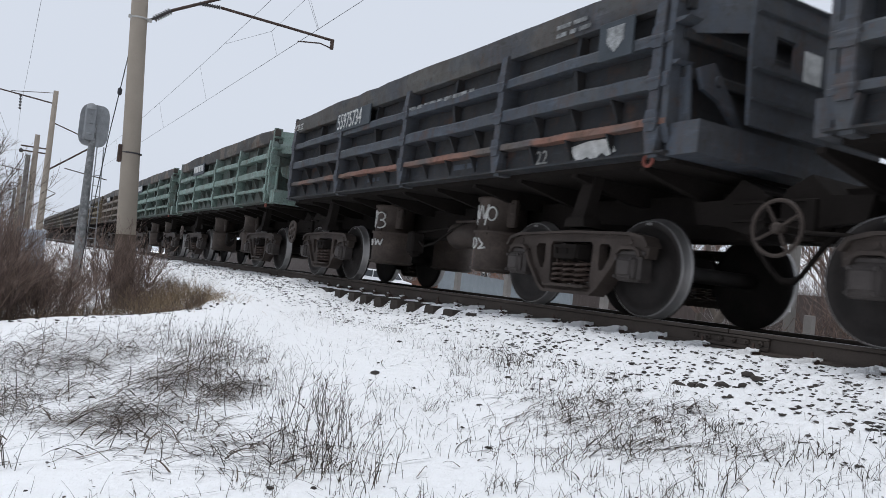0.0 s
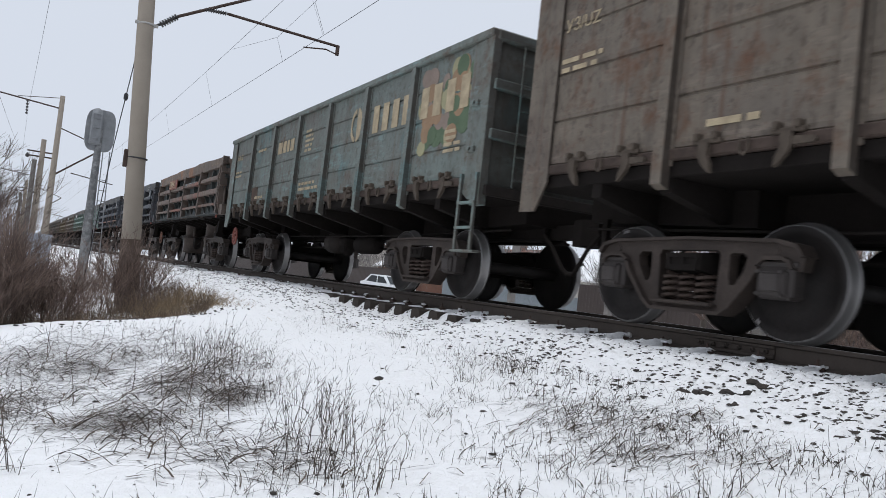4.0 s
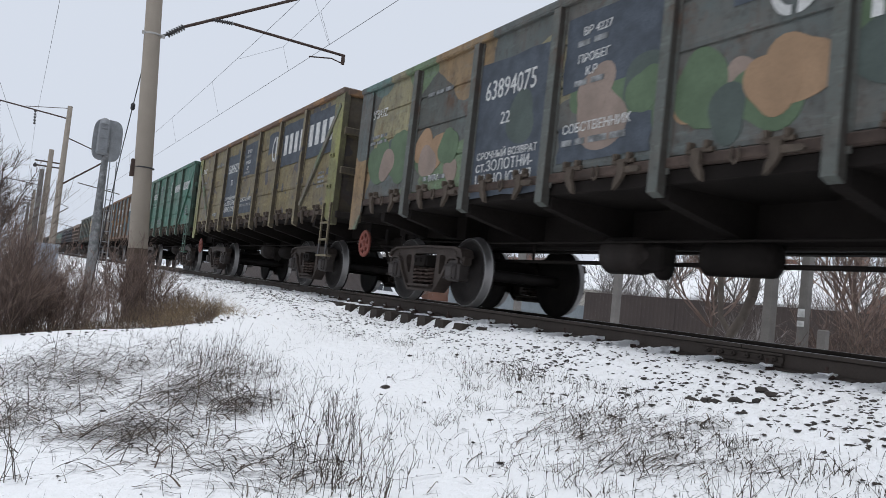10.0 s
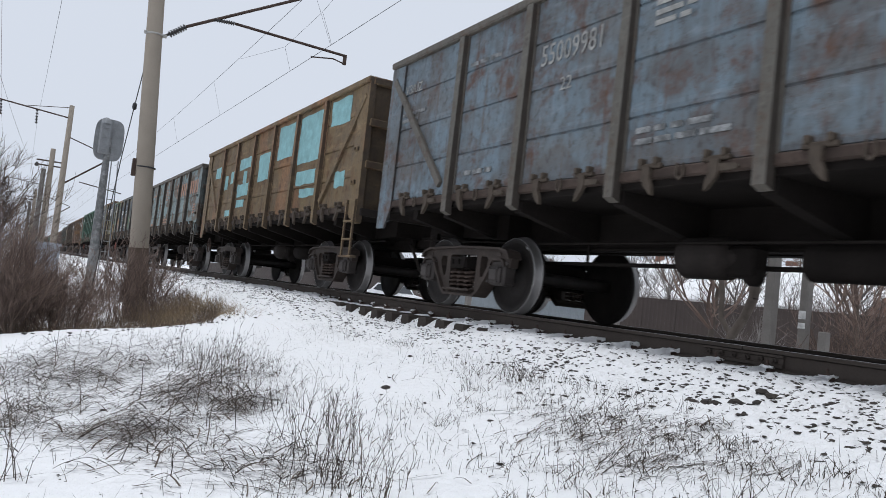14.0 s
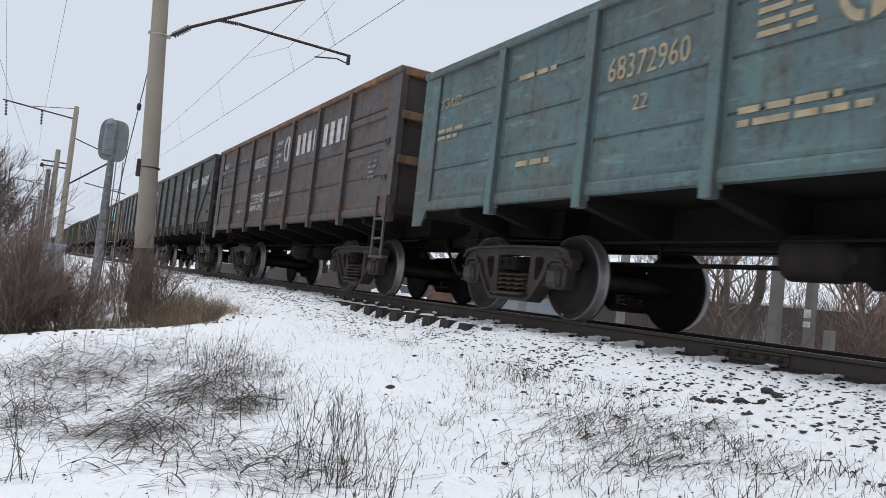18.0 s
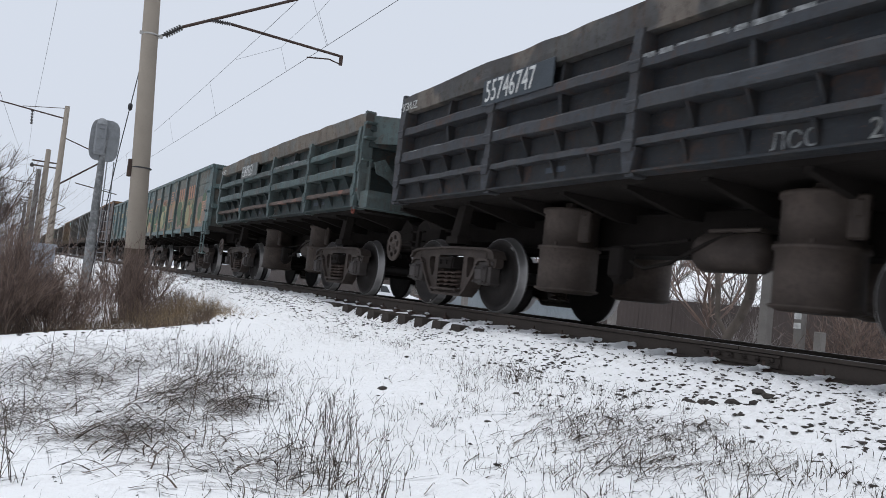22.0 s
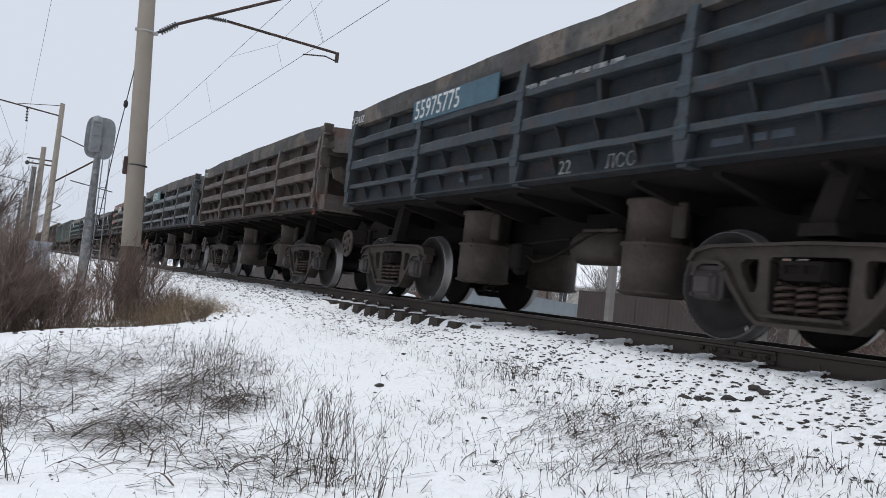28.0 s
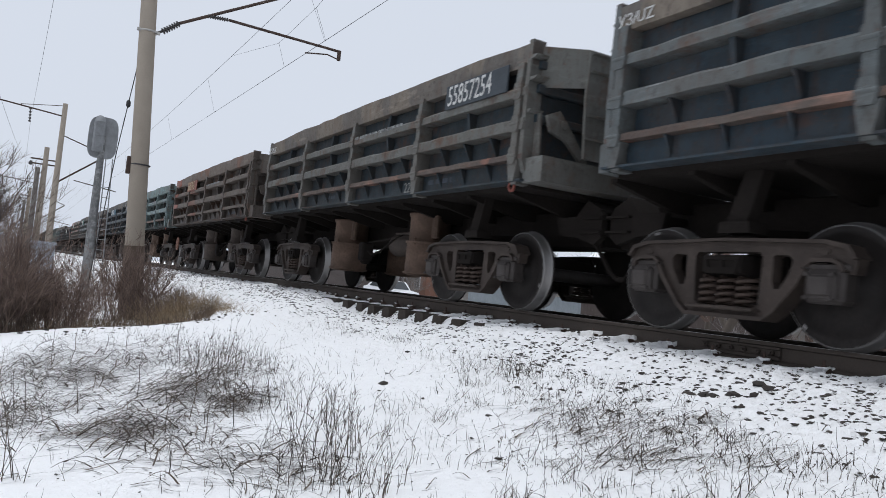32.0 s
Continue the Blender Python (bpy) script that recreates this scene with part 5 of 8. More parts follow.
PX, PY, LEAN = -18.5, -3.26, -0.0567
pole = tagged(new("catenary_pole"), "tapered concrete catenary pole with a steel cantilever bracket", "utility pole", "catenary poles")
pole.location = (PX, PY, gz(PX, PY))
pb = pole.location.z
part("shaft", Shape().lathe((0, -0.6 * LEAN, -0.6), (0, LEAN, 1), [(1.9 * i, 0.225 - 0.012 * i) for i in range(7)], 24), M_CONCRETE, pole)
part("base_coating", Shape().lathe((0, -0.3 * LEAN, -0.3), (0, LEAN, 1), [(0, 0.236), (0.9, 0.232), (1.9, 0.226)], 24), M_TAR, pole, "dark tarred foot of the pole")
band = Shape()
band.torus((0, -0.35, 5.34 - pb), (0, 0, 1), 0.185, 0.022, 20, 6)
band.box(0.05, 0.09, -0.60, -0.10, 5.30 - pb, 5.38 - pb, 0.01)
part("clamp_band", band, M_CONCRETE2, pole)
part("lower_band", Shape().torus((0, -0.175, 2.28 - pb), (0, 0, 1), 0.205, 0.018, 20, 6), M_WIRE, pole)
part("switch_plate", Shape().box(-0.06, 0.06, -0.47, -0.375, 2.05 - pb, 2.45 - pb, 0.015), M_IRON, pole, "small dark box strapped to the shaft")
arm = Shape()
# inclined cantilever tube and level steady tube with its registration arm
arm.rod((0, 0.30, 5.71 - pb), (0, 2.95, 7.15 - pb), 0.036, 10)
arm.rod((0, 1.40, 6.08 - pb), (0, 4.28, 6.00 - pb), 0.034, 10)
arm.rod((0, 2.95, 7.15 - pb), (0, -0.4, 8.1 - pb), 0.02, 8)
arm.box(-0.03, 0.03, 4.22, 4.31, 5.76 - pb, 6.03 - pb, 0.01)
arm.rod((0, 4.25, 5.79 - pb), (0, 3.95, 5.85 - pb), 0.018, 8)
arm.rod((0, 3.95, 5.85 - pb), (0, 3.36, 5.755 - pb), 0.018, 8)
part("cantilever", arm, M_IRON, pole, "rust-brown steel cantilever tube")
ins = Shape()
ins.rod((0, -0.17, 5.36 - pb), (0, 0.02, 5.475 - pb), 0.03, 8)
insulator(ins, (0, -0.05, 5.42 - pb), (0, 0.30, 5.71 - pb), 7, 0.08)
part("insulator", ins, M_INSUL, pole)
ins = Shape()
insulator(ins, (0, 0.90, 6.045 - pb), (0, 1.40, 6.08 - pb), 9, 0.055)
ins.rod((0, 0.76, 6.0 - pb), (0, 1.0, 6.053 - pb), 0.015, 6)
part("insulator", ins, M_INSUL, pole)


def wire(points, r=0.008, name="overhead_wire", label="thin dark overhead wire"):
    sh = Shape().pipe(points, r, 5)
    return tagged(part(name, sh, M_WIRE), label, "overhead wire", "overhead wires")


def sagging(p, q, sag, n=14):
    p, q = Vector(p), Vector(q)
    return [p.lerp(q, i / n) - Vector((0, 0, sag * 4 * (i / n) * (1 - i / n))) for i in range(n + 1)]


contact = [(40, 0.35, 5.75), (PX, 0.13, 5.75), (PX - 52, -0.25, 5.75), (PX - 104, 0.1, 5.75), (PX - 160, 0.3, 5.75)]
wire(contact, 0.006, "contact_wire", "taut dark contact wire above the track")
mess = []
for a, b in ((40, PX), (PX, PX - 52), (PX - 52, PX - 104), (PX - 104, PX - 160)):
    mess += sagging((a, -0.3, 7.12), (b, -0.3, 7.12), 0.30)
wire(mess, 0.006, "messenger_wire", "sagging messenger wire that carries the contact wire")
def dropper(p, q_, r=0.0035):
    return tagged(part("wire_dropper", Shape().rod(p, q_, r, 4), M_WIRE), "thin dropper between messenger and contact wire", "overhead wire", "overhead wires")


for x0 in (PX, PX - 52, PX - 104):
    for u in (0.19, 0.35, 0.5, 0.65, 0.81):
        x = x0 - 52 * u
        zm = 7.12 - 0.30 * 4 * u * (1 - u)
        yc = np.interp(x, [-178.5, -122.5, -70.5, -18.5, 40], [0.3, 0.1, -0.25, 0.13, 0.35])
        dropper((x, -0.3, zm), (x, float(yc), 5.76), 0.0035)
stitch = [(-24.6, -0.3, 6.94), (-20.26, -0.10, 6.37), (-17.14, -0.17, 6.47), (-12.4, -0.3, 7.02)]
dropper((-20.26, -0.10, 6.37), (-20.26, 0.12, 5.76), 0.0035)
dropper((-17.14, -0.17, 6.47), (-17.14, 0.14, 5.76), 0.0035)
dropper((-17.6, -0.3, 7.1), (-17.2, 0.14, 5.76), 0.003)
wire(stitch, 0.004, "stitch_wire", "thin stitch wire below the messenger wire")
# earth wire and feeder on the pole line
wire([(PX - 0.1, PY - 0.52, 8.0), (PX - 0.4, PY - 0.36, 5.4), (PX - 0.9, PY - 0.62, 2.6), (PX - 1.3, PY - 0.85, -0.6)], 0.012, "down_lead", "dark cable slanting down beside the pole")
part_ball = Shape().lathe((PX - 0.69, PY - 0.51, 3.75), (0, 0, 1), ((-0.09, 0.02), (-0.05, 0.05), (0.05, 0.05), (0.09, 0.02)), 10)
tagged(part("cable_clamp", part_ball, M_WIRE), "dark clamp on the slanting cable", "cable clamp")


def far_pole(x, y, h, bracket=True):
    p = tagged(new("catenary_pole"), "distant tapered concrete pole with a steel bracket and insulators", "utility pole", "catenary poles")
    p.location = (x, y, gz(x, y))
    part("shaft", pole_shape(h, 0.24, 0.16), M_CONCRETE, p)
    if bracket:
        b = Shape()
        b.rod((0, 0, h - 0.9), (0, -4.5, h - 0.45), 0.05, 8)
        b.rod((0, 0, h - 0.15), (0, -2.7, h - 0.55), 0.025, 6)
        part("feeder_bracket", b, M_IRON, p)
        part("cantilever", Shape().rod((0, 0, h - 5.6), (0, 3.0, h - 3.2), 0.06, 8), M_IRON, p)
        part("cantilever_tie", Shape().rod((0, 0, h - 2.2), (0, 3.0, h - 3.15), 0.04, 8), M_IRON, p)
        part("steady_arm", Shape().rod((0, 1.1, h - 5.25), (0, 3.9, h - 5.65), 0.035, 8), M_IRON, p)
        for a, b in (((0, -2.1, h - 0.7), (0, -2.05, h - 1.75)), ((0, -4.3, h - 0.5), (0, -4.2, h - 1.55))):
            i = Shape()
            insulator(i, a, b, 5, 0.09)
            part("insulator", i, M_INSUL, p)
    return p


far_pole(-59.5, -3.75, 11.6)
far_pole(-110.0, -3.75, 10.4)
far_pole(-160.0, -3.75, 10.2)


def line_pole(x, y, h):
    p = tagged(new("line_pole"), "old grey line pole with cross-arms and small insulators", "utility pole", "line poles")
    p.location = (x, y, gz(x, y))
    part("shaft", pole_shape(h, 0.26, 0.17), M_CONCRETE, p)
    for z in (h - 0.95, h - 1.3):
        part("cross_arm", Shape().box(-0.06, 0.06, -1.0, 0.95, z - 0.05, z + 0.05, 0.01), M_IRON, p)
    for yy in (-0.95, 0.85):
        part("insulator", Shape().lathe((0, yy, h - 1.47), (0, 0, 1), ((0, 0.05), (0.06, 0.14), (0.18, 0.15), (0.27, 0.08), (0.34, 0.04)), 12), M_INSUL, p)
    part("stub", pole_shape(h - 1.6, 0.2, 0.16).moved(0.3, -0.45), M_POST, p, "shorter pole lashed to the shaft")
    return p


line_pole(-64.0, -4.45, 9.0)
line_pole(-104.0, -4.9, 8.6)
for y0, h0, y1 in ((-7.9, 10.1, -6.6), (-5.75, 10.35, -5.2)):
    za, zb = gz(-59.5, -3.75) + h0, gz(-110, -3.75) + h0 - 1.2
    wire(sagging((-59.5, y0, za), (4.0, y1, za + 1.2), 0.8), 0.007)
    wire(sagging((-110, y0, zb), (-59.5, y0, za), 0.7), 0.007)
zc = gz(-64.0, -4.45) + 9.0 - 1.0
wire(sagging((-104, -4.1, gz(-104, -4.9) + 7.6), (-64, -3.65, zc), 0.6), 0.007)
wire(sagging((-64, -5.95, zc), (4, -8.5, zc + 0.6), 0.6), 0.007)

# ---------------------------------------------------------------- colour-light signal seen from behind
SX, SY = -26.2, -3.68
sig = tagged(new("railway_signal"), "grey colour-light railway signal seen from the back, on a slim mast", "railway signal")
sig.location = (SX, SY, gz(SX, SY))
sb = sig.location.z
part("mast", Shape().lathe((0, 0, -0.4), (0, 0, 1), ((0, 0.16), (1.2 - sb, 0.14), (4.3 - sb, 0.09)), 16), M_MAST, sig)
oval = []
for i in range(28):
    a = 2 * math.pi * i / 28
    ca, sa = math.cos(a), math.sin(a)
    oval.append((0.43 * math.copysign(abs(ca) ** 0.5, ca), 3.83 - sb + 0.66 * math.copysign(abs(sa) ** 0.55, sa)))
part("back_shield", Shape().prism(oval, -0.03, 0.03, "x"), M_SIGNAL, sig)
head = Shape()
head.box(0.03, 0.24, -0.30, 0.02, 3.35 - sb, 4.35 - sb, 0.04)
head.lathe((0.14, -0.14, 4.30 - sb), (0, 0, 1), ((0, 0.16), (0.15, 0.13), (0.2, 0.04)), 14)
for z in (3.5, 3.85, 4.15):
    head.box(0.24, 0.28, -0.22, -0.06, z - sb, z + 0.06 - sb, 0.01)
part("lamp_case", head, M_SIGNAL, sig)
lad = Shape()
for yy in (0.20, 0.46):
    lad.rod((0.1, yy, -0.2), (0.1, yy * 0.75, 3.2 - sb), 0.018, 6)
for i in range(11):
    z = 0.2 + i * 0.33
    f = 1 - 0.25 * z / (3.2 - sb)
    lad.rod((0.1, 0.20 * f, z), (0.1, 0.46 * f, z), 0.012, 6)
part("ladder", lad, M_SIGNAL, sig)
part("foot", Shape().box(-0.25, 0.25, -0.25, 0.25, -0.4, 0.25, 0.03), M_CONCRETE2, sig)

cab = tagged(new("relay_cabinet"), "blue-grey metal relay cabinet beside the track", "relay cabinet")
cab.location = (-32.0, -4.8, gz(-32.0, -4.8))
part("case", Shape().box(-0.35, 0.35, -0.40, 0.40, 0, 1.68, 0.02), M_CABINET, cab)
part("lid", Shape().prism([(-0.46, 1.68), (0.46, 1.68), (0.40, 1.78), (-0.40, 1.78)], -0.42, 0.42, "x"), M_CABINET, cab)
part("door", Shape().box(0.35, 0.37, -0.34, 0.34, 0.1, 1.60, 0.008), M_CABINET, cab)


# ---------------------------------------------------------------- vegetation
def strand(vs, fs, pts, radii):
    """A thin tapering three-sided stalk through the points."""
    o = len(vs)
    for p, r in zip(pts, radii):
        for a in (0.3, 2.4, 4.5):
            vs.append((p[0] + r * math.cos(a), p[1] + r * math.sin(a), p[2]))
    for k in range(len(pts) - 1):
        b = o + 3 * k
        for i in range(3):
            j = (i + 1) % 3
            fs.append((b + i, b + j, b + 3 + j, b + 3 + i))


def strands_object(name, vs, fs, material, label, category):
    me = bpy.data.meshes.new(name)
    me.from_pydata(vs, [], fs)
    me.materials.append(material)
    return tagged(new(name, me), label, category, "", "stuff")


def stalk(vs, fs, r, x, y, h, lean, rad, z=None, bend=0.25, n=4):
    a = r.uniform(0, 2 * math.pi)
    dx, dy = math.cos(a) * lean * h, math.sin(a) * lean * h
    z = gz(x, y) - 0.01 if z is None else z
    pts = []
    for i in range(n):
        u = i / (n - 1)
        pts.append((x + dx * (u + bend * u * u) + r.uniform(-0.03, 0.03) * h * (i > 0), y + dy * (u + bend * u * u) + r.uniform(-0.03, 0.03) * h * (i > 0), z + h * u * (1 - 0.25 * lean * u)))
    strand(vs, fs, pts, [rad * (1 - 0.75 * i / (n - 1)) for i in range(n)])
    return pts


CLEAR = ((-6.6, -2.8, 1.5, 0.6), (-4.25, -5.35, 0.85, 0.4), (-8.6, -2.5, 2.2, 0.7), (-5.0, -4.45, 0.45, 0.22), (-3.35, -3.75, 0.35, 0.3), (-2.7, -1.75, 0.8, 0.3))


def clearing(x, y):
    """Where clean snow lies open and few stalks stand."""
    return any(((x - a) / c) ** 2 + ((y - b) / d) ** 2 < 1 for a, b, c, d in CLEAR)


def meadow():
    """Thin dead stalks standing out of the snow, singly and in loose tufts."""
    r = random.Random(21)
    vs, fs = [], []
    for i in range(760):                       # tufts
        x, y = -1.2 - 7.5 * r.random() ** 1.1, r.uniform(-5.6, -1.65)
        if noise.noise(Vector((x * 0.6, y * 0.6, 1.0))) < -0.02 or clearing(x, y) or y < -4.3 and r.random() < 0.6:
            continue
        k = r.randrange(4, 13)
        big = r.uniform(0.5, 1.0)
        for j in range(k):
            stalk(vs, fs, r, x + r.gauss(0, 0.05), y + r.gauss(0, 0.05), r.uniform(0.03, 0.15) * big, r.uniform(0.0, 1.0), r.uniform(0.0013, 0.0024), bend=r.uniform(0.1, 0.7))
        if i % 3 == 0:                         # a crooked twiggy head among them
            pts = stalk(vs, fs, r, x, y, r.uniform(0.08, 0.17) * big, r.uniform(0.0, 0.7), 0.0022, n=5)
            for j in range(r.randrange(3, 8)):
                p, a = Vector(pts[r.randrange(1, 5)]), r.uniform(0, 6.3)
                q = p + Vector((math.cos(a), math.sin(a), r.uniform(-0.3, 0.9))) * r.uniform(0.015, 0.05)
                strand(vs, fs, [p, p.lerp(q, 0.5), q], (0.0018, 0.0016, 0.001))
    for i in range(7000):                      # single straws
        x, y = -1.2 - 9.5 * r.random() ** 1.15, r.uniform(-5.7, -1.5)
        n = noise.noise(Vector((x * 0.55, y * 0.8, 4.0)))
        if n < -0.1 and r.random() < 0.8 or clearing(x, y) and r.random() < 0.75 or y < -4.3 and r.random() < 0.5:
            continue
        stalk(vs, fs, r, x, y, r.uniform(0.02, 0.13), r.uniform(0, 0.7) if i % 6 else r.uniform(0.8, 2.0), r.uniform(0.0013, 0.0024), n=3)
    return vs, fs


strands_object("dead_grass", *meadow(), M_WEED, "thin dead grass stalks standing out of the snow", "grass")


def tall_weeds():
    """Taller branching weeds in clumps near the viewer."""
    r = random.Random(33)
    vs, fs = [], []
    # place, stems, height and spread of each clump
    clumps = ((-3.75, -4.18, 34, 0.40, 0.19), (-4.2, -3.98, 30, 0.38, 0.17), (-4.6, -3.85, 24, 0.36, 0.13), (-3.5, -4.1, 22, 0.32, 0.13), (-8.0, -3.85, 26, 0.42, 0.20), (-7.6, -4.0, 18, 0.36, 0.22), (-7.0, -3.75, 20, 0.26, 0.2),
              (-4.2, -5.63, 7, 0.62, 0.06), (-5.6, -5.6, 6, 0.40, 0.12), (-6.0, -4.05, 20, 0.30, 0.2), (-5.45, -4.0, 16, 0.26, 0.12), (-5.2, -3.75, 10, 0.3, 0.14),
              (-5.45, -1.75, 26, 0.20, 0.10), (-5.25, -1.85, 22, 0.17, 0.10), (-5.55, -2.05, 16, 0.17, 0.12), (-4.9, -2.6, 12, 0.15, 0.16), (-4.5, -2.2, 14, 0.14, 0.14), (-3.9, -2.4, 14, 0.15, 0.12), (-3.95, -2.0, 18, 0.14, 0.12), (-3.6, -2.6, 14, 0.15, 0.12),
              (-3.0, -2.8, 12, 0.22, 0.1), (-3.15, -2.35, 14, 0.15, 0.12), (-2.95, -2.1, 14, 0.14, 0.10), (-2.4, -2.3, 10, 0.14, 0.07), (-2.28, -2.12, 8, 0.12, 0.05), (-2.7, -2.3, 12, 0.16, 0.10), (-2.3, -2.75, 10, 0.18, 0.1), (-3.4, -3.2, 12, 0.2, 0.14), (-3.3, -2.0, 10, 0.12, 0.08), (-4.2, -3.2, 10, 0.16, 0.2))
    for cx, cy, k, h, wide in clumps:
        for i in range(k):
            x, y = cx + r.gauss(0, wide), cy + r.gauss(0, wide * 0.8)
            hh = h * r.uniform(0.3, 1.1)
            pts = stalk(vs, fs, r, x, y, hh, r.uniform(0.02, 0.45) if cy < -3.4 else r.uniform(0.1, 1.1), r.uniform(0.0018, 0.0034), n=5)
            for j in range(r.randrange(2, 7)):
                p = Vector(pts[r.randrange(1, 5)])
                a = r.uniform(0, 6.3)
                q = p + Vector((math.cos(a) * 0.045, math.sin(a) * 0.045, r.uniform(0.03, 0.08))) * (hh * 2.2)
                strand(vs, fs, [p, p.lerp(q, 0.5) + Vector((0, 0, 0.006)), q], (0.0018, 0.0014, 0.0008))
    # lone tall stalks
    for x, y, h in ((-8.5, -5.25, 0.55), (-8.1, -5.1, 0.5), (-8.9, -4.75, 0.4), (-9.1, -4.5, 0.36), (-7.0, -5.0, 0.35), (-6.3, -4.75, 0.42), (-5.9, -4.6, 0.36), (-5.6, -4.45, 0.40), (-5.0, -4.75, 0.42), (-5.3, -4.55, 0.5), (-4.6, -4.6, 0.42),
                    (-4.9, -4.35, 0.30), (-4.35, -5.1, 0.28), (-5.75, -5.2, 0.35), (-8.3, -4.3, 0.4), (-8.6, -4.05, 0.42), (-7.9, -4.2, 0.34), (-6.4, -4.1, 0.40), (-6.6, -3.9, 0.34), (-4.0, -4.9, 0.26), (-9.4, -3.9, 0.34), (-7.2, -5.4, 0.4), (-6.2, -5.5, 0.36)):
        pts = stalk(vs, fs, r, x, y, h, r.uniform(0.0, 0.35), 0.0040, bend=0.05, n=6)
        for j in range(r.randrange(0, 4)):
            p = Vector(pts[r.randrange(2, 6)])
            a = r.uniform(0, 6.3)
            q = p + Vector((math.cos(a) * 0.04, math.sin(a) * 0.04, 0.06))
            strand(vs, fs, [p, p.lerp(q, 0.5), q], (0.0018, 0.0014, 0.0008))
    return vs, fs


strands_object("tall_weeds", *tall_weeds(), M_WEED, "tall dry branching weeds standing in the snow", "weeds")


def fallen_stems():
    """Flattened mats of dead stems lying on the snow."""
    r = random.Random(44)
    vs, fs = [], []
    # centre, spread across the bank and along it, stems, lie of the stems, their length and bow
    mats = ((-8.5, -5.45, 0.34, 1.2, 560, 1.25, 0.62, -0.4), (-7.8, -5.15, 0.22, 0.8, 300, 1.1, 0.5, -0.4), (-7.75, -4.72, 0.24, 0.8, 420, 1.0, 0.42, 0.3), (-8.6, -4.5, 0.4, 1.0, 200, 0.9, 0.4, 0.3), (-8.0, -3.85, 0.2, 0.8, 170, 0.8, 0.3, 0.3),
            (-6.1, -4.35, 0.22, 0.7, 420, 0.8, 0.5, 0.4), (-5.65, -4.12, 0.13, 0.42, 430, 0.7, 0.30, 0.4), (-6.6, -4.35, 0.32, 0.7, 240, 0.8, 0.45, 0.4), (-7.0, -3.95, 0.25, 0.7, 160, 0.8, 0.35, 0.3),
            (-5.1, -5.0, 0.26, 0.42, 420, 1.05, 0.46, 0.7), (-4.95, -4.75, 0.24, 0.4, 170, 0.8, 0.36, 0.6), (-6.2, -5.5, 0.22, 0.7, 200, 1.2, 0.5, -0.3), (-5.5, -5.6, 0.14, 0.4, 120, 1.2, 0.3, 0.3),
            (-4.25, -4.72, 0.36, 0.32, 150, 0.9, 0.36, 0.4), (-4.15, -4.38, 0.24, 0.32, 170, 0.95, 0.32, 0.4), (-3.85, -4.2, 0.2, 0.3, 120, 1.0, 0.25, 0.5),
            (-4.2, -2.35, 0.20, 0.3, 90, 1.0, 0.18, 0.5), (-3.65, -2.5, 0.25, 0.35, 200, 1.0, 0.2, 0.5), (-3.3, -1.9, 0.10, 0.14, 60, 0.2, 0.26, 0.2), (-3.25, -2.2, 0.22, 0.3, 130, 1.2, 0.18, 0.5), (-3.0, -2.65, 0.24, 0.3, 100, 1.0, 0.2, 0.5), (-2.7, -2.3, 0.2, 0.25, 80, 0.9, 0.18, 0.5), (-3.8, -2.1, 0.18, 0.3, 100, 1.0, 0.16, 0.5),
            (-6.5, -4.9, 0.9, 1.4, 360, 1.0, 0.4, 0.2), (-3.4, -3.0, 0.5, 0.5, 60, 0.8, 0.2, 0.4))
    across, along = Vector((0.48, 0.88)), Vector((-0.88, 0.48))
    for cx, cy, sx, sy, k, lie, size, curl in mats:
        for i in range(int(k * (0.62 if cy < -3.1 else 1.0))):
            x, y = Vector((cx, cy)) + across * r.gauss(0, sx * (0.75 if i % 4 else 1.5)) + along * r.gauss(0, sy * (0.6 if i % 4 else 1.1))
            a = r.gauss(lie, 0.38 if i % 4 else 1.0) + (math.pi if r.random() < 0.4 else 0)
            ln = size * (0.25 + 0.85 * r.random() ** 1.3)
            bow, lift = r.gauss(curl, 0.45), r.uniform(0.0, 0.075) * size / 0.4 * (1.0 if i % 3 else 0.3)
            px, py, pts = x - math.cos(a) * ln * 0.5, y - math.sin(a) * ln * 0.5, []
            for j in range(6):
                u = j / 5
                pts.append((px, py, gz(px, py) + 0.004 + lift * math.sin(2.8 * u) + r.uniform(0, 0.006)))
                px, py = px + math.cos(a + bow * u) * ln / 5, py + math.sin(a + bow * u) * ln / 5
            q = (0.8 + 1.7 * r.random() ** 3.0) * (0.8 if size < 0.25 else 1.0)
            strand(vs, fs, pts, [q * w for w in (0.0029, 0.0027, 0.0025, 0.0022, 0.0017, 0.001)])
    return vs, fs


strands_object("fallen_stems", *fallen_stems(), M_MAT, "flattened mats of dead brown stems on the snow", "weeds")


def branch(vs, fs, r, p, d, ln, rad, depth, spread=0.55, kids=3, droop=0.0, fine=None):
    """A branch that splits again and again."""
    n = 4 if depth > 1 else 3
    pts, q = [p], Vector(p)
    for i in range(n - 1):
        d = (d + Vector((r.gauss(0, 0.12), r.gauss(0, 0.12), r.gauss(0.03, 0.1) - droop))).normalized()
        q = q + d * (ln / (n - 1))
        pts.append(q.copy())
    strand(vs, fs, pts, [rad * (1 - 0.5 * i / (n - 1)) for i in range(n)])
    if depth <= 0:
        return
    for i in range(kids):
        at = pts[r.randrange(1, n)]
        dd = (d + Vector((r.gauss(0, spread), r.gauss(0, spread), r.gauss(0.05, spread * 0.7)))).normalized()
        tv, tf = fine or (vs, fs)
        branch(tv, tf, r, at, dd, ln * r.uniform(0.5, 0.8), rad * 0.66, depth - 1, spread, kids, droop)


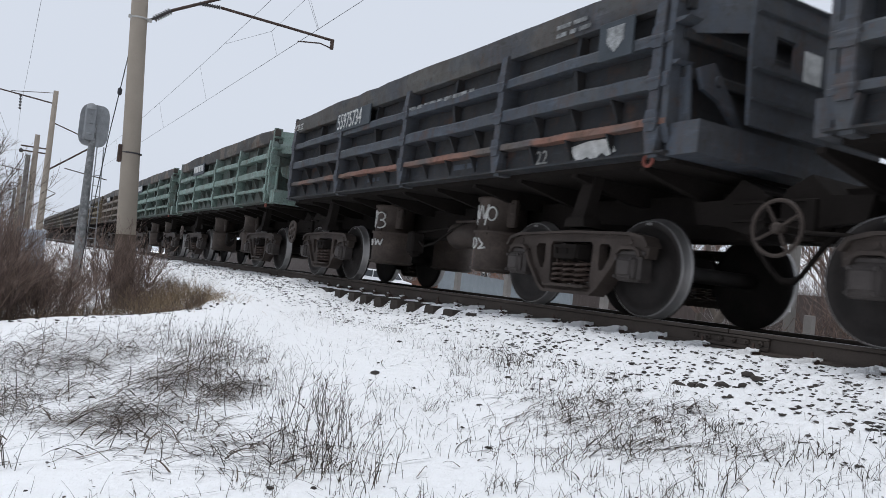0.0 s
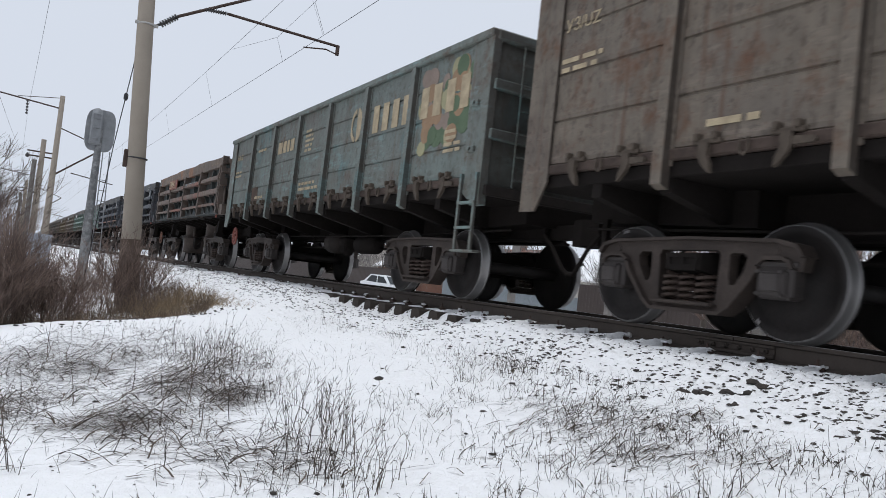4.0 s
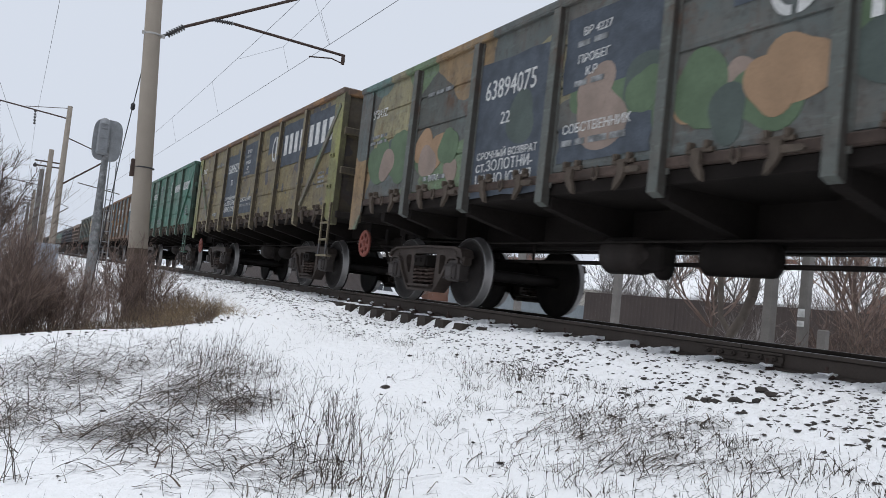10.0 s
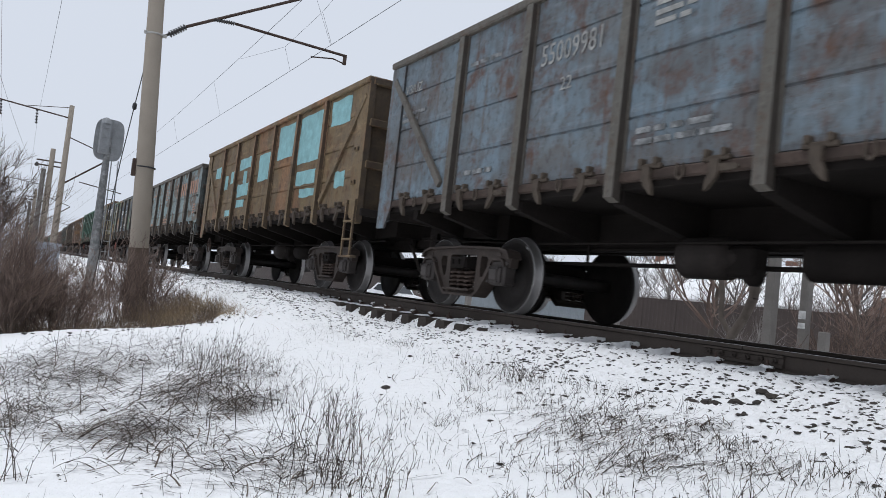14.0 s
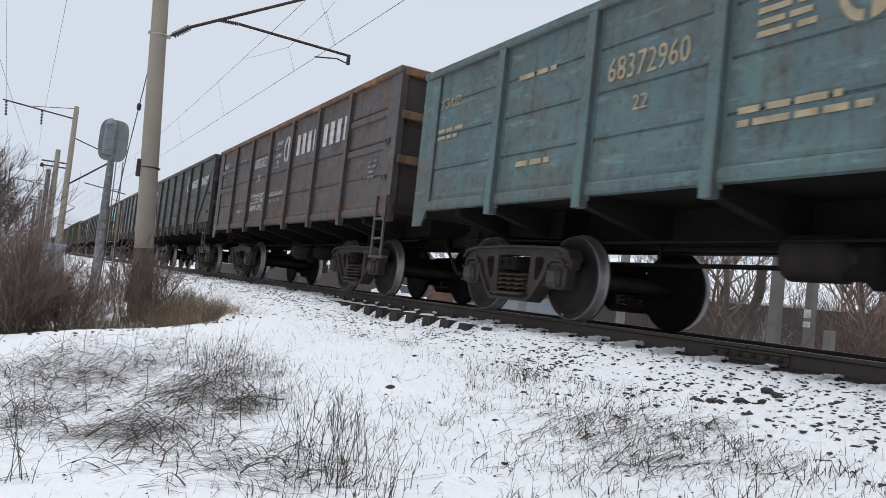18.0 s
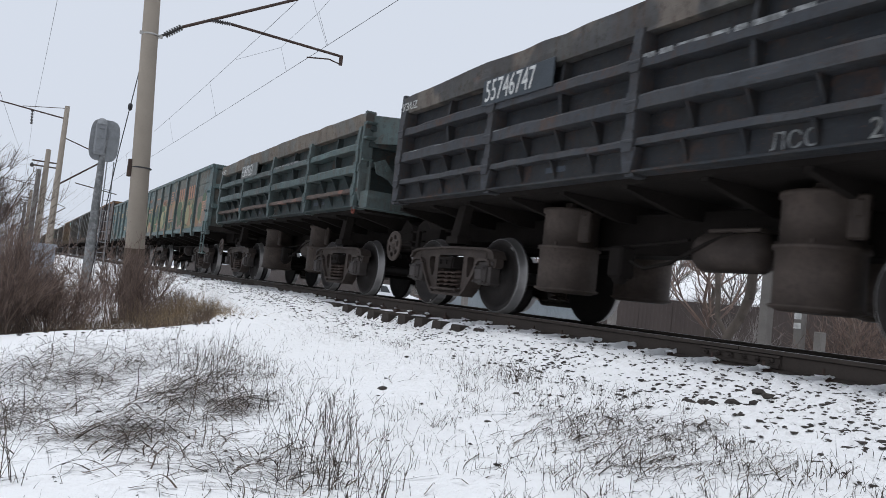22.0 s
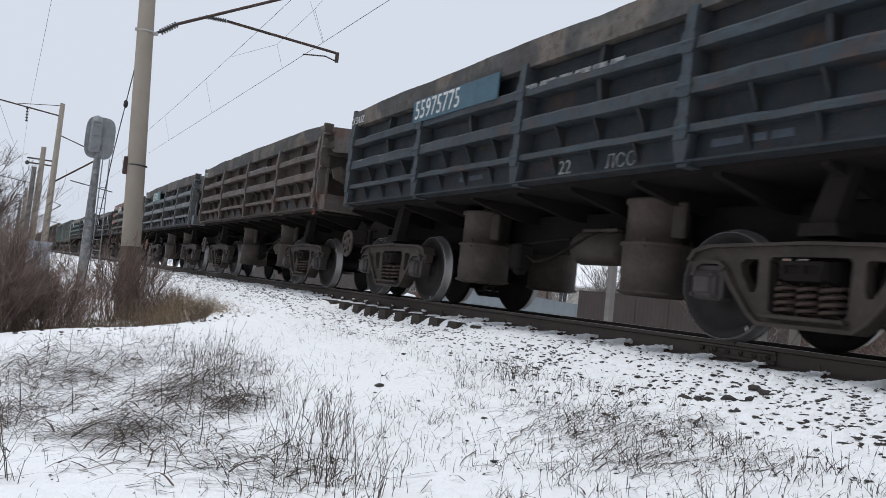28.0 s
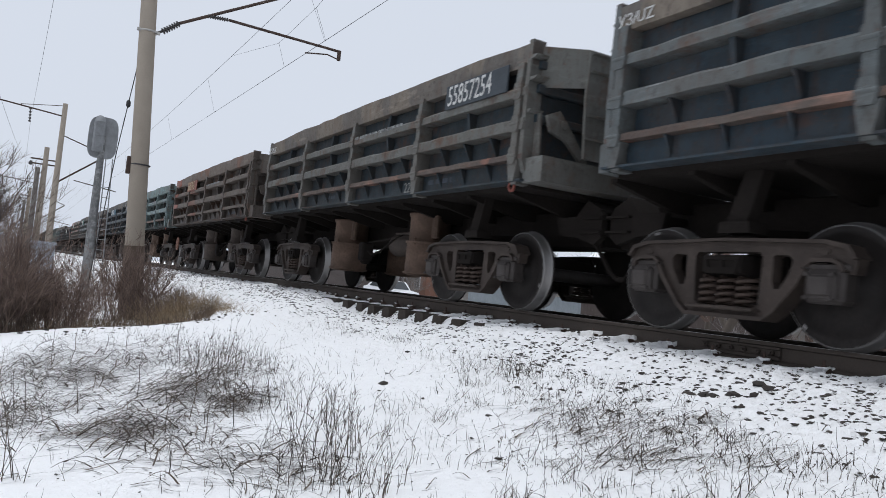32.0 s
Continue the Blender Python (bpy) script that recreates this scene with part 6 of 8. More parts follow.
def bush(x, y, h, stems, seed, label, spread=0.5, depth=3, kids=3, twig=M_BUSH):
    """A bare bush: stout stems from one root and a cloud of finer twigs."""
    r = random.Random(seed)
    ob = tagged(new("bush"), label, "bush", "bushes")
    ob.location = (x, y, gz(x, y))
    vs, fs, tv, tf = [], [], [], []
    for i in range(stems):
        a = r.uniform(0, 6.3)
        lean = r.uniform(0.1, 0.75)
        branch(vs, fs, r, Vector((r.gauss(0, 0.12), r.gauss(0, 0.12), -0.05)), Vector((math.cos(a) * lean, math.sin(a) * lean, 1)).normalized(), h * r.uniform(0.35, 0.55), h * 0.007, depth, spread, kids, 0.0, (tv, tf))
    for name, v, f in (("stem", vs, fs), ("twig_crown", tv, tf)):
        me = bpy.data.meshes.new(name)
        me.from_pydata(v, [], f)
        me.materials.append(twig)
        tagged(new(name, me), kind="stuff").parent = ob
    return ob


DARK, LOW = "dark bare many-stemmed bush in winter", "low bare thorny bush among dry grass"
# (x, y, height, stems): the big dark bush at the edge of the field, then the low ones round the pole
for i, (bx, by, bh, st) in enumerate(((-12.6, -5.65, 1.75, 16), (-13.3, -5.3, 1.5, 16), (-13.0, -5.95, 1.8, 16), (-14.0, -5.6, 1.8, 16), (-13.9, -5.0, 1.25, 16), (-15.0, -5.4, 1.7, 14), (-15.2, -4.7, 1.3, 14))):
    bush(bx, by, bh, st, 1 + i, DARK, 0.55, kids=5 if i < 4 else 4)
for i, (bx, by, bh) in enumerate(((-16.4, -4.5, 1.1), (-17.4, -4.2, 1.1), (-16.9, -3.55, 1.0), (-17.2, -3.25, 1.25), (-16.3, -3.2, 0.95), (-16.6, -2.75, 0.95), (-17.4, -2.55, 1.0), (-18.6, -2.5, 0.9), (-16.0, -2.6, 0.75), (-19.6, -3.3, 1.2),
                                   (-18.3, -4.4, 1.2), (-18.0, -5.0, 1.5), (-20.5, -3.9, 1.3), (-21.5, -4.9, 1.1), (-23.0, -4.4, 1.0), (-24.5, -3.2, 1.1), (-20.0, -5.6, 2.1), (-27.5, -3.0, 1.0))):
    bush(bx, by, bh * 0.85, 12, 20 + i, LOW, 0.6)
for i, (bx, by, bh) in enumerate(((-17.5, -3.45, 1.9), (-17.2, -3.15, 1.7), (-17.7, -3.7, 1.8))):
    bush(bx, by, bh, 14, 60 + i, "thorny bare bush in front of the concrete pole", 0.5, kids=4)


def dry_stand():
    """Dense stand of dry grass and reeds in the hollow behind the crest."""
    r = random.Random(55)
    out = []
    for mat_i in range(2):
        vs, fs = [], []
        for i in range(8500 if mat_i == 0 else 1500):
            x = -12.4 - 7.5 * r.random() ** 1.2
            y = r.uniform(-6.2, -2.9 + 0.9 * min(1.0, (-12.4 - x) / 3.0))
            hh = r.uniform(0.08, 0.45)
            if mat_i == 1:                     # tall pale reeds in front of the pole's field side
                x, y = r.gauss(-16.4, 0.9), r.gauss(-2.85, 0.30)
                if y > -2.2 or x > -13.6:
                    continue
                hh = r.uniform(0.25, 0.75)
            n = noise.noise(Vector((x * 0.8, y * 1.1, 9.0)))
            if mat_i == 0 and n < -0.12 and r.random() < 0.75:
                continue
            stalk(vs, fs, r, x, y, max(0.06, hh * (0.8 + 0.7 * n)), r.uniform(0.05, 0.9), r.uniform(0.002, 0.0045), n=3)
        for i in range(900 if mat_i == 1 else 0):   # pale mat of short grass at the edge of the bed
            x, y = r.gauss(-15.2, 1.1), r.gauss(-2.25, 0.16)
            stalk(vs, fs, r, x, y, r.uniform(0.06, 0.2), r.uniform(0.4, 1.4), 0.004, n=3)
        for i in range(1200 if mat_i == 1 else 0):  # pale tangles along the crest
            x, y = r.gauss(-14.2, 0.7), r.uniform(-5.6, -3.0)
            stalk(vs, fs, r, x, y, r.uniform(0.06, 0.3), r.uniform(0.4, 1.4), 0.003, n=3)
        out.append((vs, fs))
    return out


ds = dry_stand()
strands_object("dry_undergrowth", *ds[0], M_DRY, "dense brown dry undergrowth in the hollow", "dry grass")
strands_object("straw_grass", *ds[1], M_STRAW, "pale straw-coloured dry grass by the pole", "dry grass")


def bare_tree(x, y, h, seed, label, trunk=0.14, kids=3, limbs=9, twig=M_TWIG):
    r = random.Random(seed)
    t = tagged(new("tree"), label, "tree", "bare trees")
    t.location = (x, y, gz(x, y))
    vs, fs = [], []
    sh = Shape()
    lean = Vector((r.gauss(0, 0.06), r.gauss(0, 0.06), 1))
    pts = [Vector((0, 0, -0.2)) + lean * (h * 0.45 * i / 4) for i in range(5)]
    for a, b, i in zip(pts, pts[1:], range(4)):
        sh.rod(a, b, trunk * (1 - 0.15 * i), 8, trunk * (1 - 0.15 * (i + 1)))
    part("trunk", sh, M_BARK, t)
    for i in range(limbs):
        p = pts[r.randrange(2, 5)]
        a = r.uniform(0, 6.3)
        branch(vs, fs, r, p, Vector((math.cos(a) * 0.7, math.sin(a) * 0.7, r.uniform(0.4, 1.2))).normalized(), h * r.uniform(0.22, 0.36), trunk * 0.4, 4, 0.45, kids)
    me = bpy.data.meshes.new("crown")
    me.from_pydata(vs, [], fs)
    me.materials.append(twig)
    c = new("crown", me)
    c.parent = t
    return t


bare_tree(-22.5, -7.6, 4.6, 71, "bare leafless tree with fine drooping twigs", 0.08, 4, 16)
bare_tree(-27.5, -7.9, 4.8, 72, "bare leafless tree with fine drooping twigs", 0.09, 4, 15)
bare_tree(-34.0, -9.4, 5.6, 73, "bare leafless tree with fine drooping twigs", 0.10, 4, 10)


# ---------------------------------------------------------------- beyond the track: fences, posts, houses, trees, a car
FY = 20.0
M_FENCE = plain("corrugated_zinc", (0.27, 0.30, 0.32), 0.55, 0.3, vary=0.3, scale=1.2, grain=20)
M_BROWN = plain("brown_sheet_metal", (0.062, 0.047, 0.042), 0.6, 0.1, vary=0.3, scale=0.8, grain=20)
M_TRIM = plain("dark_window", (0.05, 0.055, 0.06), 0.15, vary=0.1)
M_WALL = plain("house_plaster", (0.55, 0.52, 0.47), 0.9, vary=0.4, scale=0.6, grain=10)
M_BRICK = plain("house_brick", (0.24, 0.13, 0.095), 0.9, vary=0.4, scale=0.8, grain=12)
M_ROOFT = plain("roof_tile", (0.20, 0.10, 0.075), 0.8, vary=0.4, scale=1.0, grain=10)
M_CARW = plain("car_white", (0.78, 0.79, 0.80), 0.3, vary=0.08, scale=2, grain=10, bump=0.02)
M_TYRE = plain("car_tyre", (0.025, 0.025, 0.026), 0.85, vary=0.3)

fence = tagged(new("fence"), "blue-grey corrugated metal fence below the railway bank", "fence", "fences")
sheet = Shape()
n = 60
pts = [(0.9 * i / n, 0.022 * math.sin(2 * math.pi * i / 8)) for i in range(n + 1)]
sheet.add([(a, b, z) for z in (0, 2.1) for a, b in pts], [(i, i + 1, n + 2 + i, n + 1 + i) for i in range(n)], True)
SHEET = sheet.mesh("fence_sheet")
for i in range(17):
    x = -45.0 + 0.9 * i
    place("sheet", SHEET, M_FENCE, fence, "", (x, FY, -1.25 - 0.04 * i))
for i in range(6):
    part("fence_post", Shape().box(-45.0 + 2.9 * i, -44.92 + 2.9 * i, FY + 0.04, FY + 0.12, -1.6, 0.75 - 0.12 * i, 0.01), M_IRON, fence)

fence2 = tagged(new("fence"), "dark brown sheet-metal fence below the railway bank", "fence", "fences")
fence3 = tagged(new("fence"), "long dark sheet-metal fence far along the railway bank", "fence", "fences")
for i in range(53):
    a = -29.6 + 2.0 * i if i < 13 else -130.0 + 2.0 * (i - 13)
    front = []
    for j in range(8):
        u = a + j * 0.2475
        front += [(u, FY - 1.0), (u + 0.14, FY - 1.0), (u + 0.15, FY - 1.007), (u + 0.235, FY - 1.007)]
    front.append((a + 1.98, FY - 1.0))
    m = len(front)
    sh = Shape().add([(p, q, z) for z in (-1.6, 0.95) for p, q in front] + [(a, FY - 0.96, -1.6), (a + 1.98, FY - 0.96, -1.6), (a, FY - 0.96, 0.95), (a + 1.98, FY - 0.96, 0.95)],
                     [(i, i + 1, m + i + 1, m + i) for i in range(m - 1)] + [(2 * m, 2 * m + 2, 2 * m + 3, 2 * m + 1)])
    part("panel", sh, M_BROWN, fence2 if i < 13 else fence3)


def post(x, y, top, w, label, material=M_POST):
    ob = part("concrete_post", Shape().box(-w / 2, w / 2, -w / 2, w / 2, -0.3, top - gz(x, y), 0.02), material)
    ob.location = (x, y, gz(x, y))
    return tagged(ob, label, "post", "concrete posts")


post(-9.9, 7.2, 4.2, 0.20, "tall grey concrete post behind the track")
noticed = post(-9.36, 7.5, 4.2, 0.17, "tall grey concrete post with pale notices behind the track")
for z, h in ((0.42, 0.16), (0.24, 0.11), (2.1, 0.25)):
    part("notice", Shape().box(-0.075, 0.075, -0.094, -0.087, z - noticed.location.z, z + h - noticed.location.z), M_WHITE, noticed, "pale paper notice")
post(-8.73, 7.2, 0.22, 0.16, "short grey concrete post behind the track")
post(-24.0, 16.0, 4.0, 0.28, "tall grey concrete post with a pale band")
post(-37.5, 17.0, 3.4, 0.3, "tall grey concrete post behind the track")
post(-33.2, 17.5, 3.4, 0.32, "tall grey concrete post behind the track")


snag = tagged(new("tree_snag"), "pale broken leaning trunk with a cut end behind the track", "tree trunk")
snag.location = (-11.3, 7.6, gz(-11.3, 7.6))
part("trunk", Shape().pipe([(0, 0, -0.2), (0.05, 0, 0.45), (0.16, 0.02, 0.9), (0.42, 0.05, 1.3), (0.62, 0.05, 1.75), (0.70, 0, 2.4)], 0.10, 9), M_BARK, snag)
part("limb", Shape().pipe([(0.16, 0.02, 0.9), (-0.12, 0, 1.25), (-0.2, 0.05, 1.8), (-0.34, 0.1, 2.5)], 0.06, 7), M_BARK, snag)
part("cut_end", Shape().lathe((-0.05, -0.09, 0.52), (-0.3, -1, 0), ((0, 0.11), (0.08, 0.10), (0.085, 0.05)), 10), M_CONCRETE2, snag, "pale sawn end")


def house(x, y, w, d, wall_h, roof_h, wall_mat, roof_mat, snow, label, seed):
    h = tagged(new("house"), label, "house", "houses beyond the fence")
    h.location = (x, y, -1.15)
    part("wall", Shape().box(-w / 2, w / 2, -d / 2, d / 2, -0.2, wall_h, 0.02), wall_mat, h)
    part("gable", Shape().prism([(-d / 2, wall_h), (d / 2, wall_h), (0, wall_h + roof_h)], -w / 2 + 0.02, w / 2 - 0.02, "x"), wall_mat, h)
    for s in (-1, 1):
        part("roof", Shape().prism([(0, wall_h + roof_h + 0.10), (s * (d / 2 + 0.4), wall_h - roof_h * 0.8 / d + 0.02), (s * (d / 2 + 0.4), wall_h - roof_h * 0.8 / d + 0.14), (0, wall_h + roof_h + 0.24)], -w / 2 - 0.35, w / 2 + 0.35, "x"), roof_mat if s > 0 or not snow else M_SNOW, h)
    part("chimney", Shape().box(w * 0.2, w * 0.2 + 0.5, -0.25, 0.25, wall_h + roof_h * 0.5, wall_h + roof_h + 0.7, 0.02), M_BRICK, h)
    for i in range(3):
        cx = -w / 2 + w * (i + 0.5) / 3
        win = part("window", Shape().box(cx - 0.55, cx + 0.55, -d / 2 - 0.05, -d / 2 + 0.01, 1.0, 2.3, 0.01), M_CARW, h)
        part("pane", Shape().box(cx - 0.47, cx - 0.03, -d / 2 - 0.06, -d / 2 - 0.045, 1.08, 2.22), M_TRIM, win)
        part("pane", Shape().box(cx + 0.03, cx + 0.47, -d / 2 - 0.06, -d / 2 - 0.045, 1.08, 2.22), M_TRIM, win)
    return h


house(-58, 34, 10, 8, 2.8, 2.2, M_BRICK, M_ROOFT, False, "brick village house with a rust-red roof", 1)
house(-44, 36, 9, 8, 2.9, 2.4, M_WALL, M_ROOFT, True, "pale village house with a snowy roof", 2)
house(-31, 33, 11, 8, 2.6, 2.0, M_BRICK, M_ROOFT, True, "low brick village house with a snowy roof", 3)
house(-17, 36, 12, 9, 2.8, 2.2, M_WALL, M_ROOFT, True, "pale village house with a snowy roof", 4)
house(-66, 31, 10, 8, 2.7, 2.2, M_BRICK, M_ROOFT, True, "low brick village house with a snowy roof", 6)
house(-97, 33, 11, 8, 2.8, 2.2, M_WALL, M_ROOFT, True, "pale village house with a snowy roof", 7)
house(-24.5, 30, 9, 8, 2.5, 2.0, M_BRICK, M_ROOFT, True, "low brick village house with a snowy roof", 8)
house(-82, 30, 10, 8, 2.8, 2.2, M_WALL, M_ROOFT, True, "pale village house with a snowy roof", 5)

for i, (x, y, h) in enumerate(((-47, 25, 6.5), (-41, 23, 5.5), (-36.5, 22.5, 6), (-33, 24, 5.5), (-28, 23, 6), (-23, 22, 5.5), (-19, 24, 6.5), (-15, 22, 5.5), (-14.0, 10.2, 5.0), (-10.4, 10.8, 4.6), (-55, 26, 7), (-63, 24, 6.5), (-72, 25, 7), (-86, 25, 7))):
    bare_tree(x, y, h, 200 + i, "bare leafless garden tree beyond the track, dusted with snow", 0.12, twig=M_FROSTED if y > 12 else M_BUSH)
bush(-8.9, 8.2, 2.2, 16, 301, "tangled bare bush behind the track", 0.7, kids=4)
bush(-8.2, 8.6, 2.2, 14, 302, "tangled bare bush behind the track", 0.7, kids=4)
rb = random.Random(77)
for i in range(34):
    u = i / 33
    bush(-16.5 - 80 * u ** 1.35 + rb.uniform(-0.8, 0.8), 21.8 + rb.uniform(0, 3.0) + 3 * u, rb.uniform(2.8, 4.6), 15, 320 + i, "tangled bare garden thicket behind the fence", 0.6, twig=M_FROSTED)
bush(-13.5, 11.0, 2.2, 12, 303, "tangled bare bush behind the track", 0.6, twig=M_FROSTED)


def car(x, y, turn, label):
    c = tagged(new("car"), label, "car")
    c.matrix_basis = pose(x, y, gz(x, y), 0, 0, turn)
    sh = Shape()
    prof = [(-2.1, 0.28), (2.05, 0.28), (2.15, 0.55), (2.05, 0.72), (1.15, 0.84), (0.55, 1.36), (-1.0, 1.42), (-1.75, 0.92), (-2.15, 0.86), (-2.2, 0.5)]
    sh.prism(prof, -0.80, 0.80)
    part("body", sh, M_CARW, c)
    for s in (-1, 1):
        for a in ([(0.95, 0.88), (0.50, 1.28), (-0.15, 1.32), (-0.15, 0.88)], [(-0.25, 0.88), (-0.25, 1.32), (-0.9, 1.34), (-1.45, 0.93)]):
            part("side_window", Shape().prism(a, s * 0.80, s * 0.815), M_TRIM, c)
        for wx in (-1.3, 1.3):
            w = part("wheel", Shape().lathe((wx, s * 0.66, 0.31), (0, s, 0), ((0, 0.25), (0.02, 0.31), (0.15, 0.31), (0.17, 0.26), (0.16, 0.05)), 18), M_TYRE, c)
    part("windscreen", Shape().add([(1.16, -0.7, 0.86), (1.16, 0.7, 0.86), (0.58, 0.62, 1.355), (0.58, -0.62, 1.355), (1.13, -0.7, 0.85), (1.13, 0.7, 0.85), (0.55, 0.62, 1.345), (0.55, -0.62, 1.345)], [(0, 1, 2, 3), (4, 7, 6, 5)]), M_TRIM, c)
    return c


car(-47.4, 17.05, 12, "white parked saloon car below the railway bank")

# ---------------------------------------------------------------- the train
# s(t): place of the first wagon's middle along the track
PATH = (-5.348e-05, 2.8097e-03, -10.20126, -10.33868)


def train_x(t):
    return ((PATH[0] * t + PATH[1]) * t + PATH[2]) * t + PATH[3]


def dark(name, base, seed, rust=0.25, dirt=0.45, other=None, amount=0.45):
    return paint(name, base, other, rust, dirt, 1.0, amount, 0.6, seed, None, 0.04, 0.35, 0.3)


NIGHT = (0.042, 0.050, 0.061)
BLUE = (0.030, 0.048, 0.064)
MINT = (0.25, 0.36, 0.32)
TAN = (0.24, 0.20, 0.16)
TEAL = (0.15, 0.25, 0.245)
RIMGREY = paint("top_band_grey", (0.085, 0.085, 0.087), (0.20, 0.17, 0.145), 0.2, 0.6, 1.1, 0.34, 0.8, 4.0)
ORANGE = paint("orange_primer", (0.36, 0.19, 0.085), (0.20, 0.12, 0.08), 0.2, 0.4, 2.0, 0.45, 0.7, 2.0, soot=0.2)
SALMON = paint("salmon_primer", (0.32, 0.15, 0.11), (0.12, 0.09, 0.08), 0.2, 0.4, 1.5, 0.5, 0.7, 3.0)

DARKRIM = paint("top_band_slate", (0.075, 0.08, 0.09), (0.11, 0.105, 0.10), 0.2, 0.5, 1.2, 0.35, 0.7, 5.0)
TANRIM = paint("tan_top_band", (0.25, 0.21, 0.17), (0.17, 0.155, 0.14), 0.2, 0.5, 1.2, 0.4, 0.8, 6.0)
CHAIN = []         # (kind, wagon)


def add_dump(base, label, seed, **kw):
    other = kw.pop("other", None)
    rust = kw.pop("rust", 0.25)
    amount = kw.pop("amount", 0.45)
    dusty = "posts" in kw
    # recessed panels get the base darkened, posts lightened: cell shade put into grimy paint
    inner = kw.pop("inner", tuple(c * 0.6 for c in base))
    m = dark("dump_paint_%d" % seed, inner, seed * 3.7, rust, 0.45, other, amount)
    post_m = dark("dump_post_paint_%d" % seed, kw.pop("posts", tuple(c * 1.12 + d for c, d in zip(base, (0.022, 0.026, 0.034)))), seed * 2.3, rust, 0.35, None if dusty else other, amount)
    rim = kw.pop("rim", RIMGREY)
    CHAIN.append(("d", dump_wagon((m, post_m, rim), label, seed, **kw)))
    return CHAIN[-1][1]


def add_gondola(body, rib, rim, label, **kw):
    CHAIN.append(("g", gondola((body, rib, rim), label=label, **kw)))
    return CHAIN[-1][1]


def bars(parent, x, z, w, h, rows, material, y=-1.525, name="text_bar", seed=0):
    """Unreadable stencilled lines as plain broken bars."""
    r = random.Random(seed)
    dz = h / rows
    at = (0, INSET, 0) if parent.name.startswith("gondola") else (0, 0, 0)
    for i in range(rows):
        zz = z - i * dz
        xx = x
        end = x + w * r.uniform(0.7, 1.0)
        while xx < end - 0.05:
            ww = min(end - xx, r.uniform(0.10, 0.36))
            sh = Shape().box(xx, xx + ww, y - 0.003, y, zz - dz * 0.52, zz, 0)
            part(name, sh, material, parent, "", at)
            xx += ww + r.uniform(0.035, 0.07)


def patch_plate(parent, x, z, w, h, material, y=-1.5265, name="paint_patch"):
    """A brushed rectangle of paint with an uneven edge."""
    r = random.Random(int(x * 100) + int(z * 10))
    j = lambda a: r.uniform(-a, a)
    pts = []
    for i in range(5):
        pts.append((x + w * i / 4, z + j(0.018)))
    for i in range(4):
        pts.append((x + w + j(min(0.03, w * 0.03)), z - h * (i + 1) / 4))
    for i in range(4):
        pts.append((x + w - w * (i + 1) / 4, z - h + j(0.018)))
    for i in range(3):
        pts.append((x + j(min(0.03, w * 0.03)), z - h + h * (i + 1) / 4))
    return part(name, Shape().prism(pts, y - 0.002, y), material, parent, "", (0, INSET, 0))


# wagons already past at the start, the farthest first
for i, (base, txt) in enumerate((((0.10, 0.095, 0.09), "dark grimy"), ((0.12, 0.10, 0.085), "brown-grey"), ((0.11, 0.10, 0.09), "dark grimy"), ((0.14, 0.13, 0.10), "olive-brown"), ((0.10, 0.095, 0.09), "dark grimy"), ((0.12, 0.11, 0.09), "brown-grey"), ((0.22, 0.17, 0.10), "ochre"), (TAN, "tan"), ((0.20, 0.30, 0.26), "green"), (MINT, "pale mint-green"))):
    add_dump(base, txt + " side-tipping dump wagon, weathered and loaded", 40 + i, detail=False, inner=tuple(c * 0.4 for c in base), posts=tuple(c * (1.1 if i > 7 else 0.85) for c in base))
N_PAST = len(CHAIN)

w = add_dump(NIGHT, "blue-black side-tipping dump wagon with graffiti on its cylinders", 1, beam_paint=paint("worn_salmon_beam", (0.12, 0.108, 0.11), (0.30, 0.145, 0.105), 0.2, 0.4, 0.8, 0.46, 0.7, 39.0, None, 0.08), rim=DARKRIM)
WAGONS = [w]
WAGONS.append(add_dump((0.046, 0.053, 0.064), "blue-grey side-tipping dump wagon with white numbers", 2, bx=0.36, solid=False, rim=DARKRIM))
WAGONS.append(add_dump((0.088, 0.076, 0.068), "rust-brown side-tipping dump wagon with salmon beams", 3, rust=0.3, solid=False, posts=(0.17, 0.132, 0.11), striped=True, beam_paint=paint("red_and_dust_beam", (0.24, 0.18, 0.15), (0.34, 0.15, 0.11), 0.2, 0.45, 0.6, 0.33, 0.75, 33.0, None, 0.08), rim=paint("rust_red_band", (0.34, 0.17, 0.10), (0.22, 0.17, 0.14), 0.25, 0.35, 0.7, 0.45, 0.75, 31.0), wheel_colour=M_RUSTRED, other=(0.075, 0.10, 0.10)))
CAMO = ((0.16, 0.24, 0.13), (0.30, 0.20, 0.10), (0.09, 0.10, 0.09), (0.33, 0.30, 0.17), (0.12, 0.22, 0.20))
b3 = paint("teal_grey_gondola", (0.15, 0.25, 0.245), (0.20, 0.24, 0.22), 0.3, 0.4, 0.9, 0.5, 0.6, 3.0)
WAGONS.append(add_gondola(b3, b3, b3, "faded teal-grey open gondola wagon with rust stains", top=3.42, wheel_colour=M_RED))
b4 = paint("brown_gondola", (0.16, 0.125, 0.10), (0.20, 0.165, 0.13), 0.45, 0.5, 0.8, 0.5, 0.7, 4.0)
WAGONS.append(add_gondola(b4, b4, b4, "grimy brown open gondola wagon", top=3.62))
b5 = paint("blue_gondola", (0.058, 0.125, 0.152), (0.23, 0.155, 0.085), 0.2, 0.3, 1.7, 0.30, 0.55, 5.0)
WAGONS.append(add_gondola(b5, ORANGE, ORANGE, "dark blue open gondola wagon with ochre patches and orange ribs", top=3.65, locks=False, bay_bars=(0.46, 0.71)))
